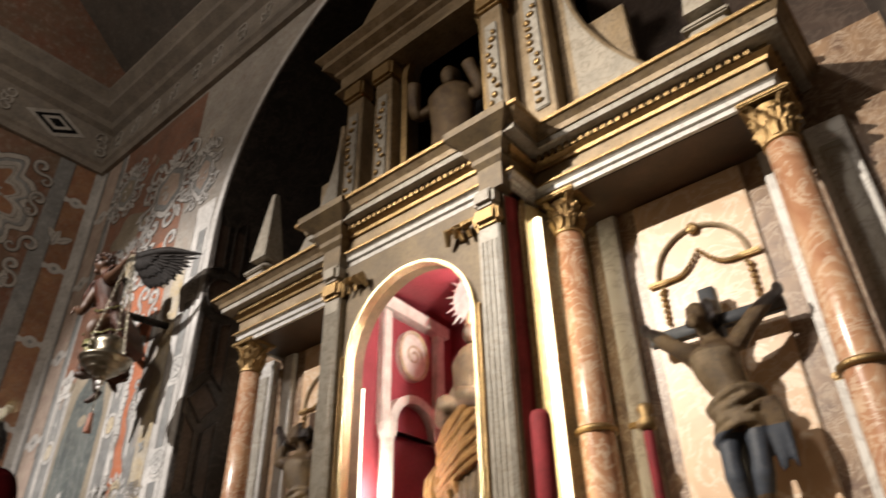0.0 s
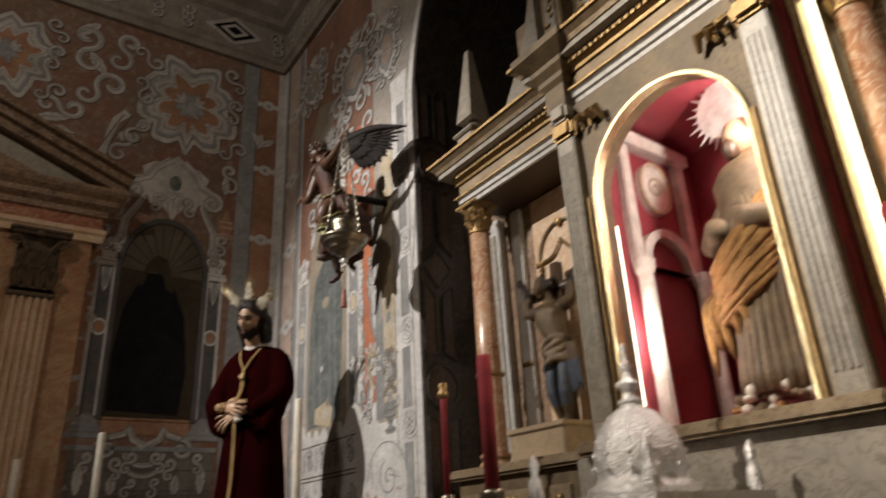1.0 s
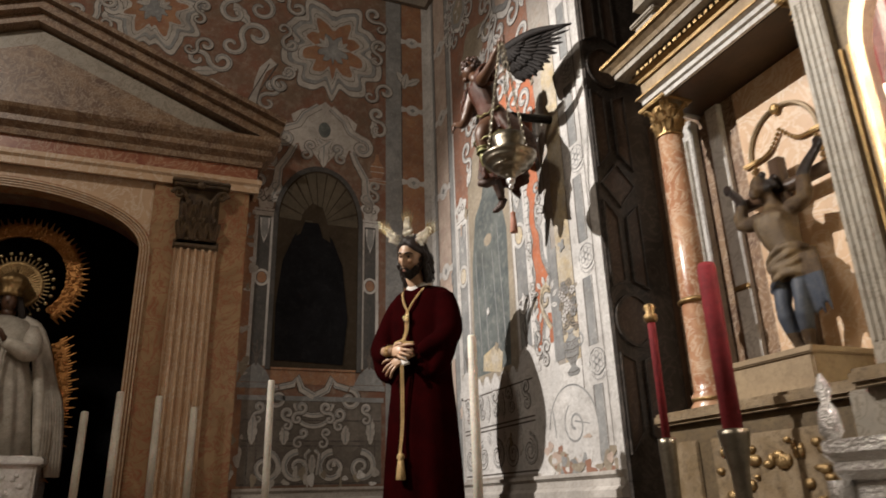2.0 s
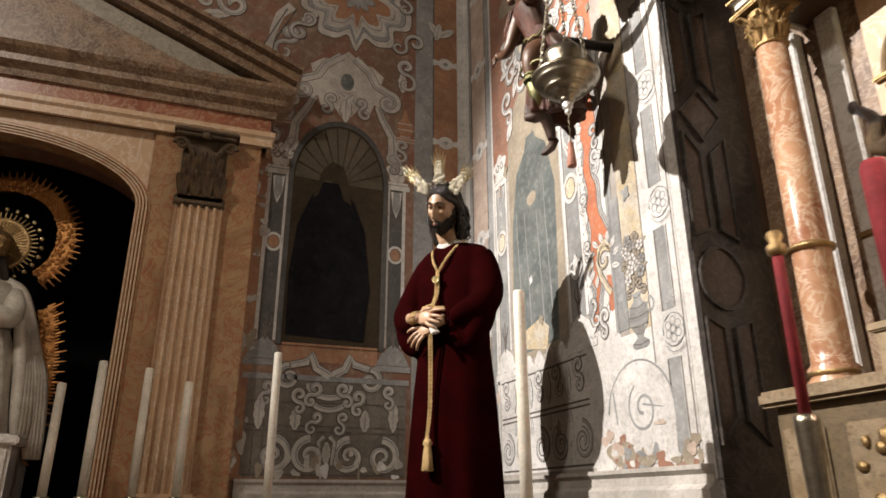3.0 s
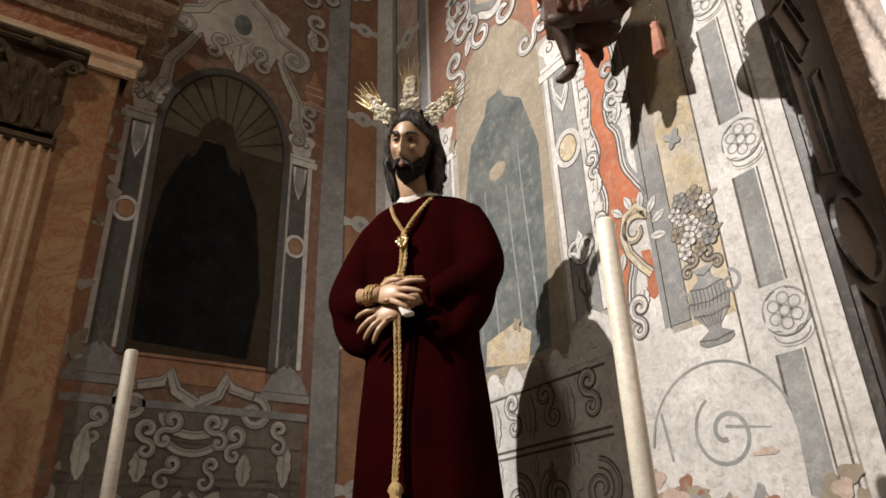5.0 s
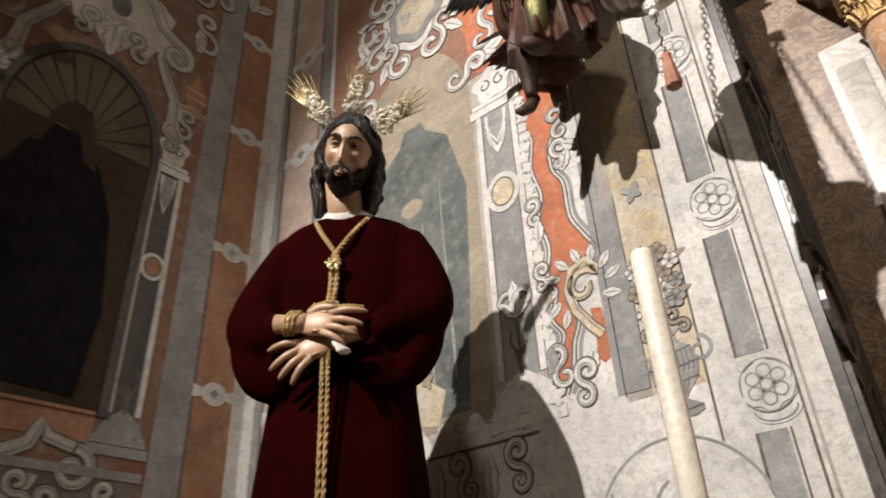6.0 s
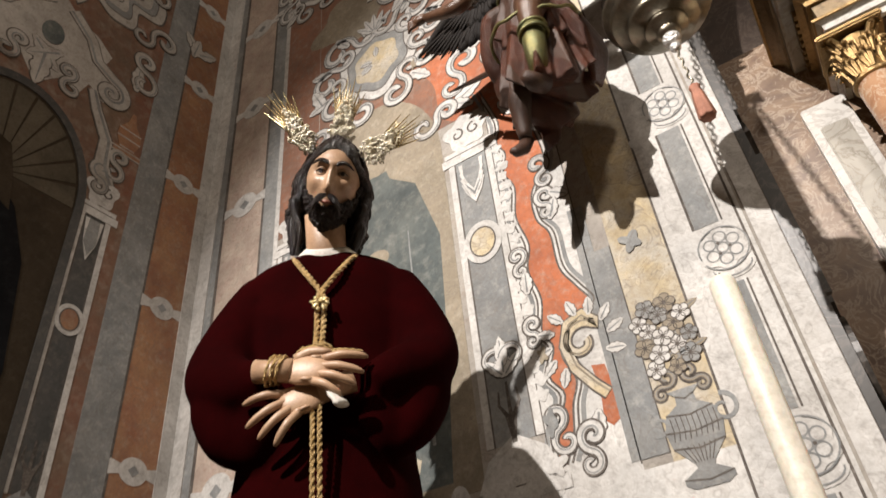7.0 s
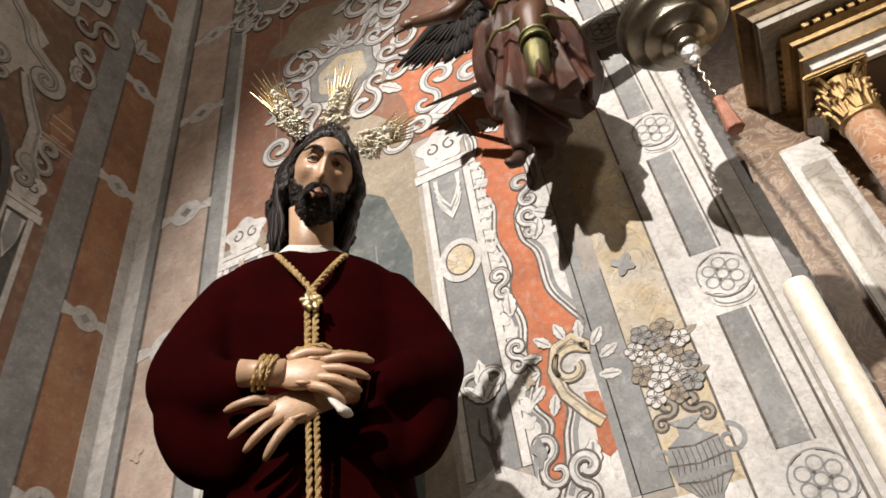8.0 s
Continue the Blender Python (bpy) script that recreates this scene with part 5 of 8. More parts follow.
def painted_pilaster(plane, u0, u1, z0, z1, ring, field_mat):
    w = u1 - u0
    field(plane, "painted_pilaster", field_mat, rect(u0 + 0.02, u1 - 0.02, z0, z1), 0.003)
    for a in (u0, u1 - 0.03):
        field(plane, "painted_fillet", WHITE, rect(a, a + 0.028, z0, z1), 0.007)
        field(plane, "painted_line", LINE, rect(a + (0.029 if a == u0 else -0.006), a + (0.035 if a == u0 else -0.001), z0, z1), 0.004)
    c = (u0 + u1) / 2
    for z, r in ((ring, w * 0.4),):
        bm = B()
        slab(bm, plane, oval(c, z, r, r * 1.15), 0.012)
        ob = part("painted_ring", bm, WHITE, WALLS[plane])
        bm = B()
        slab(bm, plane, oval(c, z, r * 0.62, r * 0.75), 0.014)
        part("boss", bm, OCHRE if plane == "N" else RUST, ob)
        bm = B()
        stroke(bm, plane, oval(c, z, r * 0.66, r * 0.8) + oval(c, z, r * 0.66, r * 0.8)[:1], 0.006, 0.0155)
        part("outline", bm, LINE, ob)
    # pendant below the capital, moulded capital, flower at the foot
    bm = B()
    for k in (0, 1):
        slab(bm, plane, [(c - w * 0.28 + k * 0.02, z1 - 0.02), (c + w * 0.28 - k * 0.02, z1 - 0.02), (c + w * 0.2, z1 - 0.16), (c, z1 - 0.26 + 0.03 * k), (c - w * 0.2, z1 - 0.16)], 0.009 + 0.002 * k, k)
    slab(bm, plane, rect(u0 - 0.03, u1 + 0.03, z1, z1 + 0.045), 0.012)
    slab(bm, plane, rect(u0 - 0.015, u1 + 0.015, z1 + 0.05, z1 + 0.075), 0.01)
    slab(bm, plane, lobed(c, z1 + 0.17, w * 0.5, 0.1, 5, 0.12, 0.3, 48, 4), 0.009)
    part("painted_capital", bm, [WHITE, GREY], WALLS[plane])
    bm = B()
    for s in (-1, 1):
        stroke(bm, plane, spiral(c + s * w * 0.2, z1 + 0.17, 0.035, 0.012, 1.5, 1.5 + s * 6), 0.009, 0.012)
        stroke(bm, plane, [(c, z0 + 0.02), (c + s * 0.015, z0 + 0.1), (c + s * 0.04, z0 + 0.14), (c + s * 0.035, z0 + 0.19)], (0.02, 0.006), 0.008)
    stroke(bm, plane, [(c, z0), (c, z0 + 0.22)], (0.02, 0.008), 0.0085)
    stroke(bm, plane, [(u0, z1 + 0.047), (u1, z1 + 0.047)], 0.006, 0.0125)
    part("painted_line", bm, LINE, WALLS[plane])
    bm = B()
    slab(bm, plane, [(u0 - 0.05, z0 - 0.14), (u1 + 0.05, z0 - 0.14), (u1, z0 - 0.04), (c, z0 + 0.03), (u0, z0 - 0.04)], 0.008)
    slab(bm, plane, rect(u0 - 0.06, u1 + 0.06, z0 - 0.19, z0 - 0.145), 0.011)
    part("painted_base", bm, WHITE if plane == "N" else GREY, WALLS[plane])


def scrollwork(plane, name, strokes, mats, d=0.006, leaves=()):
    """Painted scrolls: each a dark outline, a pale band and a shaded inner edge; leaves of (u, v, angle, length, width)."""
    edge, band, shade = B(), B(), B()
    for i, (pts, w0, w1) in enumerate(strokes):
        e = d + 0.0007 * (i % 9)
        stroke(edge, plane, pts, (w0 + 0.016, w1 + 0.012), e)
        stroke(band, plane, pts, (w0, w1), e + 0.0012)
        P = [Vector(p) for p in pts]
        n = len(P)
        inner = []
        for k in range(n):
            t = (P[min(k + 1, n - 1)] - P[max(k - 1, 0)]).normalized()
            inner.append(P[k] + Vector((-t.y, t.x)) * 0.22 * (w0 + (w1 - w0) * k / (n - 1)))
        stroke(shade, plane, [tuple(p) for p in inner], (w0 * 0.3, w1 * 0.22), e + 0.0022)
    for i, (u, v, a, l, w) in enumerate(leaves):
        e = d + 0.0007 * (i % 7)
        for bm, grow, h in ((edge, 1.0, 0.0), (band, 0.86, 0.0012)):
            side = []
            for k in range(15):
                f = k / 14
                r = w * grow * math.sin(math.pi * min(1, f * 0.92 + 0.06)) ** 0.8 * (0.78 + 0.22 * abs(math.cos(f * 11)))
                side.append((f * l * (0.92 + 0.08 * grow) + l * 0.05 * (1 - grow), r))
            out = side + [(p, -q) for p, q in side[::-1]]
            slab(bm, plane, [(u + p * math.cos(a) - q * math.sin(a), v + p * math.sin(a) + q * math.cos(a)) for p, q in out], e + h)
        stroke(shade, plane, [(u + f * l * math.cos(a), v + f * l * math.sin(a)) for f in (0.1, 0.5, 0.9)], (w * 0.28, 0.004), e + 0.0022)
    ob = part(name, band, mats[0], WALLS[plane])
    part("outline", edge, mats[2], ob)
    part("shading", shade, mats[1], ob)
    return ob


def ess(u, v, r, q, a0, s, n=16):
    """An S-scroll: two volutes of radius r and q that turn opposite ways, joined at (u, v)."""
    a = spiral(u + r * math.cos(a0), v + r * math.sin(a0), r * 0.16, r, a0 + math.pi - s * 6.6, a0 + math.pi, n * 2)
    b = spiral(u - q * math.cos(a0), v - q * math.sin(a0), q, q * 0.16, a0, a0 - s * 6.6, n * 2)
    return a + b[1:]


def rocaille(plane, cx, cz, a, b, seed, mats=(WHITE, GREY, LINE, BUFF)):
    """A shell-work cartouche: a panel, mirrored scrolls all round it, leaves and a crest of ribs."""
    bm = B()
    slab(bm, plane, lobed(cx, cz, a * 0.72, b * 0.72, 6, 0.07, 0.4, 72, seed), 0.0045)
    ob = part("painted_cartouche", bm, mats[2], WALLS[plane])
    for k, (s, m) in enumerate(((0.69, 0), (0.56, 2), (0.54, 1), (0.4, 3))):
        bm = B()
        slab(bm, plane, lobed(cx, cz, a * s, b * s, 6, 0.07, 0.4, 72, seed), 0.0055 + 0.001 * k)
        part("border", bm, mats[m], ob)
    r = random.Random(seed)
    strokes, leaves = [], []
    for i, (t, q) in enumerate(((0.5, 0.34), (1.15, 0.27), (1.85, 0.3), (2.55, 0.26))):
        q *= r.uniform(0.85, 1.15)
        for s in (-1, 1):
            u, v = cx + s * a * 0.8 * math.sin(t), cz + b * 0.8 * math.cos(t)
            strokes.append((ess(u, v, q * a, q * a * 0.7, math.pi / 2 - s * (t + 1.2), s), 0.13 * a, 0.05 * a))
            leaves.append((u + s * 0.12 * a, v, math.pi / 2 - s * (t + r.uniform(-0.3, 0.3)), 0.42 * a, 0.11 * a))
    for k in range(5):
        leaves.append((cx, cz + 0.66 * b, math.pi / 2 + 0.42 * (k - 2), 0.42 * b, 0.075 * a))
    for k in range(4):
        t = r.uniform(0, 6.28)
        leaves.append((cx + 0.08 * a * math.cos(t), cz + 0.1 * b * math.sin(t), t, 0.22 * a, 0.06 * a))
    scrollwork(plane, "painted_scrollwork", strokes, mats, 0.0095, leaves)


def contour_cartouche(plane, cx, cz, a, b, seed, mats):
    """Wavy bands one inside another round a small centre piece."""
    ob = None
    for k, (s, m) in enumerate(((1.0, 2), (0.975, 0), (0.86, 2), (0.845, 1), (0.76, 0), (0.64, 2), (0.625, 0), (0.54, 3), (0.28, 2), (0.265, 1))):
        bm = B()
        pts = []
        for j in range(128):
            t = 2 * math.pi * j / 128
            q = abs(t - math.pi)
            m_ = 1 + 0.11 * math.cos(9 * q + seed) + 0.05 * math.cos(4 * q + 2 * seed) + 0.035 * math.cos(17 * q)
            pts.append((cx + a * s * (1 + (m_ - 1) / max(0.55, s)) * math.sin(t), cz + b * s * (1 + (m_ - 1) / max(0.55, s)) * math.cos(t)))
        slab(bm, plane, pts, 0.005 + 0.0011 * k)
        ob = part("painted_cartouche" if ob is None else "band", bm, mats[m], ob or WALLS[plane])
    r = random.Random(int(seed * 10))
    scrollwork(plane, "painted_scrollwork", [(ess(cx + s * a * 0.95, cz + v * b, 0.2 * a, 0.16 * a, 1.2 * s + v, s), 0.09 * a, 0.03 * a) for s in (-1, 1) for v in (-0.75, 0.1, 0.8)], mats, 0.017,
               [(cx + s * a * 0.12, cz + b * 0.05, 1.57 - s * 0.7 * k, 0.24 * a, 0.055 * a) for s in (-1, 1) for k in (0.3, 1.2, 2.3)])


def link(plane, u, v, w):
    """A ring link that ties the two edges of a painted strip."""
    bm = B()
    ring = oval(u, v, w * 0.3, w * 0.26)
    slab(bm, plane, ring, 0.008)
    for s in (-1, 1):
        slab(bm, plane, [(u + s * w * 0.25, v - 0.02), (u + s * w * 0.52, v - 0.035), (u + s * w * 0.52, v + 0.035), (u + s * w * 0.25, v + 0.02)], 0.0075)
    ob = part("painted_link", bm, WHITE, WALLS[plane])
    bm = B()
    slab(bm, plane, [(u - w * 0.12, v), (u, v - w * 0.11), (u + w * 0.12, v), (u, v + w * 0.11)], 0.0095)
    part("diamond", bm, GREY, ob)


def build_north_painting():
    P = "N"
    # corner strip and the marbled strip beside it
    field(P, "painted_fillet", WHITE, rect(-7.335, -7.24, 1.75, 6.84), 0.02)
    field(P, "painted_strip", PINK, rect(-7.17, -6.86, 1.75, 6.84), 0.002)
    for a, b, m, d in ((-7.24, -7.17, GREY, 0.004), (-7.19, -7.17, LINE, 0.0055), (-6.86, -6.76, GREY, 0.004), (-6.87, -6.855, LINE, 0.0055), (-6.76, -6.73, WHITE, 0.007)):
        field(P, "painted_band", m, rect(a, b, 1.75, 6.84), d)
    for z in (2.0, 2.82, 3.63, 4.45, 5.27, 6.1):
        link(P, -7.015, z, 0.31)
    # field round the painted friar
    field(P, "painted_ground", FADED, rect(-6.73, -6.46, 4.05, 6.84), 0.0022)
    field(P, "painted_ground", FADED, rect(-6.455, -5.2, 4.2, 6.8), 0.0018)
    field(P, "painted_ground", ORANGE, lobed(-5.45, 4.62, 0.3, 0.42, 5, 0.12, 0.3, 60, 8), 0.0024)
    field(P, "painted_ground", BUFF, lobed(-6.2, 5.55, 0.3, 0.22, 4, 0.15, 1.0, 60, 5), 0.0024)
    o = opening(-6.46, -5.7, 2.5, 4.08, 0.52, 24)
    field(P, "painted_picture", BUFF, o, 0.0042, "faded painting of a robed figure on buff ground")
    robe = [(-6.42, 2.55), (-5.82, 2.55), (-5.78, 3.1), (-5.76, 3.6), (-5.86, 3.95), (-6.0, 4.06), (-6.02, 4.12), (-6.14, 4.12), (-6.18, 4.02), (-6.32, 3.9), (-6.42, 3.5), (-6.44, 3.0)]
    ob = field(P, "painted_robe", SLATE, robe, 0.0056)
    bm = B()
    slab(bm, P, oval(-6.07, 4.2, 0.06, 0.085), 0.0068)
    slab(bm, P, oval(-6.1, 3.62, 0.07, 0.05), 0.0068)
    part("painted_oval", bm, BUFF, ob)
    bm = B()
    for x, z0, z1 in ((-6.2, 2.6, 3.55), (-6.02, 2.6, 3.5), (-5.9, 2.7, 3.7), (-6.33, 2.7, 3.6)):
        stroke(bm, P, [(x + 0.02 * math.sin(3 * z), z) for z in [z0 + (z1 - z0) * k / 8 for k in range(9)]], (0.014, 0.006), 0.0066)
    part("fold", bm, GREY, ob)
    bm = B()
    slab(bm, P, [(-6.3, 2.58), (-5.98, 2.52), (-5.94, 2.66), (-6.06, 2.74), (-6.28, 2.7)], 0.008)
    part("paper", bm, OCHRE, ob)
    painted_pilaster(P, -5.675, -5.455, 2.62, 3.93, 3.46, GREY)
    painted_pilaster(P, -6.72, -6.5, 2.62, 3.93, 3.46, GREY)
    # dado under the picture
    field(P, "painted_dado", WHITE, rect(-6.72, -5.5, 1.78, 2.42), 0.003)
    scrolls = []
    for k in range(5):
        x = -6.62 + 0.25 * k
        scrolls += [(ess(x, 2.3, 0.055, 0.05, 1.57 + 0.5 * (k % 2), 1 - 2 * (k % 2)), 0.03, 0.014), (spiral(x, 1.93, 0.1, 0.015, 1.57, 1.57 + (9 if k % 2 else -9), 34), 0.035, 0.014)]
    scrollwork(P, "painted_scrollwork", scrolls, (WHITE, GREY, LINE), 0.0055, [(-6.5 + 0.25 * k, 2.02, 1.57, 0.1, 0.03) for k in range(4)] + [(-6.5 + 0.25 * k, 2.18, 1.57, 0.2, 0.04) for k in range(4)])
    bm = B()
    for z in (2.12, 2.15, 2.4, 1.8):
        stroke(bm, P, [(-6.7, z), (-5.52, z)], 0.012, 0.0055)
    part("painted_scrollwork", bm, LINE, WALLS[P])
    bm = B()
    for k in range(9):
        x = -6.7 + 0.15 * k
        slab(bm, P, lobed(x, 2.46, 0.07, 0.06, 3, 0.2, 0, 36, k), 0.007)
    part("painted_crest", bm, WHITE, WALLS[P])
    # orange ribbon with pale scalloped borders
    field(P, "painted_border", WHITE, rect(-5.455, -5.17, 2.42, 4.3), 0.0025)
    left = curve([(-5.46, 4.3), (-5.4, 4.05), (-5.425, 3.93), (-5.395, 3.85), (-5.42, 3.75), (-5.385, 3.65), (-5.405, 3.5), (-5.375, 3.35), (-5.4, 3.24), (-5.372, 3.1), (-5.395, 2.97), (-5.365, 2.9), (-5.4, 2.8), (-5.36, 2.72), (-5.41, 2.62), (-5.43, 2.5)], 5)
    right = curve([(-5.25, 4.3), (-5.26, 4.0), (-5.235, 3.78), (-5.25, 3.68), (-5.32, 3.58), (-5.325, 3.45), (-5.285, 3.36), (-5.28, 3.2), (-5.235, 3.1), (-5.2, 3.02), (-5.275, 2.98), (-5.33, 2.92), (-5.34, 2.85), (-5.31, 2.76), (-5.34, 2.68), (-5.36, 2.58), (-5.4, 2.5)], 5)
    field(P, "painted_ribbon", ORANGE, [tuple(p) for p in left + right[::-1]], 0.0042, "flaking orange painted ribbon")
    field(P, "painted_ribbon", ORANGE, [(-5.25, 2.79), (-5.205, 2.78), (-5.19, 2.66), (-5.2, 2.59), (-5.225, 2.575), (-5.25, 2.6), (-5.24, 2.7)], 0.0044)
    bm = B()
    for line, s in ((left, -1), (right, 1)):
        stroke(bm, P, [(p.x, p.y) for p in line], 0.007, 0.0062)
        stroke(bm, P, [(p.x + s * 0.017, p.y) for p in line], 0.007, 0.0064)
    for x in (-5.455, -5.172):
        stroke(bm, P, [(x, 2.44), (x, 4.2)], 0.004, 0.006)
    part("painted_outline", bm, LINE, WALLS[P])
    bm = B()
    for line, s in ((left, -1), (right, 1)):
        stroke(bm, P, [(p.x + s * 0.036, p.y) for p in line], 0.016, 0.0058)
    part("painted_shading", bm, GREY, WALLS[P])
    pale = (WHITE, GREY, LINE)
    # the ochre volute with its crest of leaves, and smaller scrolls along the ribbon
    scrollwork(P, "painted_volute", [(spiral(-5.262, 2.885, 0.02, 0.075, 6.5, 0.6, 30) + [(-5.2, 2.94), (-5.24, 2.985), (-5.3, 2.965), (-5.325, 2.89), (-5.305, 2.8), (-5.25, 2.72), (-5.215, 2.68)], 0.02, 0.034)], (OCHRE, BUFF, LINE), 0.0085)
    scrollwork(P, "painted_leafwork", [], pale, 0.0075, [(-5.27 + 0.1 * math.cos(t), 2.885 + 0.1 * math.sin(t), t + 0.4, 0.07, 0.022) for t in (-0.6, 0.0, 0.5, 1.0, 1.5, 2.0, 2.5, 3.0, 3.5, 4.0)])
    scrollwork(P, "painted_scrollwork", [(ess(-5.275, 3.5, 0.045, 0.035, 1.4, 1), 0.028, 0.014), (ess(-5.43, 3.28, 0.04, 0.03, 1.7, -1), 0.024, 0.012), (ess(-5.43, 2.98, 0.035, 0.03, 1.4, 1), 0.022, 0.012), (ess(-5.4, 2.62, 0.04, 0.05, 1.9, -1), 0.026, 0.014), (ess(-5.31, 2.52, 0.05, 0.04, 1.3, 1), 0.028, 0.014), (ess(-5.26, 3.66, 0.05, 0.04, 1.8, -1), 0.026, 0.012)], pale, 0.0085,
               [(-5.26, 2.64, 4.5, 0.1, 0.03), (-5.27, 3.42, 1.2, 0.1, 0.03), (-5.25, 3.55, -0.6, 0.09, 0.03), (-5.3, 4.05, 2.2, 0.14, 0.04), (-5.42, 3.14, 1.5, 0.1, 0.03)])
    # white leaf scrolls over the orange above
    scrollwork(P, "painted_scrollwork", [(ess(-5.56, 4.5, 0.1, 0.08, 1.0, 1), 0.05, 0.02), (ess(-5.32, 4.42, 0.09, 0.08, 2.0, -1), 0.05, 0.02), (ess(-5.5, 4.8, 0.1, 0.1, 0.3, -1), 0.05, 0.02), (ess(-5.28, 4.95, 0.12, 0.09, 1.6, 1), 0.05, 0.02), (ess(-5.7, 4.28, 0.06, 0.08, 0.2, 1), 0.05, 0.02), (ess(-6.42, 4.5, 0.1, 0.07, 1.7, 1), 0.05, 0.02)], pale, 0.0085,
               [(-5.62, 4.3, 0.4, 0.2, 0.045), (-5.45, 4.62, 0.9, 0.2, 0.05), (-5.5, 4.25, 2.6, 0.16, 0.04), (-5.33, 4.65, 2.4, 0.18, 0.05), (-5.62, 4.75, 1.2, 0.2, 0.05), (-6.45, 4.25, 1.0, 0.18, 0.05), (-6.42, 4.85, 2.0, 0.2, 0.05)])
    # zigzag pendant on the pilaster
    bm = B()
    for dz, w in ((0.0, 0.013), (-0.035, 0.009), (-0.065, 0.007)):
        stroke(bm, P, [(-5.62, 3.86 + dz), (-5.6, 3.8 + dz), (-5.565, 3.74 + dz), (-5.53, 3.8 + dz), (-5.51, 3.86 + dz)], w, 0.014)
    part("painted_zigzag", bm, WHITE, WALLS[P])
    # fleur at the pilaster's foot, stacked bands above its head
    scrollwork(P, "painted_fleur", [(spiral(-5.565 + s * 0.04, 2.93, 0.05, 0.015, 1.57 + s * 1.5, 1.57 - s * 4.5, 20), 0.02, 0.008) for s in (-1, 1)], pale, 0.012, [(-5.565, 2.86, 1.57, 0.16, 0.03), (-5.565, 2.86, 2.3, 0.1, 0.025), (-5.565, 2.86, 0.85, 0.1, 0.025)])
    bm = B()
    rnd = random.Random(3)
    for k in range(22):
        z = 2.75 + 0.055 * k
        slab(bm, P, lobed(-5.435 + rnd.uniform(-0.015, 0.015), z, 0.02 + rnd.uniform(0, 0.012), 0.024, 4, 0.2, rnd.uniform(0, 3), 20, k), 0.0072 + 0.0007 * (k % 3))
    part("painted_garland", bm, WHITE, WALLS[P])
    # grey step and ochre field with a vase of flowers
    field(P, "painted_step", GREY, [(-5.2, 2.45), (-5.08, 2.45), (-5.08, 3.2), (-5.14, 3.2), (-5.14, 3.42), (-5.2, 3.42)], 0.006)
    field(P, "painted_ground", OCHRE, rect(-5.08, -4.9, 2.3, 4.6), 0.0032)
    field(P, "painted_line", LINE, rect(-5.084, -5.08, 2.45, 3.2), 0.007)
    vase = [(0.045, 2.33), (0.07, 2.345), (0.07, 2.36), (0.025, 2.385), (0.03, 2.4), (0.075, 2.45), (0.085, 2.5), (0.07, 2.55), (0.03, 2.575), (0.028, 2.6), (0.05, 2.62)]
    bm = B()
    slab(bm, P, [(-4.995 + r, z) for r, z in vase] + [(-4.995 - r, z) for r, z in vase[::-1]], 0.009)
    for s in (-1, 1):
        stroke(bm, P, spiral(-4.995 + s * 0.095, 2.53, 0.045, 0.012, 1.57, 1.57 - s * 7, 22), (0.014, 0.009), 0.008)
    ob = part("painted_vase", bm, GREY, WALLS[P], "grey painted vase of flowers")
    bm = B()
    for z, r in ((2.36, 0.07), (2.45, 0.075), (2.5, 0.085), (2.55, 0.07), (2.6, 0.028)):
        stroke(bm, P, [(-4.995 - r, z), (-4.995, z - 0.012), (-4.995 + r, z)], 0.005, 0.0105)
    part("outline", bm, LINE, ob)
    bm = B()
    for k in range(9):
        x = -5.06 + 0.016 * k
        stroke(bm, P, [(x, 2.47), (x + 0.006, 2.5), (x + 0.004, 2.54)], 0.003, 0.0107)
    for k in range(7):
        x = -5.045 + 0.016 * k
        stroke(bm, P, [(-4.995 + (x + 4.995) * 0.5, 2.4), (x, 2.45)], 0.003, 0.0107)
    part("hatching", bm, LINE, ob)
    leaves = [(-4.995 + rnd.uniform(-0.04, 0.04), 2.7 + rnd.uniform(0, 0.15), rnd.uniform(0.1, 3.04), rnd.uniform(0.07, 0.12), 0.018) for k in range(12)]
    scrollwork(P, "painted_leafwork", [(ess(-4.995 + 0.05 * q, 2.64, 0.03, 0.025, 1.57 + 0.5 * q, q), 0.012, 0.006) for q in (-1, 1)], (BUFF, GREY, LINE), 0.0065, leaves)
    spots = [(-0.055, 2.7), (0.01, 2.69), (0.06, 2.72), (-0.03, 2.745), (0.03, 2.76), (-0.07, 2.78), (0.075, 2.785), (-0.005, 2.8), (-0.045, 2.83), (0.04, 2.835), (0.0, 2.875), (0.07, 2.86), (-0.07, 2.865), (0.03, 2.91), (-0.035, 2.91)]
    for k, (du, v) in enumerate(spots):
        u, r = -4.995 + du, rnd.uniform(0.026, 0.036)
        ph = rnd.uniform(0, 1.2)
        bm = B()
        for q in range(5):
            t = ph + 1.257 * q
            slab(bm, P, oval(u + 0.58 * r * math.cos(t), v + 0.58 * r * math.sin(t), 0.5 * r, 0.46 * r, 12), 0.0105 + 0.001 * (k % 4) + 0.0002 * q)
        f = part("painted_flower", bm, (WHITE, BUFF, GREY, WHITE)[k % 4], WALLS[P])
        bm = B()
        for q in range(5):
            t = ph + 1.257 * q
            e = oval(u + 0.58 * r * math.cos(t), v + 0.58 * r * math.sin(t), 0.5 * r, 0.46 * r, 12)
            stroke(bm, P, e + e[:1], 0.003, 0.0122 + 0.001 * (k % 4))
        slab(bm, P, oval(u, v, r * 0.2, r * 0.2, 8), 0.013 + 0.001 * (k % 4))
        part("outline", bm, LINE, f)
    # white pilaster with rosettes next to the arch
    field(P, "painted_pilaster", WHITE, rect(-4.9, -4.64, 1.75, 5.2), 0.005)
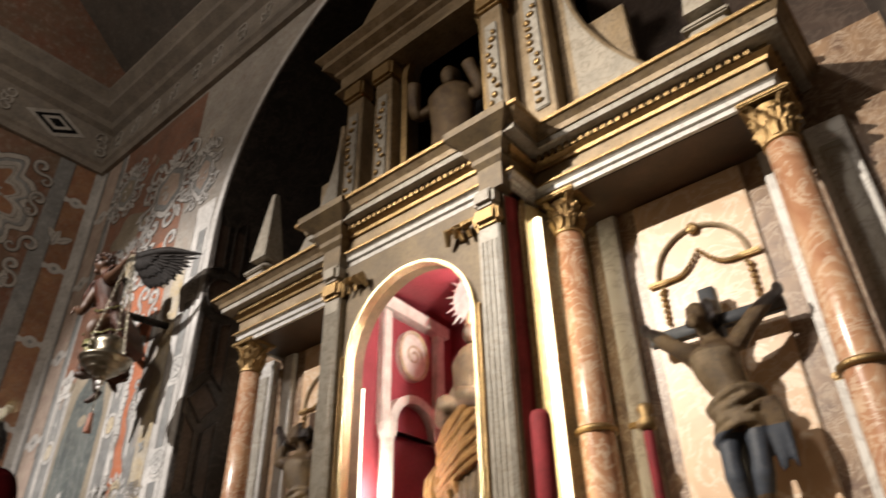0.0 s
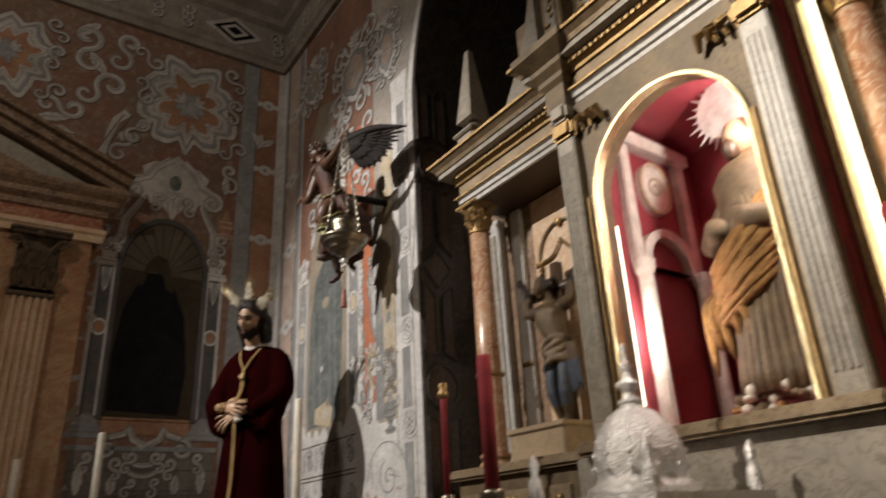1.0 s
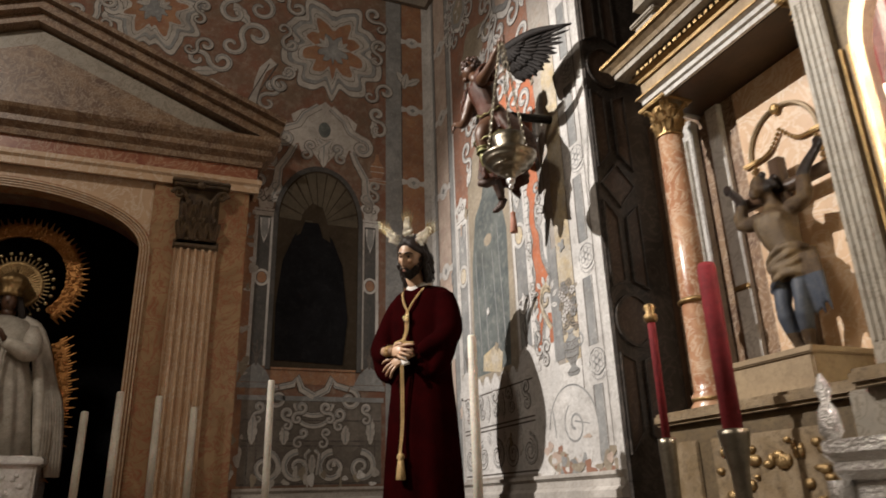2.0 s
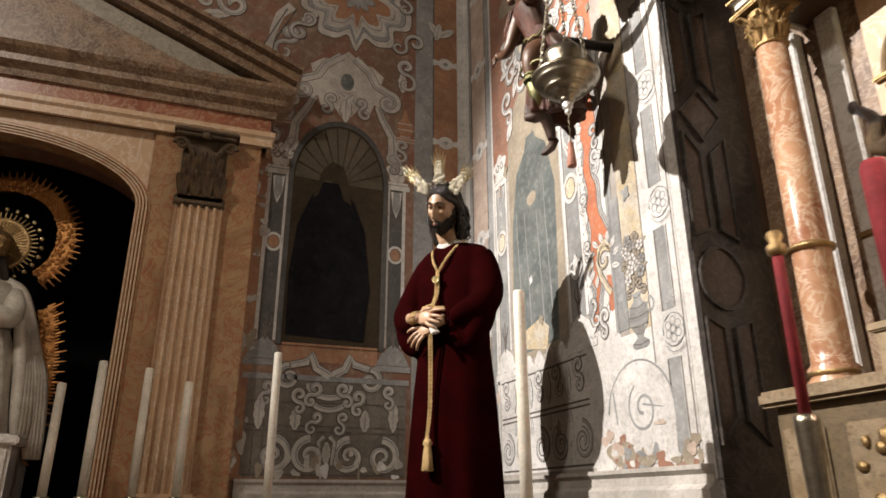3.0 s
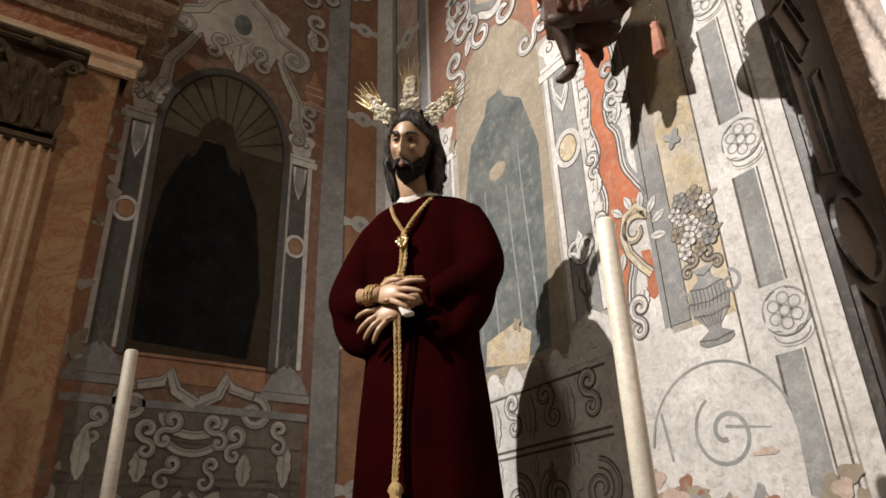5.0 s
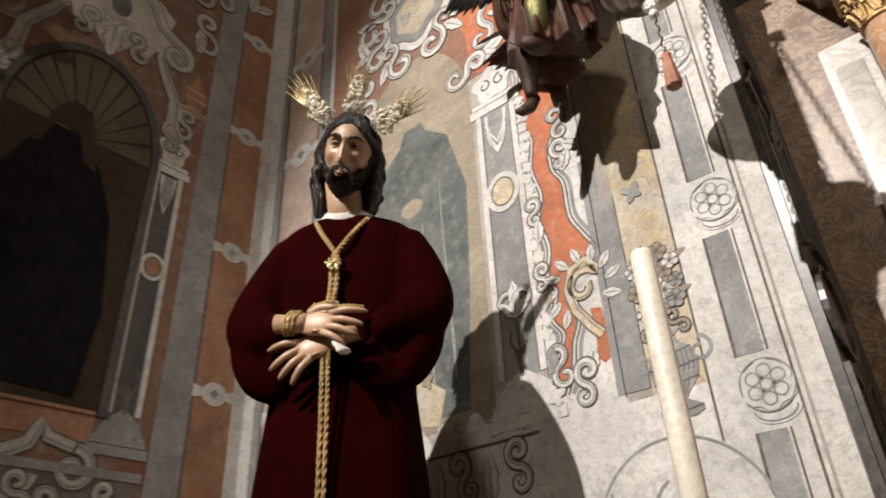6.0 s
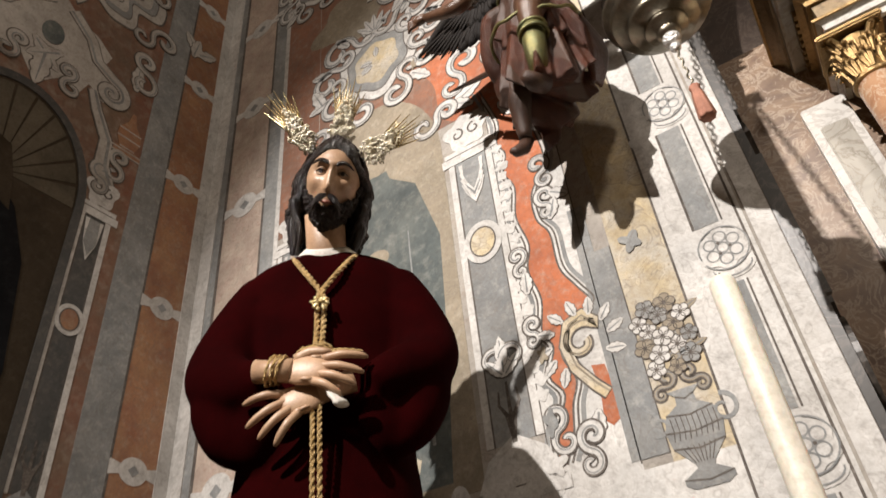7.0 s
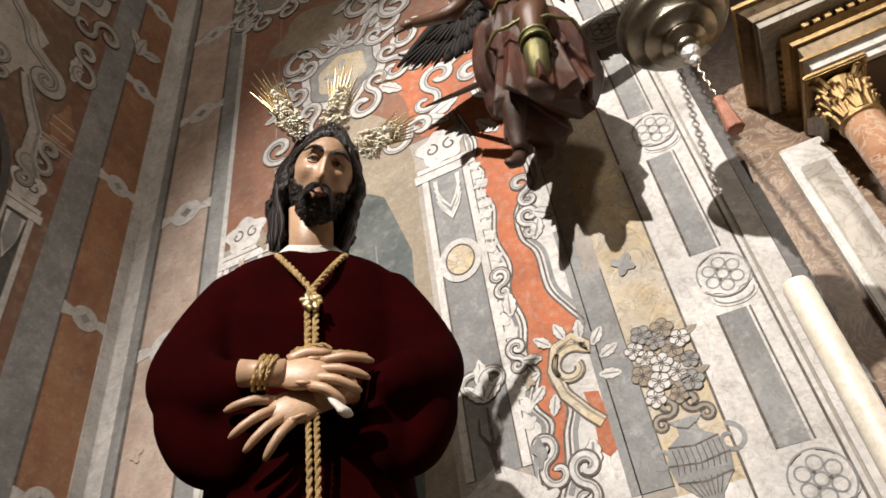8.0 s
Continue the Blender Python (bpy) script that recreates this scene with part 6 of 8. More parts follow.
    for a in (-4.9, -4.66):
        field(P, "painted_line", LINE, rect(a, a + 0.008, 1.75, 5.1), 0.0065)
    zs = (1.7, 2.37, 3.02, 3.7, 4.38, 5.05)
    for z0, z1 in zip(zs, zs[1:]):
        q = rect(-4.795, -4.715, z0 + 0.1, z1 - 0.13)
        field(P, "painted_panel", GREY, q, 0.0075)
        bm = B()
        stroke(bm, P, [(-4.8, z0 + 0.1), (-4.8, z1 - 0.13)], 0.009, 0.009)
        stroke(bm, P, [(-4.705, z0 + 0.1), (-4.705, z1 - 0.13)], 0.006, 0.009)
        part("painted_line", bm, LINE, WALLS[P])
    for z in zs[1:5]:
        rosette(P, -4.735, z, 0.075)
    # volute shield at the foot
    field(P, "painted_ground", WHITE, rect(-5.5, -4.9, 1.75, 2.42), 0.0035)
    bm = B()
    slab(bm, P, [(-5.36, 1.78), (-4.8, 1.78), (-4.79, 2.0)] + [(-5.06 + 0.27 * math.cos(t), 2.0 + 0.3 * math.sin(t)) for t in [math.pi * k / 16 for k in range(17)]] + [(-5.36, 2.0)], 0.01)
    ob = part("painted_volute", bm, WHITE, WALLS[P], "worn white painted volute")
    bm = B()
    stroke(bm, P, spiral(-5.03, 2.04, 0.13, 0.02, 2.0, 11.0, 40), (0.012, 0.018), 0.0115)
    stroke(bm, P, spiral(-5.06, 2.0, 0.28, 0.28, 0.2, 3.0, 30), 0.01, 0.0112)
    stroke(bm, P, [(-5.28, 2.15), (-5.26, 1.98)], 0.012, 0.0115)
    stroke(bm, P, [(-5.03, 2.06), (-4.87, 2.03)], (0.012, 0.005), 0.0116)
    part("outline", bm, GREY, ob)
    rnd = random.Random(12)
    for k in range(16):
        u, v = rnd.uniform(-5.3, -4.68), 1.76 + rnd.uniform(0, 0.2) ** 1.3
        m = (PINK, BUFF, GREY, FADED)[k % 4]
        field(P, "flaked_patch", m, lobed(u, v, rnd.uniform(0.03, 0.09), rnd.uniform(0.02, 0.06), 3, 0.16, rnd.uniform(0, 6), 30, k), 0.0105 + 0.0004 * k)
    for k in range(26):
        u, v = rnd.uniform(-7.1, -4.7), rnd.uniform(1.9, 6.5)
        field(P, "flaked_patch", (BUFF, WHITE, PINK, GREY)[k % 4], lobed(u, v, rnd.uniform(0.01, 0.035), rnd.uniform(0.015, 0.06), 4, 0.3, rnd.uniform(0, 6), 24, k), 0.0128 + 0.0003 * k)
    rnd = random.Random(44)
    for k in range(34):
        u, v = rnd.uniform(-5.4, -4.64), 1.77 + abs(rnd.gauss(0, 0.08))
        field(P, "flaked_patch", (WHITE, PINK, BUFF, WHITE, FADED)[k % 5], lobed(u, v, rnd.uniform(0.01, 0.045), rnd.uniform(0.01, 0.035), 3, 0.16, rnd.uniform(0, 6), 26, k), 0.0125 + 0.0001 * k)
    rocaille(P, -6.04, 4.98, 0.38, 0.4, 5, (WHITE, GREY, LINE, OCHRE))
    rocaille(P, -5.55, 5.75, 0.42, 0.45, 6, (WHITE, GREY, LINE, PINK))
    rocaille(P, -6.5, 6.2, 0.3, 0.35, 9, (WHITE, GREY, LINE, BUFF))
    rocaille(P, -4.95, 5.6, 0.22, 0.4, 10, (WHITE, GREY, LINE, PINK))


def build_west_painting():
    P = "W"
    field(P, "painted_strip", RUST, rect(0.72, 0.8, 1.75, 4.3), 0.002)
    field(P, "painted_band", GREY, rect(2.02, 2.19, 1.75, 6.84), 0.005)
    field(P, "painted_line", LINE, rect(2.188, 2.2, 1.75, 6.84), 0.006)
    field(P, "painted_strip", RUST, rect(2.2, 2.43, 1.75, 6.84), 0.003)
    field(P, "painted_fillet", WHITE, rect(2.43, 2.505, 1.75, 6.84), 0.012)
    for z in (2.1, 2.95, 3.8, 4.66, 5.5, 6.35):
        link(P, 2.315, z, 0.24)
    # niche picture: shell head, dark robed figure
    o = opening(0.99, 1.75, 2.72, 4.12, 0.52, 24)
    pic = field(P, "painted_niche", DARKBUFF, o, 0.004, "painted niche with a dark veiled figure")
    bm = B()
    n = 11
    for k in range(n):
        a, b = math.pi * k / n, math.pi * (k + 0.86) / n
        pts = [(1.37 + 0.06 * math.cos(a), 4.1 + 0.06 * math.sin(a))] + [(1.37 + 0.37 * math.cos(a + (b - a) * j / 4), 4.1 + (0.5 + 0.02) * math.sin(a + (b - a) * j / 4)) for j in range(5)] + [(1.37 + 0.06 * math.cos(b), 4.1 + 0.06 * math.sin(b))]
        slab(bm, P, pts, 0.01 + 0.002 * (k % 2))
    part("painted_shell", bm, SHELL, pic)
    robe = [(1.02, 2.8), (1.62, 2.78), (1.66, 3.2), (1.6, 3.7), (1.5, 3.95), (1.36, 4.1), (1.24, 4.1), (1.14, 3.95), (1.05, 3.7), (1.01, 3.3)]
    bm = B()
    slab(bm, P, robe, 0.014)
    part("painted_robe", bm, NEARBLACK, pic)
    bm = B()
    slab(bm, P, [(1.16, 3.95), (1.22, 4.2), (1.3, 4.3), (1.4, 4.26), (1.45, 4.1), (1.48, 3.92), (1.41, 3.96), (1.36, 4.12), (1.24, 4.12), (1.2, 3.98)], 0.016)
    part("painted_veil", bm, DARKBUFF, pic)
    field(P, "painted_sill", RUST, rect(1.0, 1.74, 2.6, 2.74), 0.006)
    bm = B()
    q = opening(0.95, 1.79, 2.72, 4.12, 0.57, 24)
    i = opening(0.99, 1.75, 2.72, 4.12, 0.52, 24)
    ring_prism(bm, q, i, "yz", WX - 0.002, WX + 0.01)
    part("painted_moulding", bm, DARKSLATE, WALLS[P])
    painted_pilaster(P, 0.79, 0.96, 2.75, 4.12, 3.53, DARKSLATE)
    painted_pilaster(P, 1.78, 1.95, 2.75, 4.12, 3.53, DARKSLATE)
    # dado of scrolls
    field(P, "painted_dado", DADO, rect(0.78, 1.98, 1.78, 2.5), 0.003)
    strokes = []
    for y in (1.0, 1.26, 1.55, 1.8):
        s = 1 if y in (1.26, 1.55) else -1
        strokes.append((spiral(y, 1.92, 0.125, 0.015, 1.57, 1.57 + s * 9.5, 40), 0.055, 0.018))
    for s in (-1, 1):
        strokes += [(spiral(1.38 + s * 0.31, 2.48, 0.09, 0.012, 1.57, 1.57 - s * 9, 34), 0.045, 0.014), ([(1.38 + s * 0.3, 2.57), (1.38 + s * 0.18, 2.6), (1.38 + s * 0.15, 2.66), (1.38 + s * 0.11, 2.56), (1.38, 2.5)], 0.045, 0.06),
                    (ess(1.38 + s * 0.12, 2.36, 0.05, 0.05, 1.57 + s * 0.3, s), 0.035, 0.018), (ess(1.38 + s * 0.22, 2.3, 0.055, 0.045, 1.57, -s), 0.035, 0.018), (ess(1.38 + s * 0.1, 2.16, 0.04, 0.05, 1.2, s), 0.03, 0.014),
                    ([(1.38 + s * 0.02, 2.06), (1.38 + s * 0.06, 2.02), (1.38 + s * 0.04, 1.86)], 0.03, 0.02), (ess(1.38 + s * 0.46, 2.36, 0.045, 0.05, 1.5, s), 0.035, 0.016)]
    strokes += [([(1.38 + 0.16 * math.cos(t), 2.44 + 0.1 * math.sin(t)) for t in [math.pi * (1 + k / 12) for k in range(13)]], 0.04, 0.04), ([(1.38 + 0.13 * math.cos(t), 2.33 + 0.08 * math.sin(t)) for t in [math.pi * (1 + k / 12) for k in range(13)]], 0.035, 0.035)]
    scrollwork(P, "painted_scrollwork", strokes, (GREYW, GREY, LINE), 0.0085, [(0.88, 2.34, -1.57, 0.24, 0.05), (1.88, 2.34, -1.57, 0.24, 0.05), (1.14, 2.1, 1.57, 0.16, 0.05), (1.66, 2.1, 1.57, 0.16, 0.05), (1.38, 2.02, -1.57, 0.16, 0.04)])
    bm = B()
    for y in (1.0, 1.26, 1.55, 1.8):
        s = 1 if y in (1.26, 1.55) else -1
        stroke(bm, P, spiral(y, 1.93, 0.145, 0.035, 1.57, 1.57 + s * 9.6, 36), 0.009, 0.0098)
    for z in (1.79, 2.09, 2.13, 2.3):
        stroke(bm, P, [(0.8, z), (1.97, z)], 0.012, 0.0078)
    for y in (0.85, 0.92, 1.85, 1.92):
        stroke(bm, P, [(y, 1.8), (y, 2.28)], 0.012, 0.0074)
    part("painted_line", bm, LINE, WALLS[P])
    field(P, "painted_cornice", GREY, rect(0.74, 2.0, 2.46, 2.5), 0.0125)
    # two wavy cartouches, the crest over the niche, and scrolls between
    m = (GREYW, GREY, LINE, RUST)
    contour_cartouche(P, 1.45, 6.05, 0.5, 0.58, 1.0, m)
    contour_cartouche(P, -0.28, 6.12, 0.44, 0.46, 2.2, m)
    contour_cartouche(P, -1.95, 6.12, 0.44, 0.46, 3.1, m)
    bm = B()
    top = [(1.39, 5.42), (1.5, 5.33), (1.62, 5.3), (1.72, 5.22), (1.68, 5.08), (1.82, 5.0), (1.84, 4.9), (1.74, 4.86), (1.64, 4.92), (1.6, 4.8), (1.5, 4.84), (1.39, 4.7)]
    slab(bm, P, top + [(2.78 - u, v) for u, v in top[-2:0:-1]], 0.006)
    crest = part("painted_crest", bm, GREYW, WALLS[P])
    bm = B()
    slab(bm, P, oval(1.39, 5.1, 0.06, 0.085), 0.0135)
    part("gem", bm, SLATE, crest)
    strokes = []
    for s in (-1, 1):
        strokes += [(spiral(1.39 + s * 0.38, 4.96, 0.02, 0.1, 1.57 - s * 7.5, 1.57, 30) + [(1.39 + s * 0.26, 5.12), (1.39 + s * 0.2, 5.24), (1.39 + s * 0.06, 5.36)], 0.045, 0.07),
                    ([(1.39 + s * 0.28, 4.9), (1.39 + s * 0.33, 4.78), (1.39 + s * 0.42, 4.62), (1.39 + s * 0.43, 4.45), (1.39 + s * 0.48, 4.34)], 0.05, 0.09),
                    (ess(1.39 + s * 0.44, 4.36, 0.06, 0.05, 1.57, s), 0.04, 0.02), (ess(1.39 + s * 0.15, 4.86, 0.05, 0.06, 1.57 + s * 0.4, -s), 0.04, 0.02)]
    scrollwork(P, "painted_scrollwork", strokes, m, 0.0085, [(1.39 + s * 0.08, 5.0, 1.57 + s * 2.3, 0.22, 0.05) for s in (-1, 1)] + [(1.39, 4.95, -1.57, 0.26, 0.06)])
    # horn, the fragment of masonry and the long scroll beside the pediment
    bm = B()
    stroke(bm, P, [(0.86, 5.78), (0.76, 5.66), (0.72, 5.5), (0.7, 5.35)], (0.09, 0.05), 0.008)
    stroke(bm, P, [(0.7, 5.36), (0.66, 5.2), (0.62, 5.06)], (0.05, 0.2), 0.009)
    stroke(bm, P, [(0.52, 5.06), (0.73, 5.04)], 0.04, 0.011)
    slab(bm, P, [(0.12, 5.12), (0.2, 5.42), (0.3, 5.46), (0.42, 5.4), (0.46, 5.2), (0.52, 4.95), (0.56, 4.85), (0.4, 4.86)], 0.006)
    part("painted_horn", bm, GREYW, WALLS[P])
    bm = B()
    for pts in ([(0.22, 5.4), (0.44, 5.38)], [(0.28, 5.36), (0.28, 5.2), (0.36, 5.2), (0.36, 5.36)], [(0.82, 5.74), (0.68, 5.4), (0.56, 5.08)], [(0.9, 5.76), (0.74, 5.4), (0.7, 5.08)]):
        stroke(bm, P, pts, 0.012, 0.0115)
    part("painted_line", bm, LINE, WALLS[P])
    scrollwork(P, "painted_scrollwork", [
        ([(-0.95, 5.78), (-0.7, 5.78), (-0.4, 5.6), (-0.1, 5.4), (0.15, 5.18), (0.4, 4.95), (0.58, 4.86)], 0.1, 0.14),
        (ess(0.55, 5.95, 0.16, 0.12, 0.6, 1), 0.07, 0.03), (ess(0.42, 6.4, 0.15, 0.14, 1.8, -1), 0.08, 0.03), (ess(0.75, 6.5, 0.12, 0.14, 1.2, 1), 0.07, 0.03), (ess(0.25, 5.66, 0.12, 0.1, 0.1, -1), 0.06, 0.03),
        (ess(-0.75, 5.98, 0.12, 0.16, 0.4, 1), 0.07, 0.03), (ess(-1.15, 6.1, 0.16, 0.14, 1.6, -1), 0.08, 0.03), (ess(-1.1, 6.55, 0.14, 0.14, 0.4, 1), 0.07, 0.03), (ess(-2.6, 6.2, 0.18, 0.16, 1.4, 1), 0.08, 0.03), (ess(-1.9, 5.55, 0.12, 0.12, 0.2, -1), 0.06, 0.03),
        (ess(0.84, 5.4, 0.09, 0.1, 1.4, -1), 0.05, 0.02), (ess(0.9, 4.75, 0.08, 0.07, 1.2, 1), 0.05, 0.02), (ess(1.93, 5.3, 0.08, 0.1, 1.6, 1), 0.05, 0.02), (ess(0.8, 4.42, 0.06, 0.07, 1.7, -1), 0.04, 0.02), (ess(1.9, 4.5, 0.06, 0.06, 1.4, 1), 0.04, 0.02)],
        m, 0.0075, [(0.6, 6.15, 2.2, 0.28, 0.07), (0.3, 6.55, 0.8, 0.26, 0.07), (0.1, 5.5, 0.2, 0.26, 0.06), (-0.85, 6.3, 1.2, 0.3, 0.07), (-1.3, 5.8, 2.6, 0.28, 0.07), (0.95, 5.6, 0.9, 0.22, 0.06), (0.9, 5.15, 4.2, 0.22, 0.05), (1.9, 5.1, 1.6, 0.22, 0.05), (0.75, 4.6, 1.3, 0.2, 0.05), (2.25, 5.8, 2.2, 0.18, 0.05), (2.25, 5.8, 0.6, 0.18, 0.05), (2.22, 5.75, 1.4, 0.2, 0.05)])
    rnd = random.Random(45)
    for k in range(60):
        u, v = (rnd.uniform(0.58, 0.8), rnd.uniform(1.8, 4.3)) if k % 3 else (rnd.uniform(0.8, 2.1), 1.78 + abs(rnd.gauss(0, 0.08)))
        field(P, "flaked_patch", (GREYW, GREYW, BUFF, WHITE)[k % 4], lobed(u, v, rnd.uniform(0.01, 0.04), rnd.uniform(0.012, 0.06), 3, 0.16, rnd.uniform(0, 6), 26, k), 0.0165 + 0.0002 * k)
    # urn finials beside the crest
    for y in (0.84, 1.93):
        bm = B()
        q = [(0.1, 4.6), (0.1, 4.63), (0.05, 4.65), (0.08, 4.72), (0.075, 4.78), (0.03, 4.84), (0.012, 4.92)]
        slab(bm, P, [(y + r * 0.9, z) for r, z in q] + [(y - r * 0.9, z) for r, z in q[::-1]], 0.012)
        urn = part("painted_urn", bm, RUST, WALLS[P])
        bm = B()
        for r, z in q[:5]:
            stroke(bm, P, [(y - r * 0.9, z), (y + r * 0.9, z)], 0.009, 0.0135)
        part("outline", bm, GREYW, urn)


DARKBUFF = worn("dark_buff_paint", (0.06, 0.045, 0.03), (0.045, 0.034, 0.022), (0.09, 0.07, 0.05), 0.85, scale=5, bump=0.25, Specular_IOR_Level=0.1)
SHELL = worn("shell_paint", (0.13, 0.11, 0.08), (0.1, 0.085, 0.062), (0.07, 0.055, 0.04), 0.85, scale=7, bump=0.25, Specular_IOR_Level=0.1)
DADO = worn("dado_paint", (0.2, 0.175, 0.15), (0.14, 0.12, 0.1), (0.26, 0.23, 0.2), 0.85, scale=6, bump=0.3)
GREYW = worn("grey_white_paint", (0.52, 0.49, 0.45), (0.42, 0.39, 0.35), (0.2, 0.17, 0.14), 0.85, scale=7, bump=0.3)
build_north_painting()
build_west_painting()

bm = B()
mould(bm, [(WX, 0.75), (WX, NY), (AX - AR - 0.01, NY)], [(-0.01, 1.62), (0.05, 1.62), (0.05, 1.66), (0.025, 1.68), (0.02, 1.72), (0.04, 1.74), (0.04, 1.76), (-0.01, 1.76)])
solo("dado_rail", bm, GREYW, "worn grey plaster dado rail", "moulding", "structure")


# painted frieze of the great cornice, and the dark lunettes above it
def build_frieze():
    host = bpy.data.objects["cornice"]
    for k in range(6):
        y = 1.85 - 1.38 * k
        if y < -5:
            continue
        bm = B()
        for s, d, m in ((1.0, 0.0, 0), (0.72, 0.005, 1), (0.5, 0.01, 0), (0.28, 0.015, 1)):
            prism(bm, [(y - 0.34 * s, 7.21), (y, 7.21 - 0.2 * s), (y + 0.34 * s, 7.21), (y, 7.21 + 0.2 * s)], "yz", WX + 0.025, WX + 0.036 + d, m)
        part("painted_diamond", bm, [GREYW, NEARBLACK], host)
        bm = B()
        for s in (-1, 1):
            for q in range(3):
                z = 7.21 + 0.1 * (q - 1)
                pts = spiral(y + 0.69 + s * 0.17, z, 0.08, 0.015, 1.5 + q, 1.5 + q + s * 7, 18)
                tube(bm, [(WX + 0.036, u, v) for u, v in pts], 0.012, 4)
        part("painted_scroll", bm, GREYW, host)
    rnd = random.Random(6)
    for k in range(7):
        x = -6.9 + 0.8 * k
        bm = B()
        for s in (-1, 1):
            for q in range(3):
                pts = spiral(x + s * 0.2, 7.21 + 0.1 * (q - 1), 0.09, 0.015, 1.5 + q, 1.5 + q + s * 7, 18)
                tube(bm, [(u, NY - 0.036, v) for u, v in pts], 0.012, 4)
        part("painted_scroll", bm, GREYW, host)
    bm = B()
    for c in (-0.9, -4.2):
        ring_prism(bm, opening(c - 1.25, c + 1.25, 7.84, 8.5, 1.0, 20), opening(c - 1.05, c + 1.05, 7.84, 8.5, 0.85, 20), "yz", WX + 0.001, WX + 0.12)
    part("lunette_rim", bm, CORNICE, host)
    bm = B()
    prism(bm, opening(-1.95, 0.15, 7.86, 8.5, 0.85, 20), "yz", WX + 0.002, WX + 0.02)
    part("lunette", bm, NEARBLACK, host)
    bm = B()
    for x in (WX + 0.02, -5.2, -3.0):
        box(bm, x, x + 0.3, NY - 0.12, NY, 7.86, 9.5, 0.01)
    part("pier", bm, CORNICE, host)


build_frieze()


# ---- carved figures and fittings ----
def figure(bm, at, h, robe, flesh, lean=0.0, turn=0.0, folds=7, width=0.17, hair=None, cut=0.0):
    """A plain standing robed figure of height h, front -y before its turn."""
    m = Matrix.Translation(at) @ Matrix.Rotation(turn, 4, "Z") @ Matrix.Rotation(lean, 4, "Y")
    rows, seg = [], 36
    prof = [(0, 1.0), (0.15, 0.95), (0.4, 0.85), (0.55, 0.8), (0.66, 0.86), (0.77, 0.92), (0.82, 0.72), (0.85, 0.38), (0.875, 0.26)]
    for z, w in prof:
        rows.append([bm.verts.new(m @ Vector((h * width * w * (1 + 0.09 * max(0, 0.75 - z) * math.sin(folds * t + 5 * z)) * math.cos(t), h * width * 0.75 * w * (1 + 0.12 * max(0, 0.75 - z) * math.sin(folds * t + 2 + 4 * z)) * math.sin(t), h * z))) for t in [2 * math.pi * k / seg for k in range(seg)]])
    skin(bm, rows, robe)
    blob(bm, m @ Vector((0, -0.02 * h, 0.93 * h)), (0.052 * h, 0.06 * h, 0.075 * h), None, 14, 10, flesh)
    blob(bm, m @ Vector((0, 0.005 * h, 0.945 * h)), (0.06 * h, 0.062 * h, 0.07 * h), None, 14, 10, hair if hair is not None else robe)
    return m


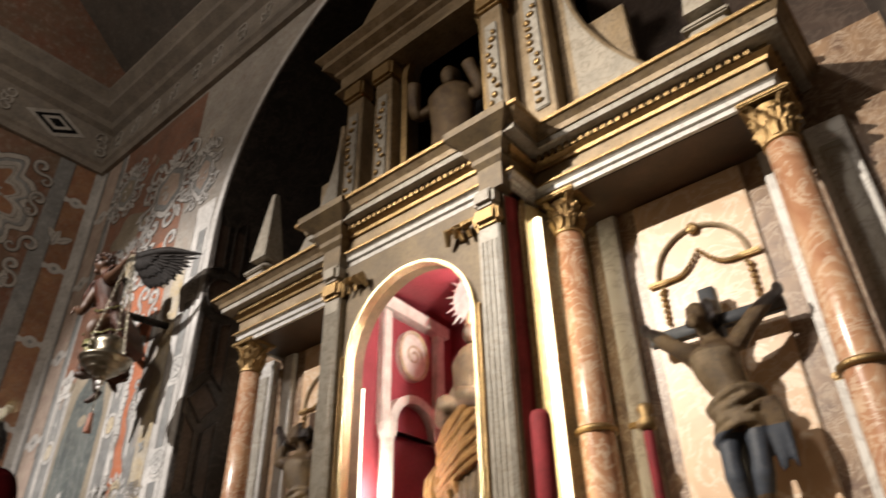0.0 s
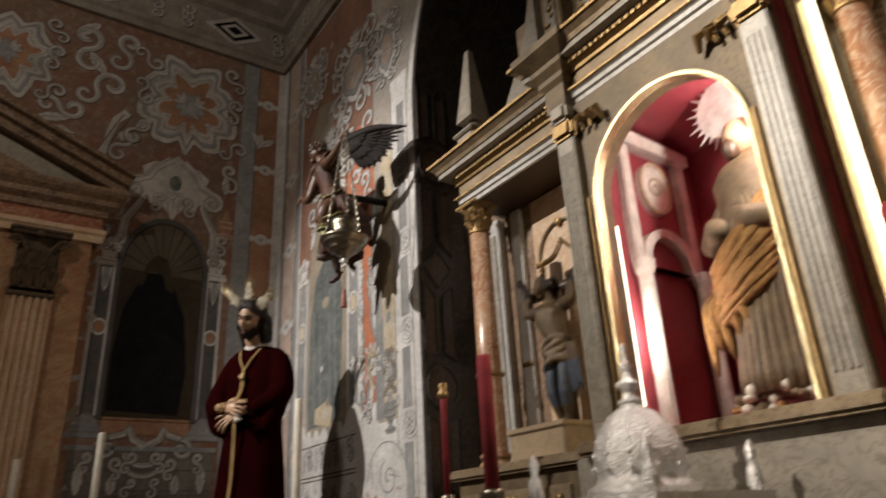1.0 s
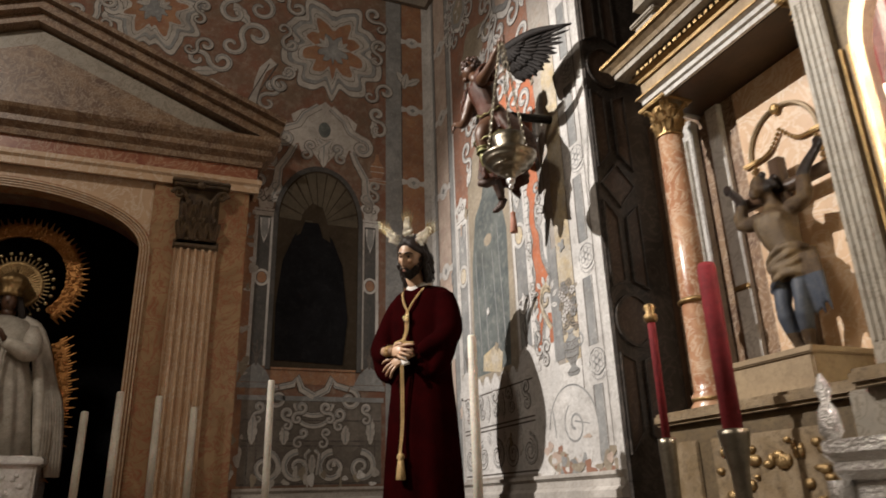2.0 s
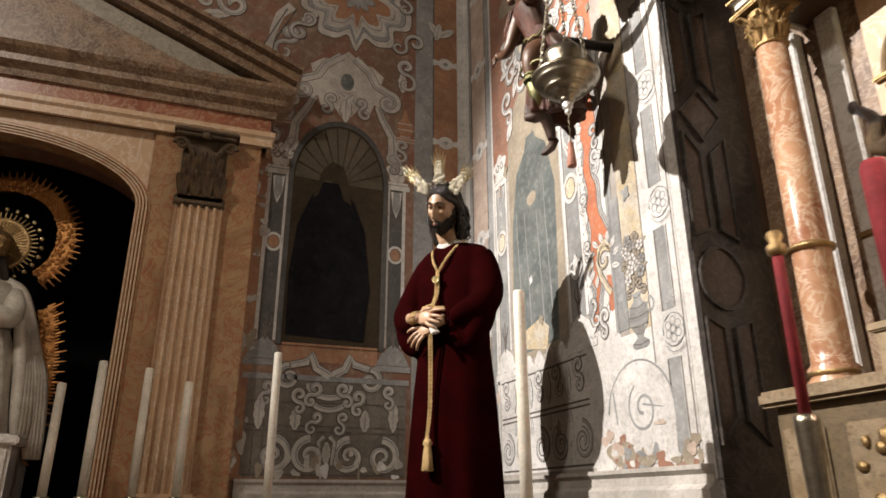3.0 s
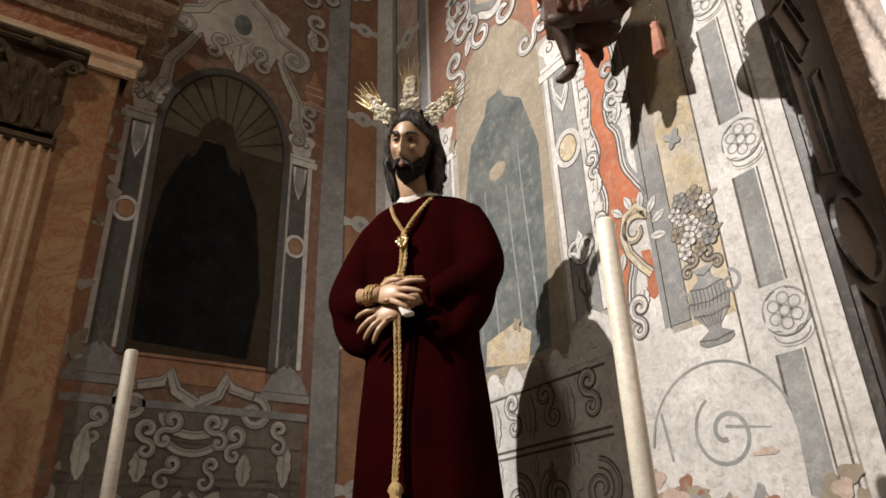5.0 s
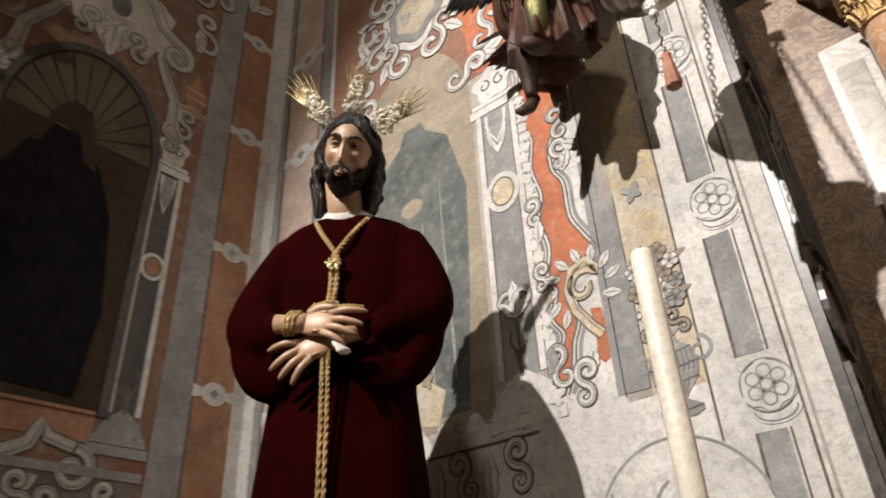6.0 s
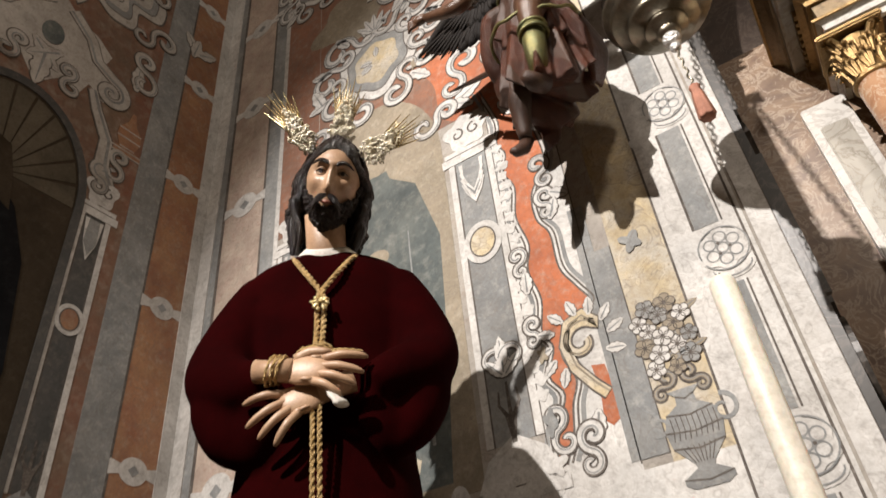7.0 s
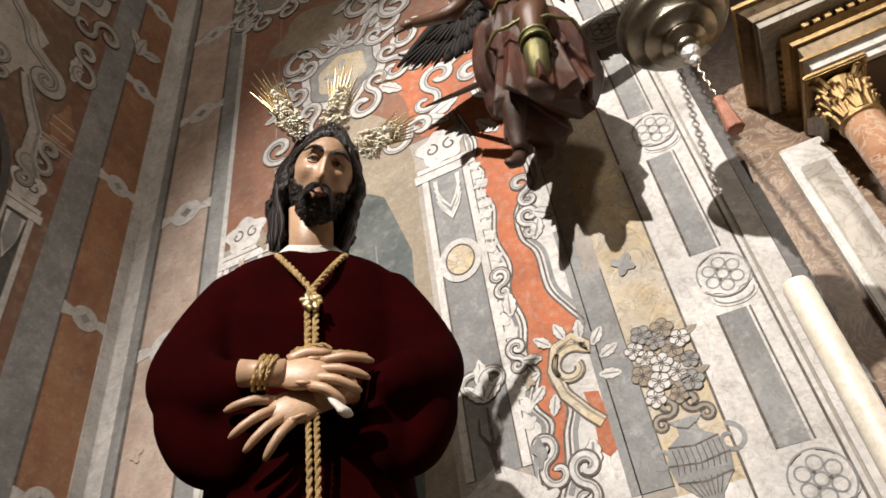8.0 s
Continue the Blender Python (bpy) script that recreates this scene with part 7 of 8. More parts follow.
def build_crucified(cx, cy, z0, h, mats, label, hand=0.97):
    """A carved figure bound to a cross with its arms raised; one shape."""
    bm = B()
    top = z0 + h
    box(bm, cx - 0.035, cx + 0.035, cy + 0.05, cy + 0.1, z0, top + 0.04, 0.004, 2)
    box(bm, cx - 0.3 * h, cx + 0.3 * h, cy + 0.05, cy + 0.09, z0 + 0.84 * h, z0 + 0.9 * h, 0.004, 2)
    # legs, loincloth, twisted torso, raised arms
    rnd = random.Random(int(z0 * 100))
    body = B()
    hip, chest = cx + 0.025 * h, cx - 0.01 * h
    for s in (-1, 1):
        tube(body, curve([(hip + s * 0.045 * h, cy + 0.02, z0 + 0.44 * h), (cx + (0.02 + s * 0.055) * h, cy - 0.03, z0 + 0.25 * h), (cx + s * 0.028 * h, cy + 0.02, z0 + 0.03 * h)], 4), [0.058 * h, 0.056 * h, 0.05 * h, 0.042 * h, 0.038 * h, 0.042 * h, 0.036 * h, 0.028 * h, 0.024 * h], 12)
        blob(body, (cx + s * 0.03 * h, cy - 0.02, z0 + 0.022 * h), (0.026 * h, 0.055 * h, 0.022 * h), None, 10, 6)
        tube(body, curve([(chest + s * 0.09 * h, cy + 0.02, z0 + 0.73 * h), (chest + s * (0.2 if hand > 0.9 else 0.17) * h, cy - 0.01, z0 + (0.74 if hand > 0.9 else 0.79) * h), (cx + s * (0.2 if hand > 0.9 else 0.24) * h, cy, z0 + 0.86 * h), (cx + s * 0.285 * h, cy + 0.03, z0 + hand * h)], 3), [0.046 * h, 0.044 * h, 0.04 * h, 0.036 * h, 0.038 * h, 0.034 * h, 0.03 * h, 0.026 * h, 0.024 * h, 0.02 * h], 12)
        blob(body, (cx + s * 0.295 * h, cy + 0.02, z0 + (hand + 0.012) * h), (0.026 * h, 0.022 * h, 0.034 * h), None, 10, 6)
        blob(body, (chest + s * 0.045 * h, cy - 0.045 * h, z0 + 0.68 * h), (0.05 * h, 0.035 * h, 0.04 * h), None, 12, 8)
    tube(body, curve([(hip, cy + 0.02, z0 + 0.4 * h), (hip, cy + 0.01, z0 + 0.5 * h), (chest, cy, z0 + 0.64 * h), (chest, cy + 0.01, z0 + 0.74 * h), (chest - 0.02 * h, cy - 0.01, z0 + 0.85 * h)], 3), [0.085 * h, 0.09 * h, 0.085 * h, 0.074 * h, 0.078 * h, 0.09 * h, 0.1 * h, 0.105 * h, 0.1 * h, 0.07 * h, 0.042 * h, 0.036 * h, 0.034 * h], 16)
    blob(body, (chest - 0.025 * h, cy - 0.03, z0 + 0.88 * h), (0.046 * h, 0.052 * h, 0.062 * h), None, 14, 10)
    blob(body, (chest - 0.03 * h, cy - 0.03 - 0.045 * h, z0 + 0.84 * h), (0.026 * h, 0.024 * h, 0.035 * h), None, 10, 8)
    for k in range(34):
        a = rnd.uniform(0, 6.28)
        blob(body, (chest - 0.02 * h + 0.055 * h * math.cos(a), cy + 0.012 * h + 0.045 * h * math.sin(a), z0 + (0.9 + rnd.uniform(-0.05, 0.045)) * h), (rnd.uniform(0.012, 0.024) * h,) * 3, None, 8, 6)
    for k in range(7):
        zz = z0 + (0.36 + 0.022 * k) * h
        pts = [(hip + (0.1 + 0.01 * math.sin(k * 2.1 + j)) * h * math.cos(q), cy + 0.01 + 0.095 * h * math.sin(q), zz + 0.03 * h * math.sin(q * 1.5 + k)) for j, q in enumerate([math.pi * 2 * j / 14 for j in range(15)])]
        tube(body, pts, rnd.uniform(0.013, 0.022) * h, 8)
    for k in range(5):
        x = hip + (0.09 + 0.013 * k) * h
        tube(body, curve([(x, cy - 0.01 - 0.012 * (k % 2), z0 + 0.47 * h), (x + 0.02 * h, cy - 0.02, z0 + 0.36 * h), (x + rnd.uniform(-0.02, 0.03) * h, cy, z0 + rnd.uniform(0.16, 0.24) * h)], 4), [0.02 * h] * 5 + [0.017 * h, 0.014 * h, 0.01 * h, 0.004 * h], 8)
    body = solid(body, 0.007, 1)
    for f in body.faces:
        q = f.calc_center_median()
        zz = (q.z - z0) / h
        f.material_index = 1 if 0.12 < zz < 0.36 else 4 if 0.36 <= zz < 0.7 and abs(q.x - cx) < 0.12 * h else (0 if zz < 0.84 or q.y < cy - 0.03 - 0.02 * h else 3)
    fused = bpy.data.meshes.new("fused")
    body.to_mesh(fused)
    body.free()
    bm.from_mesh(fused)
    bpy.data.meshes.remove(fused)
    return solo("crucifix_statue", bm, mats, label, "statue", smooth=True)


build_crucified(-3.575, 2.8, 2.18, 0.95, [CARVED, SHADEBLUE, DARKWOOD, HAIR, ROBEBROWN], "dark carved figure with raised arms on a wooden block")
build_crucified(-1.05, 2.8, 2.12, 0.95, [CARVED, SHADEBLUE, BEAM, HAIR, ROBEBROWN], "carved and gilded figure on a blue-grey cross in the bay", 0.9)


def build_blocks():
    for x, z in ((-3.575, 2.18), (-1.05, 2.12)):
        bm = B()
        box(bm, x - 0.22, x + 0.22, 2.58, 2.94, 2.0, z - 0.02, 0.008)
        box(bm, x - 0.235, x + 0.235, 2.565, 2.94, z - 0.03, z, 0.006)
        solo("statue_block", bm, WOOD, "plain pale wooden block under the carved figure", "plinth", group="statue blocks")


build_blocks()


def build_niche():
    # white doorway frame on the side wall of the niche
    f = tagged(new("niche_frame"), "white carved doorway frame with a medallion inside the niche", "frame")
    x = RX - 0.56
    c, w, z1 = 2.99, 0.235, 3.6
    for y in (c - w, c + w):
        bm = B()
        box(bm, x - 0.003, x + 0.05, y - 0.035, y + 0.035, 2.9, z1, 0.006)
        part("post", bm, LINEN, f)
        bm = B()
        lathe(bm, [(0.055, 2.0), (0.055, 2.04), (0.04, 2.06), (0.037, 2.82), (0.05, 2.85), (0.055, 2.9)], (x + 0.055, y, 0), 24, 0, 0.06, 12)
        part("fluted_column", bm, LINEN, f)
    bm = B()
    prism(bm, [(c - w - 0.06, z1), (c + w + 0.06, z1 - 0.02), (c + w + 0.06, z1 + 0.05), (c - w - 0.06, z1 + 0.09)], "yz", x - 0.003, x + 0.07)
    part("lintel", bm, LINEN, f)
    bm = B()
    ring_prism(bm, opening(c - w + 0.02, c + w - 0.02, 2.88, 2.92, 0.2, 18), opening(c - w + 0.075, c + w - 0.075, 2.88, 2.92, 0.15, 18), "yz", x - 0.003, x + 0.06)
    part("inner_arch", bm, LINEN, f)
    bm = B()
    prism(bm, oval(c, 3.38, 0.13, 0.16, 28), "yz", x - 0.003, x + 0.035)
    medal = part("medallion", bm, LINEN, f)
    bm = B()
    tube(bm, [(x + 0.037, u, v) for u, v in oval(c, 3.38, 0.12, 0.15)] + [(x + 0.037, c + 0.12, 3.38)], 0.012, 8)
    tube(bm, [(x + 0.037, u, v) for u, v in spiral(c, 3.38, 0.07, 0.015, 0, 9)], 0.008, 6)
    part("carving", bm, OCHRE, medal)
    # gilded figure with a silver sunburst
    bm = B()
    m = figure(bm, (-2.23, 2.82, 2.1), 1.29, 0, 1, 0.03, -0.3, 8, 0.165, 2)
    for s in (-1, 1):
        tube(bm, curve([m @ Vector((s * 0.15, 0, 0.94)), m @ Vector((s * 0.24, -0.08, 0.74)), m @ Vector((s * 0.06, -0.19, 0.76))], 4), [0.055] * 5 + [0.05] * 4, 10, 0)
    rnd = random.Random(21)
    for k in range(11):
        d = 0.03 * k
        tube(bm, curve([m @ Vector((0.2 - 0.004 * k, -0.06, 0.9 - d * 1.2)), m @ Vector((0.08, -0.165 - 0.012 * (k % 2), 0.74 - d * 1.0)), m @ Vector((-0.1, -0.185 + 0.012 * (k % 3), 0.6 - d * 0.8)), m @ Vector((-0.245, -0.1, 0.56 - d * 0.75))], 4), [0.014, 0.02, 0.024, 0.022, 0.026, 0.02, 0.024, 0.028, 0.024, 0.028, 0.026, 0.022, 0.012], 8, 4)
    for k in range(12):
        x = -0.27 + 0.024 * k
        e = rnd.uniform(0.1, 0.3) + 0.012 * k
        tube(bm, curve([m @ Vector((x + 0.03, -0.13, 0.5)), m @ Vector((x, -0.15 - 0.025 * (k % 2), 0.4)), m @ Vector((x + 0.03 * math.sin(k * 2.0), -0.15, e))], 4), [0.018, 0.02, 0.024, 0.026, 0.024, 0.026, 0.022, 0.018, 0.006], 8, 4)
    for k in range(14):
        a = -2.9 + 0.2 * k
        tube(bm, curve([m @ Vector((0.13 * math.cos(a), 0.1 * math.sin(a) - 0.02, 0.98)), m @ Vector((0.17 * math.cos(a + 0.1), 0.135 * math.sin(a), 0.7)), m @ Vector((0.185 * math.cos(a), 0.15 * math.sin(a), 0.35)), m @ Vector((0.21 * math.cos(a), 0.17 * math.sin(a), 0.02))], 4), [0.01, 0.014, 0.018, 0.02, 0.022, 0.018, 0.024, 0.022, 0.026, 0.022, 0.026, 0.028, 0.024], 8, 0)
    blob(bm, m @ Vector((0, -0.08, 1.135)), (0.04, 0.04, 0.06), None, 12, 8, 2)
    for k in range(6):
        c = Vector((-2.4 + 0.075 * k, 2.68 - 0.03 * (k % 2), 2.1 + 0.035 * (k % 2)))
        blob(bm, c, (0.024, 0.026, 0.03), None, 12, 8, 3)
        for q in range(7):
            a = rnd.uniform(0, 3.14)
            blob(bm, c + Vector((0.022 * math.cos(a), 0.004, 0.012 + 0.02 * math.sin(a))), (0.01, 0.012, 0.01), None, 7, 5, 2)
        for q in range(4):
            d = Vector((rnd.uniform(-0.07, 0.07), rnd.uniform(-0.03, 0.03), rnd.uniform(-0.09, -0.03)))
            blob(bm, c + d, (rnd.uniform(0.02, 0.04), 0.04, rnd.uniform(0.016, 0.03)), None, 9, 6, (0, 4, 3)[q % 3])
    solo("gilded_statue", bm, [ROBEBROWN, SKIN, DARKWOOD, IVORY, MANTLE], "gilded robed statue standing in the lit niche", "statue", smooth=True)
    h = tagged(new("sunburst_halo"), "silver sunburst halo behind the gilded statue's head", "halo")
    bm = B()
    lathe(bm, [(0.001, 0), (0.15, 0.0), (0.16, 0.006), (0.16, 0.014), (0.001, 0.014)], (0, 0, 0), 32)
    bm.transform(pose(-2.29, 2.9, 3.56, 90, 0, 0))
    part("disc", bm, BRIGHT, h)
    bm = B()
    for k in range(28):
        a = 2 * math.pi * k / 28
        l = 0.22 if k % 2 else 0.19
        tube(bm, [(-2.29 + 0.14 * math.cos(a), 2.893, 3.56 + 0.14 * math.sin(a)), (-2.29 + l * math.cos(a), 2.893, 3.56 + l * math.sin(a))], [0.012, 0.003], 5)
        part("ray", bm, BRIGHT, h)
        bm = B()
    tube(bm, [(-2.26, 2.9, 3.28), (-2.28, 2.9, 3.45)], 0.008, 6)
    part("stem", bm, SILVER, h)
    # slim glowing tubes added behind the rim for the bright strips at its edge
    for x in (RX - 0.425, RX + 0.425):
        bm = B()
        tube(bm, [(x, 2.488, 2.08), (x, 2.488, 3.0)], 0.009, 8)
        solo("glow_tube", bm, GLOW, "slim glowing tube added inside the niche edge", "lamp", group="niche strip lamps")
    # upper figure
    bm = B()
    m = figure(bm, (RX, 2.78, 4.12), 1.15, 0, 0, 0, 0.2, 6, 0.16, 0)
    for s in (-1, 1):
        tube(bm, curve([m @ Vector((s * 0.13, 0, 0.86)), m @ Vector((s * 0.24, -0.06, 0.8)), m @ Vector((s * 0.2, -0.16, 0.98))], 4), 0.045, 10, 0)
    solo("carved_statue", bm, CARVED, "brown carved statue in the dark upper niche", "statue", smooth=True)


_g = Nodes("tube_glow")
_g.base((0.9, 0.85, 0.75))
_g.p.inputs["Emission Color"].default_value = (1.0, 0.86, 0.68, 1)
_g.p.inputs["Emission Strength"].default_value = 4
GLOW = _g.m
build_niche()


def build_tabernacle():
    t = thing("silver_tabernacle", (-2.34, 1.93, 0.91), "embossed silver domed tabernacle on the altar table", "tabernacle")
    t.scale = (0.76, 0.76, 1.0)
    bm = B()
    lathe(bm, [(0.2, 0.83), (0.205, 0.86), (0.165, 0.88), (0.16, 0.9), (0.172, 0.93), (0.162, 0.99), (0.135, 1.05), (0.09, 1.1), (0.045, 1.125), (0.04, 1.14)], (0, 0, 0), 48, 0, 0.015, 12)
    dome = part("dome", bm, SILVER, t, "hammered silver dome", True)
    dome.scale = (1.2, 1.2, 1.0)
    bm = B()
    rnd = random.Random(3)
    for k in range(12):
        a = 2 * math.pi * k / 12
        for j in range(6):
            f = j / 6
            r = 0.175 - 0.14 * f ** 1.6
            z = 0.92 + 0.19 * math.sin(f * 1.5)
            blob(bm, (r * math.cos(a), r * math.sin(a), z), (0.011 - 0.005 * f,) * 3, None, 7, 5)
    part("bosses", bm, SILVER, dome, "", True)["kind"] = "stuff"
    bm = B()
    lathe(bm, [(0.05, 1.13), (0.06, 1.145), (0.03, 1.16), (0.028, 1.18), (0.055, 1.195), (0.055, 1.21), (0.026, 1.22), (0.016, 1.25), (0.028, 1.265), (0.014, 1.285), (0.012, 1.32), (0.018, 1.335), (0.004, 1.35)], (0, 0, 0), 20)
    part("finial", bm, SILVER, t, "", True)
    bm = B()
    mould(bm, [(-0.33, -0.33), (0.33, -0.33), (0.33, 0.33), (-0.33, 0.33), (-0.33, -0.33)], [(-0.3, 0.74), (0.0, 0.74), (0.02, 0.76), (0.02, 0.78), (0.05, 0.8), (0.05, 0.83), (-0.3, 0.835)])
    part("cornice", bm, SILVER, t)
    bm = B()
    prism(bm, [(-0.31, 0.0), (-0.13, 0.0)] + arch(-0.13, 0.13, 0.48, 0.15, 14) + [(0.13, 0.0), (0.31, 0.0), (0.31, 0.74), (-0.31, 0.74)], "xz", -0.31, -0.27)
    front = part("front_panel", bm, SILVER, t)
    bm = B()
    for k in range(70):
        u, v = rnd.uniform(-0.28, 0.28), rnd.uniform(0.05, 0.7)
        if abs(u) < 0.15 and v < 0.66:
            continue
        blob(bm, (u, -0.315, v), (rnd.uniform(0.012, 0.03), 0.012, rnd.uniform(0.012, 0.03)), None, 7, 5)
    part("embossing", bm, SILVER, front, "", True)["kind"] = "stuff"
    bm = B()
    tube(bm, [(u, -0.32, v) for u, v in opening(-0.14, 0.14, 0.0, 0.48, 0.16, 14)], 0.016, 8)
    part("arch_moulding", bm, SILVER, front)
    bm = B()
    box(bm, -0.31, 0.31, -0.27, 0.31, 0.0, 0.74)
    part("body", bm, IRON, t, "dark inner body")
    bm = B()
    box(bm, -0.37, 0.37, -0.37, 0.37, -0.05, 0.0, 0.012)
    part("base", bm, SILVER, t)
    for i in (-1, 1):
        for j in (-1, 1):
            bm = B()
            lathe(bm, [(0.035, 0.0), (0.035, 0.04), (0.024, 0.06), (0.022, 0.66), (0.036, 0.7), (0.036, 0.74)], (i * 0.335, j * 0.335, 0), 16)
            part("corner_column", bm, SILVER, t, "", True)
            bm = B()
            lathe(bm, [(0.02, 0.83), (0.036, 0.85), (0.03, 0.9), (0.014, 0.92), (0.026, 0.95), (0.006, 0.99)], (i * 0.33, j * 0.33, 0), 14)
            part("corner_finial", bm, SILVER, t, "", True)
    for k in (-1, 1):
        bm = B()
        figure(bm, (k * 0.055, -0.31, 0.18), 0.3, 0, 0, 0, 0, 5, 0.15, 0)
        part("relief_form", bm, SILVER, front, "", True)


build_tabernacle()


def build_poles():
    for x, y, top, r in ((-3.59, 2.0, 2.3, 0.016), (-3.24, 2.0, 2.43, 0.034), (-1.4, 2.0, 2.43, 0.034), (-1.05, 2.0, 2.3, 0.016)):
        p = thing("processional_candle", (x, y, 0.86), "red processional candle on a metal foot beside the retable", "candle", "red candles")
        h = top - 0.86
        bm = B()
        lathe(bm, [(0.07, 0), (0.07, 0.02), (0.03, 0.05), (0.018, 0.45), (0.03, 0.83), (r + 0.018, 0.95), (r + 0.018, 0.97), (r * 0.9, 0.975)], (0, 0, 0), 18)
        part("foot", bm, BRASS, p, "", True)
        bm = B()
        lathe(bm, [(r, 0.965), (r, h - 0.02), (r * 0.8, h)], (0, 0, 0), 18)
        part("shaft", bm, REDCLOTH, p, "", True)
        if r < 0.02:
            bm = B()
            lathe(bm, [(0.02, h - 0.01), (0.028, h), (0.028, h + 0.02), (0.016, h + 0.03), (0.026, h + 0.05), (0.02, h + 0.065), (0.006, h + 0.07)], (0, 0, 0), 16)
            part("knob", bm, GOLD, p, "gilded knob", True)


build_poles()


def build_angel():
    """The carved angel fixed to the wall, striding out with spread wings and a swirling robe; one shape."""
    bm = B()
    RED, BROWN, FLESH, WING, GILT = 0, 1, 2, 3, 4
    rnd = random.Random(7)
    cloth = B()
    # skirt in deep folds, swept back to the wall, and the short tunic over it
    for z0, z1, w0, w1, d0, d1, amp, count in ((4.06, 3.63, 0.085, 0.155, 0.08, 0.15, 0.2, 9), (4.12, 3.86, 0.095, 0.15, 0.085, 0.14, 0.16, 11)):
        rows, n, seg = [], 10, 90
        for k in range(n):
            f = k / (n - 1)
            cx, cy = -5.02 - 0.03 * f, 2.06 + 0.09 * f
            row = []
            for j in range(seg):
                t = 2 * math.pi * j / seg
                r = 1 + amp * f * (math.sin(count * t + 1.5 * f) + 0.5 * math.sin(2.3 * count * t + 4 * f + z0 * 7))
                z = z0 + (z1 - z0) * f + 0.06 * f * math.sin(2 * t + 0.6) + 0.03 * f * math.sin(5 * t + 1)
                row.append(cloth.verts.new((cx + (w0 + (w1 - w0) * f) * r * math.cos(t), cy + (d0 + (d1 - d0) * f) * r * math.sin(t), z)))
            rows.append(row)
        skin(cloth, rows, RED)
    # torso, and the cloak that flies out at one side
    tube(cloth, curve([(-5.02, 2.07, 4.0), (-5.03, 2.04, 4.14), (-5.06, 2.02, 4.28), (-5.09, 2.01, 4.38)], 4), [0.08, 0.085, 0.085, 0.082, 0.08, 0.083, 0.09, 0.096, 0.1, 0.098, 0.085, 0.06, 0.04], 18, RED)
    for k in range(9):
        f = k / 8
        tube(cloth, curve([(-5.08, 2.06 + 0.06 * f, 4.1 - 0.08 * f), (-5.17 - 0.01 * f, 2.04 + 0.09 * f, 4.05 - 0.1 * f), (-5.2 - 0.03 * math.sin(k), 2.1 + 0.1 * f, 3.93 - 0.1 * f), (-5.2, 2.2 + 0.06 * f, 3.84 - 0.04 * f)], 4), [0.02, 0.024, 0.028, 0.03, 0.032, 0.034, 0.034, 0.034, 0.032, 0.028, 0.022, 0.016, 0.008], 8, RED)
    for k in range(6):
        f = k / 5
        tube(cloth, curve([(-4.96, 2.08 + 0.05 * f, 4.08), (-4.9, 2.08 + 0.09 * f, 3.98), (-4.87 + 0.02 * f, 2.15 + 0.1 * f, 3.84), (-4.9, 2.24 + 0.08 * f, 3.7 + 0.04 * f)], 4), [0.02, 0.024, 0.028, 0.03, 0.032, 0.034, 0.034, 0.034, 0.032, 0.028, 0.022, 0.016, 0.008], 8, RED)
    cloth = solid(cloth, 0.0055, 1)
    for f in cloth.faces:
        q = f.calc_center_median()
        f.material_index = RED if math.sin(26 * q.x + 14 * q.z + 9 * q.y) > -0.45 else BROWN
    fused = bpy.data.meshes.new("cloth")
    cloth.to_mesh(fused)
    cloth.free()
    bm.from_mesh(fused)
    bpy.data.meshes.remove(fused)
    # gilt hem and girdle
    for z, a, b, cy in ((4.07, 0.098, 0.09, 2.055), (3.875, 0.17, 0.155, 2.09)):
        tube(bm, [(-5.02 + a * math.cos(t), cy + b * math.sin(t), z + 0.03 * math.sin(2 * t + 0.6) + 0.008 * math.sin(11 * t)) for t in [2 * math.pi * k / 48 for k in range(49)]], 0.007, 6, GILT)
    # bent head in profile, curly hair
    blob(bm, (-5.15, 1.97, 4.5), (0.062, 0.056, 0.072), Matrix.Rotation(radians(-25), 3, "Y"), 18, 12, FLESH)
    blob(bm, (-5.205, 1.955, 4.49), (0.016, 0.014, 0.018), None, 10, 8, FLESH)
    blob(bm, (-5.185, 1.96, 4.445), (0.028, 0.028, 0.024), None, 10, 8, FLESH)
    for k in range(60):
        a, c = rnd.uniform(0, 6.28), rnd.uniform(-0.35, 1)
        d = Vector((math.cos(a) * math.sqrt(1 - c * c), math.sin(a) * math.sqrt(1 - c * c), c))
        if d.x < -0.55 and d.z < 0.35:
            continue
        r = rnd.uniform(0.012, 0.024)
        blob(bm, Vector((-5.138, 1.98, 4.515)) + Vector((d.x * 0.066, d.y * 0.062, d.z * 0.074)), (r, r, r), None, 8, 6, BROWN)
    tube(bm, [(-5.09, 2.01, 4.37), (-5.13, 1.98, 4.46)], [0.042, 0.036], 12, FLESH)
    # arms: one lowered and reaching out, the other holding the lamp's chain
    arm = [0.05, 0.05, 0.048, 0.045, 0.042, 0.037, 0.034, 0.033, 0.031, 0.028, 0.025, 0.022, 0.02]
    for pts, hand in (([(-5.14, 2.0, 4.34), (-5.2, 1.97, 4.2), (-5.25, 1.95, 4.12), (-5.4, 1.97, 4.2)], (-5.43, 1.97, 4.215)), ([(-5.01, 2.0, 4.34), (-4.9, 1.95, 4.28), (-4.78, 1.95, 4.3), (-4.66, 1.95, 4.36)], (-4.63, 1.95, 4.38))):
        tube(bm, curve(pts, 4), arm, 12, FLESH)
        blob(bm, hand, (0.034, 0.02, 0.024), None, 12, 8, FLESH)
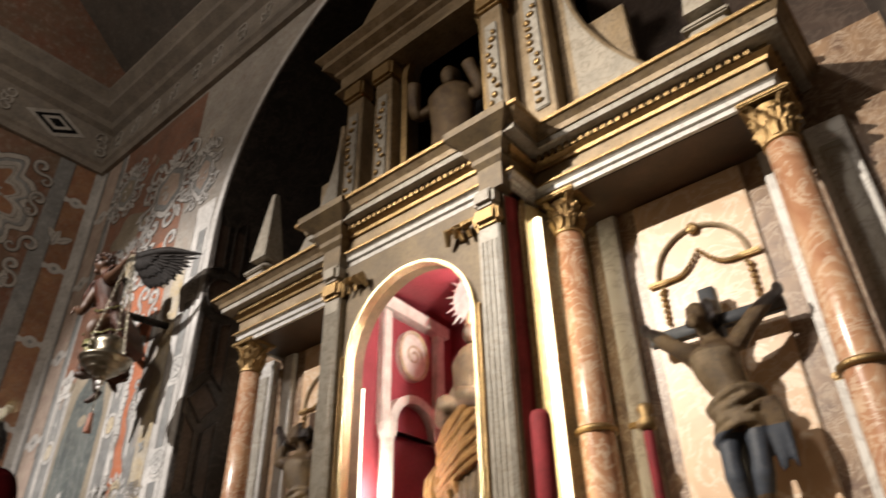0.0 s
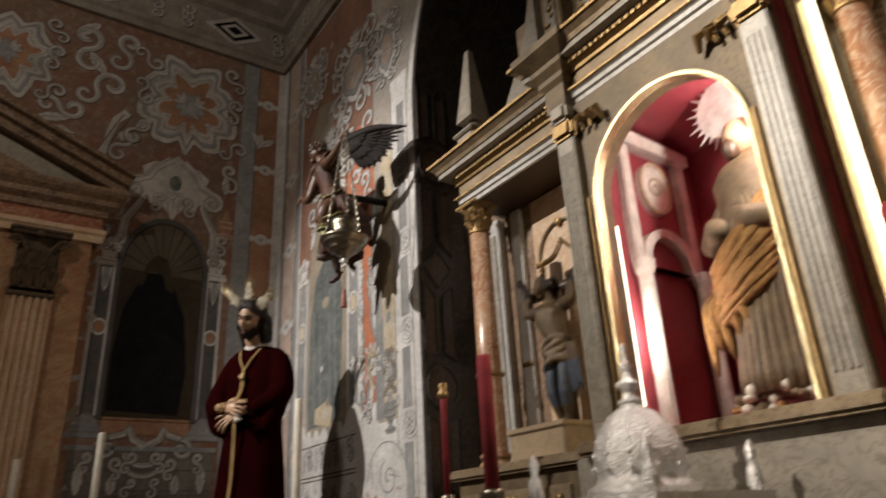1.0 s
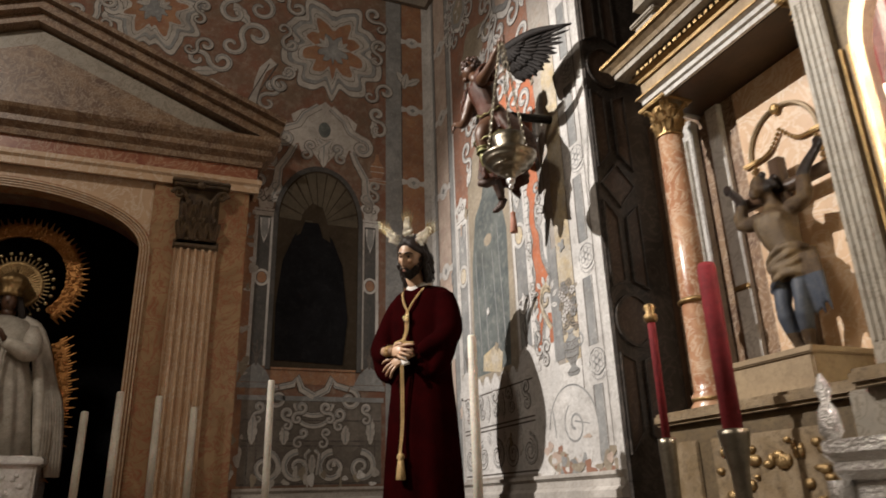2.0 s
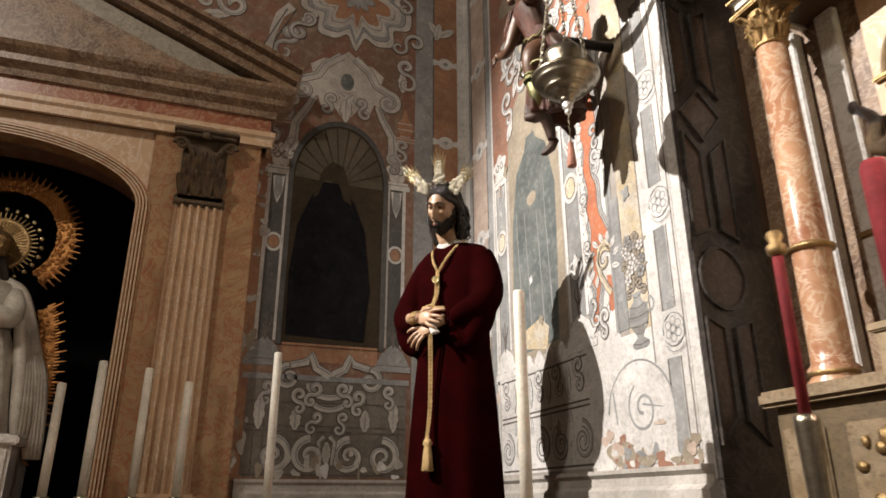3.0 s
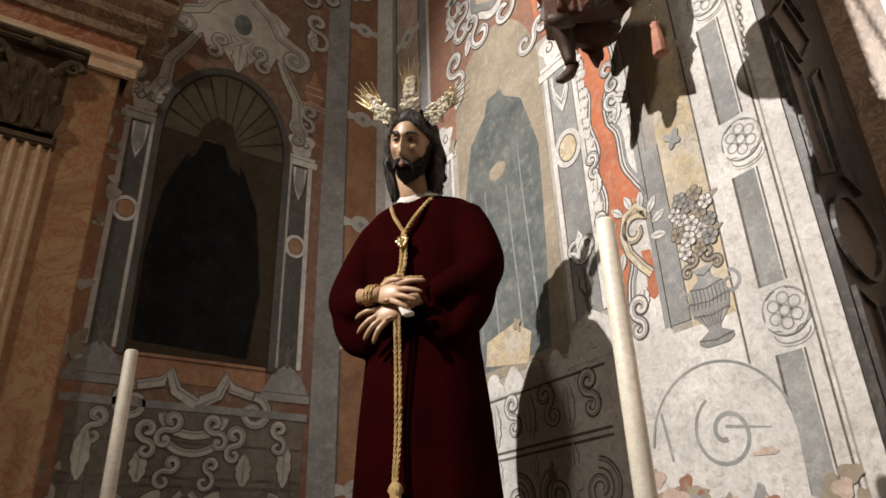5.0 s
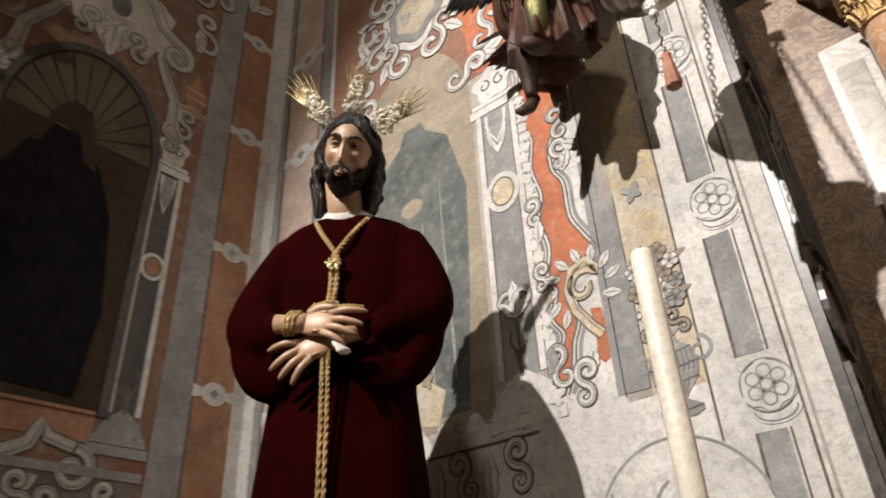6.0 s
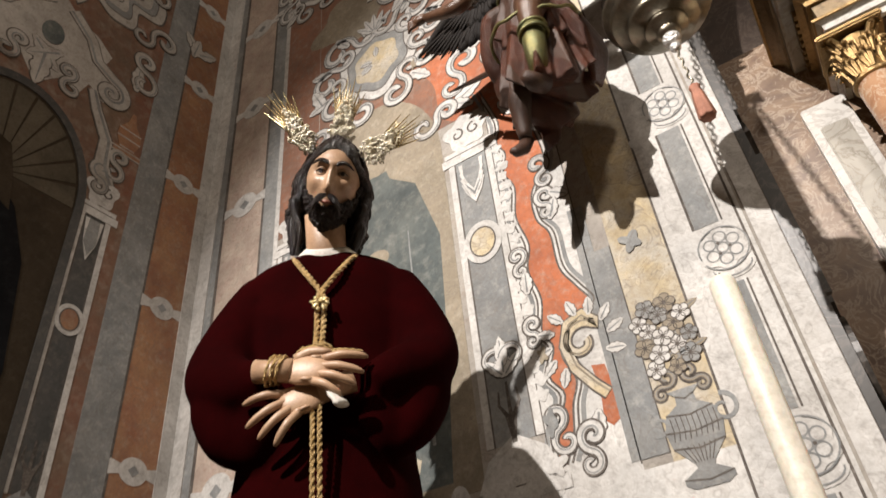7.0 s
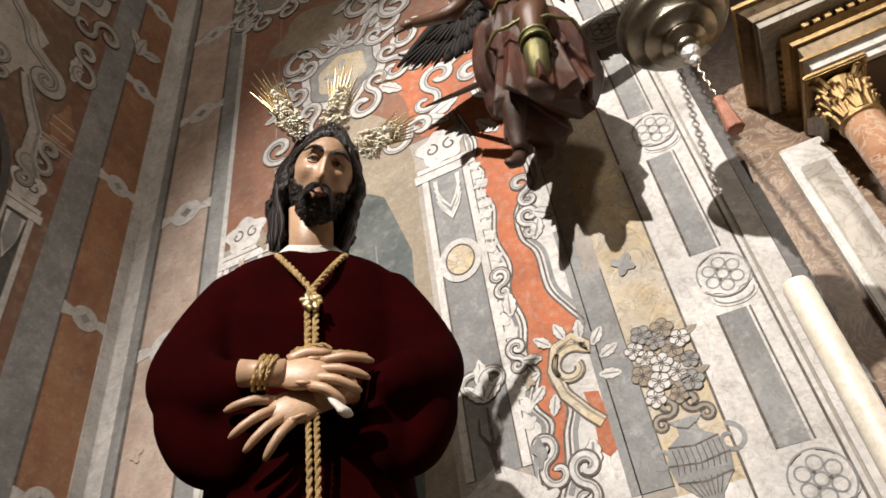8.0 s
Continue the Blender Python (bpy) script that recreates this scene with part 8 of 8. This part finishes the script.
        for k in range(4):
            s = -1 if hand[0] < -5 else 1
            tube(bm, [(hand[0] + s * 0.02, hand[1], hand[2] + 0.014 - 0.01 * k), (hand[0] + s * 0.05, hand[1] - 0.008, hand[2] + 0.012 - 0.014 * k), (hand[0] + s * 0.062, hand[1], hand[2] - 0.014 * k)], [0.008, 0.0075, 0.004], 7, FLESH)
    for s, p in ((-1, (-5.16, 1.99, 4.3)), (1, (-4.96, 1.98, 4.32))):
        for k in range(4):
            t = 0.02 * k
            tube(bm, [(p[0] + s * t + 0.058 * math.cos(q) * 0.3, p[1] + 0.058 * math.sin(q), p[2] - 0.02 * k * (s < 0) + 0.058 * math.cos(q)) for q in [2 * math.pi * j / 16 for j in range(17)]], 0.013, 7, RED)
    # legs: one bent with the knee thrust forward in a gilt boot, one trailing
    tube(bm, curve([(-5.0, 2.06, 4.0), (-4.98, 1.98, 3.93), (-4.99, 1.965, 3.85), (-5.01, 2.0, 3.72), (-5.03, 2.04, 3.6)], 4), [0.07, 0.07, 0.068, 0.066, 0.062, 0.058, 0.054, 0.05, 0.046, 0.042, 0.039, 0.036, 0.034, 0.031, 0.029, 0.027, 0.025], 16, FLESH)
    tube(bm, [(-4.998, 1.975, 3.81), (-5.015, 2.005, 3.7), (-5.03, 2.035, 3.61)], [0.046, 0.039, 0.031], 16, GILT)
    for z in (3.8, 3.77):
        tube(bm, [(-5.0 + 0.049 * math.cos(t), 1.982 + 0.049 * math.sin(t), z) for t in [2 * math.pi * k / 20 for k in range(21)]], 0.007, 6, GILT)
    tube(bm, [(-5.03, 2.05, 3.6), (-5.045, 2.0, 3.575), (-5.06, 1.95, 3.57)], [0.036, 0.034, 0.018], 12, BROWN)
    tube(bm, curve([(-5.07, 2.1, 3.85), (-5.14, 2.12, 3.72), (-5.17, 2.16, 3.62), (-5.18, 2.18, 3.54)], 4), [0.06, 0.058, 0.056, 0.053, 0.05, 0.047, 0.044, 0.04, 0.036, 0.032, 0.03, 0.026, 0.024], 12, BROWN)
    tube(bm, [(-5.18, 2.2, 3.55), (-5.195, 2.18, 3.5), (-5.215, 2.15, 3.47), (-5.225, 2.13, 3.465)], [0.024, 0.026, 0.02, 0.01], 10, BROWN)
    # scabbard
    tube(bm, curve([(-5.08, 2.12, 3.9), (-5.3, 2.27, 4.08), (-5.57, 2.42, 4.29)], 4), [0.016, 0.016, 0.015, 0.014, 0.013, 0.012, 0.01, 0.008, 0.004], 8, BROWN)
    # wings: rows of feathers from the shoulders
    for s, root, tip, sweep in ((1, (-4.95, 2.12, 4.54), (-4.42, 2.36, 4.47), 66), (-1, (-5.13, 2.14, 4.42), (-5.6, 2.22, 4.36), 60)):
        r0, d0 = Vector(root), Vector(tip) - Vector(root)
        tube(bm, curve([r0, r0 + d0 * 0.5 + Vector((0, -0.01, 0.045)), r0 + d0], 4), [0.04, 0.042, 0.04, 0.036, 0.032, 0.026, 0.02, 0.014, 0.006], 8, WING)
        for row, (count, reach) in enumerate(((17, 1.0), (13, 0.7), (10, 0.45))):
            for k in range(count):
                f = k / (count - 1)
                d = (Matrix.Rotation(radians(s * sweep * f), 3, "Y") @ d0) * reach * (1 - 0.52 * f) * (0.94 + 0.06 * (k % 2))
                p = r0 + d0 * 0.3 * (1 - f) + Vector((0, -0.014 * row + 0.004 * (k % 2), 0))
                q = r0 + d + Vector((0, -0.014 * row, 0))
                tube(bm, [p, p.lerp(q, 0.55), p.lerp(q, 0.88), q], [0.018, 0.028, 0.022, 0.004], 8, WING, 0.4)
    # iron arm into the wall
    tube(bm, [(-5.03, 2.1, 4.1), (-5.0, 2.52, 4.12)], 0.03, 8, WING)
    return solo("angel_statue", bm, [ANGELRED, ANGELBROWN, ANGELSKIN, DARKWING, GILTG], "dark polychrome carved angel fixed to the wall, holding a lamp", "statue", smooth=True)


GILTG = worn("green_gilt", (0.3, 0.26, 0.1), (0.18, 0.2, 0.1), (0.08, 0.06, 0.03), 0.35, 0.6, 20, 0.4)
build_angel()


def build_lamp():
    lampx, lampy = -4.61, 1.95
    l = thing("hanging_lamp", (lampx, lampy, 3.0), "tarnished silver sanctuary lamp hanging on chains with a tassel", "lamp")
    bm = B()
    lathe(bm, [(0.012, 0.395), (0.03, 0.4), (0.036, 0.415), (0.034, 0.425), (0.06, 0.432), (0.066, 0.442), (0.062, 0.45), (0.1, 0.46), (0.108, 0.472), (0.104, 0.48), (0.14, 0.495), (0.15, 0.51), (0.147, 0.52), (0.162, 0.53), (0.165, 0.545), (0.15, 0.552), (0.1, 0.56), (0.085, 0.6), (0.1, 0.64), (0.095, 0.68), (0.06, 0.7), (0.03, 0.71)], (0, 0, 0), 40)
    part("bowl", bm, BRASS, l, "", True)
    bm = B()
    blob(bm, (0, 0, 0.385), (0.027, 0.027, 0.027), None, 16, 10)
    blob(bm, (0, 0, 0.35), (0.016, 0.016, 0.016), None, 14, 8)
    part("finial", bm, SILVER, l, "", True)
    bm = B()
    twist(bm, [(0.004 * math.sin(k), 0, 0.34 - 0.0065 * k) for k in range(26)], 0.0035)
    part("cord", bm, BRASS, l)
    bm = B()
    lathe(bm, [(0.005, 0.19), (0.015, 0.18), (0.012, 0.165), (0.015, 0.15), (0.022, 0.065), (0.019, 0.06)], (0, 0, 0), 24, 0, 0.1, 8)
    part("tassel", bm, TASSEL, l, "faded pink silk tassel", True)
    for k in range(3):
        a = 2 * math.pi * k / 3 + 0.4
        bm = B()
        n = 34
        for j in range(n):
            f = j / (n - 1)
            p = Vector((0.13 * math.cos(a) * (1 - f * 0.9), 0.13 * math.sin(a) * (1 - f * 0.9), 0.56 + 0.78 * f))
            r = 0.013
            m = Matrix.Rotation(math.pi / 2 * (j % 2), 3, "Z")
            tube(bm, [p + m @ Vector((r * 0.7 * math.cos(t), 0, r * 1.3 * math.sin(t))) for t in [2 * math.pi * q / 8 for q in range(9)]], 0.003, 5)
        part("chain", bm, BRASS, l)
    bm = B()
    tube(bm, [(0.026 * math.cos(t) - 0.01, 0, 1.36 + 0.032 * math.sin(t)) for t in [2 * math.pi * q / 20 for q in range(21)]], 0.006, 8)
    part("ring", bm, BRASS, l, "", True)


build_lamp()


def build_virgin():
    """The crowned figure in the west altar with its ring of gilt rays."""
    x, y, z = -7.6, -1.047, 2.02
    top = 3.220
    bm = B()
    rows, seg = [], 96
    for f, wy, wx in ((0.0, 0.36, 0.26), (0.2, 0.33, 0.25), (0.45, 0.28, 0.22), (0.62, 0.21, 0.16), (0.72, 0.22, 0.15), (0.86, 0.23, 0.14), (0.92, 0.17, 0.1), (0.95, 0.07, 0.07)):
        row = []
        for k in range(seg):
            t = 2 * math.pi * k / seg
            r = 1 + 0.07 * max(0, 0.8 - f) * (math.sin(13 * t + 3 * f) + 0.6 * math.sin(21 * t + 1))
            row.append(bm.verts.new((x + wx * r * math.cos(t), y + wy * r * math.sin(t), z + (top - 0.06 - z) * f)))
        rows.append(row)
    skin(bm, rows, 0)
    # long mantle over the shoulders, falling on both sides past the base
    for s in (-1, 1):
        for k in range(8):
            e = 0.02 * k
            tube(bm, curve([(x - 0.02, y + s * (0.08 + e * 0.3), top - 0.12), (x + 0.02, y + s * (0.22 + e * 0.25), top - 0.24), (x + 0.02 - e, y + s * (0.3 + e * 0.5), top - 0.62), (x + 0.06 - e, y + s * (0.34 + e * 0.8), z + 0.35), (x + 0.1 - e, y + s * (0.38 + e), z - 0.02 - 0.12 * (k > 3))], 4), [0.03, 0.034, 0.038, 0.04, 0.042, 0.044, 0.045, 0.046, 0.046, 0.046, 0.046, 0.046, 0.045, 0.044, 0.04, 0.034, 0.02], 8, 2)
        # sleeve and joined wrists in front
        tube(bm, curve([(x + 0.02, y + s * 0.2, top - 0.22), (x + 0.14, y + s * 0.22, top - 0.42), (x + 0.24, y + s * 0.06, top - 0.36)], 5), [0.06, 0.065, 0.07, 0.072, 0.074, 0.075, 0.072, 0.066, 0.058, 0.05, 0.04], 14, 2)
        tube(bm, [(x + 0.23, y + s * 0.06, top - 0.35), (x + 0.27, y + s * 0.015, top - 0.27)], [0.025, 0.014], 10, 1)
    tube(bm, curve([(x + 0.2, y + 0.05, top - 0.4), (x + 0.27, y + 0.06, z + 0.55), (x + 0.28, y + 0.1, z + 0.3)], 6), 0.014, 8, 2)
    blob(bm, (x + 0.02, y, top), (0.062, 0.056, 0.08), None, 18, 12, 1)
    blob(bm, (x + 0.085, y, top - 0.008), (0.012, 0.009, 0.016), None, 8, 6, 1)
    blob(bm, (x - 0.02, y, top + 0.01), (0.075, 0.075, 0.085), None, 18, 12, 3)
    for s in (-1, 1):
        tube(bm, curve([(x, y + s * 0.05, top + 0.06), (x, y + s * 0.085, top - 0.03), (x, y + s * 0.11, top - 0.13)], 4), 0.03, 8, 3)
    tube(bm, [(x, y, top - 0.12), (x + 0.01, y, top - 0.05)], [0.05, 0.04], 12, 1)
    solo("veiled_statue", bm, [BROCADE, ANGELSKIN, IVORY, HAIR], "ivory and silver robed statue inside the west altar", "statue", smooth=True)
    r = tagged(new("ray_aureole"), "orange-gold double ring of spiky rays round the robed statue", "halo")
    rnd = random.Random(9)
    ry, rz = -1.047, 3.492
    for name, cz, a, b, t0, t1, n in (("upper_ring", rz, 0.353, 0.353, -0.85, math.pi + 0.85, 150), ("lower_ring", rz - 1.05, 0.393, 0.82, math.pi - 0.62, 2 * math.pi + 0.62, 170)):
        bm = B()
        w = 0.178 * 0.55
        arc = [t0 + (t1 - t0) * k / 60 for k in range(61)]
        prism(bm, [(ry + (a + w) * math.cos(t), cz + (b + w) * math.sin(t)) for t in arc] + [(ry + a * math.cos(t), cz + b * math.sin(t)) for t in arc[::-1]], "yz", x - 0.18, x - 0.15)
        ring = part(name, bm, COPPER, r)
        bm = B()
        for k in range(n):
            t = t0 + (t1 - t0) * k / (n - 1)
            l = w * (1.75 if k % 3 == 0 else 1.3) * rnd.uniform(0.92, 1.08)
            tube(bm, [(x - 0.165, ry + (a + w * 0.8) * math.cos(t), cz + (b + w * 0.8) * math.sin(t)), (x - 0.165, ry + (a + l) * math.cos(t + 0.01), cz + (b + l) * math.sin(t + 0.01))], [0.016, 0.003], 5)
        for k in range(n * 2):
            t, q = rnd.uniform(t0, t1), rnd.uniform(0.02, 0.95) * w
            blob(bm, (x - 0.148, ry + (a + q) * math.cos(t), cz + (b + q) * math.sin(t)), (0.01, rnd.uniform(0.01, 0.022), rnd.uniform(0.01, 0.022)), None, 6, 5)
        sp = part("spike_fan", bm, COPPER, ring)
        sp["kind"] = "stuff"
    # beaded halo behind the crown
    hz = top + 0.17
    bm = B()
    lathe(bm, [(0.17, 0.0), (0.19, 0.012), (0.21, 0.0), (0.19, -0.012)], (0, 0, 0), 48)
    bm.transform(pose(x - 0.08, y, hz, 0, 90, 0))
    halo = part("head_halo", bm, GOLD, r, "round gilt halo with a ring of beads", True)
    for k in range(44):
        t = 2 * math.pi * k / 44
        bm = B()
        tube(bm, [(x - 0.08, y + 0.09 * math.cos(t), hz + 0.09 * math.sin(t)), (x - 0.08, y + 0.25 * math.cos(t), hz + 0.25 * math.sin(t))], [0.008, 0.005], 5)
        part("ray", bm, GOLD, halo)
    for k in range(24):
        t = 2 * math.pi * k / 24
        bm = B()
        blob(bm, (x - 0.08, y + 0.275 * math.cos(t), hz + 0.275 * math.sin(t)), (0.018, 0.018, 0.018), None, 8, 6)
        part("bead", bm, PALEGOLD, halo, "", True)
    bm = B()
    lathe(bm, [(0.085, 0.05), (0.09, 0.08), (0.08, 0.09), (0.11, 0.15), (0.12, 0.17), (0.1, 0.2), (0.06, 0.235), (0.02, 0.25), (0.02, 0.28), (0.008, 0.29)], (x, y, top), 30, 0, 0.07, 10)
    part("crown", bm, GOLD, r, "tall gilt crown", True)
    bm = B()
    box(bm, x - 0.3, x + 0.3, y - 0.42, y + 0.42, 1.3, 2.02, 0.02)
    box(bm, x - 0.33, x + 0.33, y - 0.46, y + 0.46, 1.95, 2.01, 0.012)
    for k in range(120):
        u, v = rnd.uniform(-0.38, 0.38), rnd.uniform(1.4, 1.9)
        blob(bm, (x + 0.3, y + u, v), (0.014, rnd.uniform(0.012, 0.03), rnd.uniform(0.012, 0.03)), None, 7, 5)
    solo("statue_plinth", bm, SILVER, "embossed silver base under the robed statue", "plinth")


BROCADE = worn("silver_brocade", (0.62, 0.58, 0.5), (0.48, 0.43, 0.35), (0.75, 0.72, 0.66), 0.36, 0.35, 18, 0.9, 0.8)
COPPER = worn("copper_gilt", (0.5, 0.22, 0.07), (0.6, 0.3, 0.1), (0.2, 0.08, 0.03), 0.35, 0.85, 20, 0.4)
build_virgin()
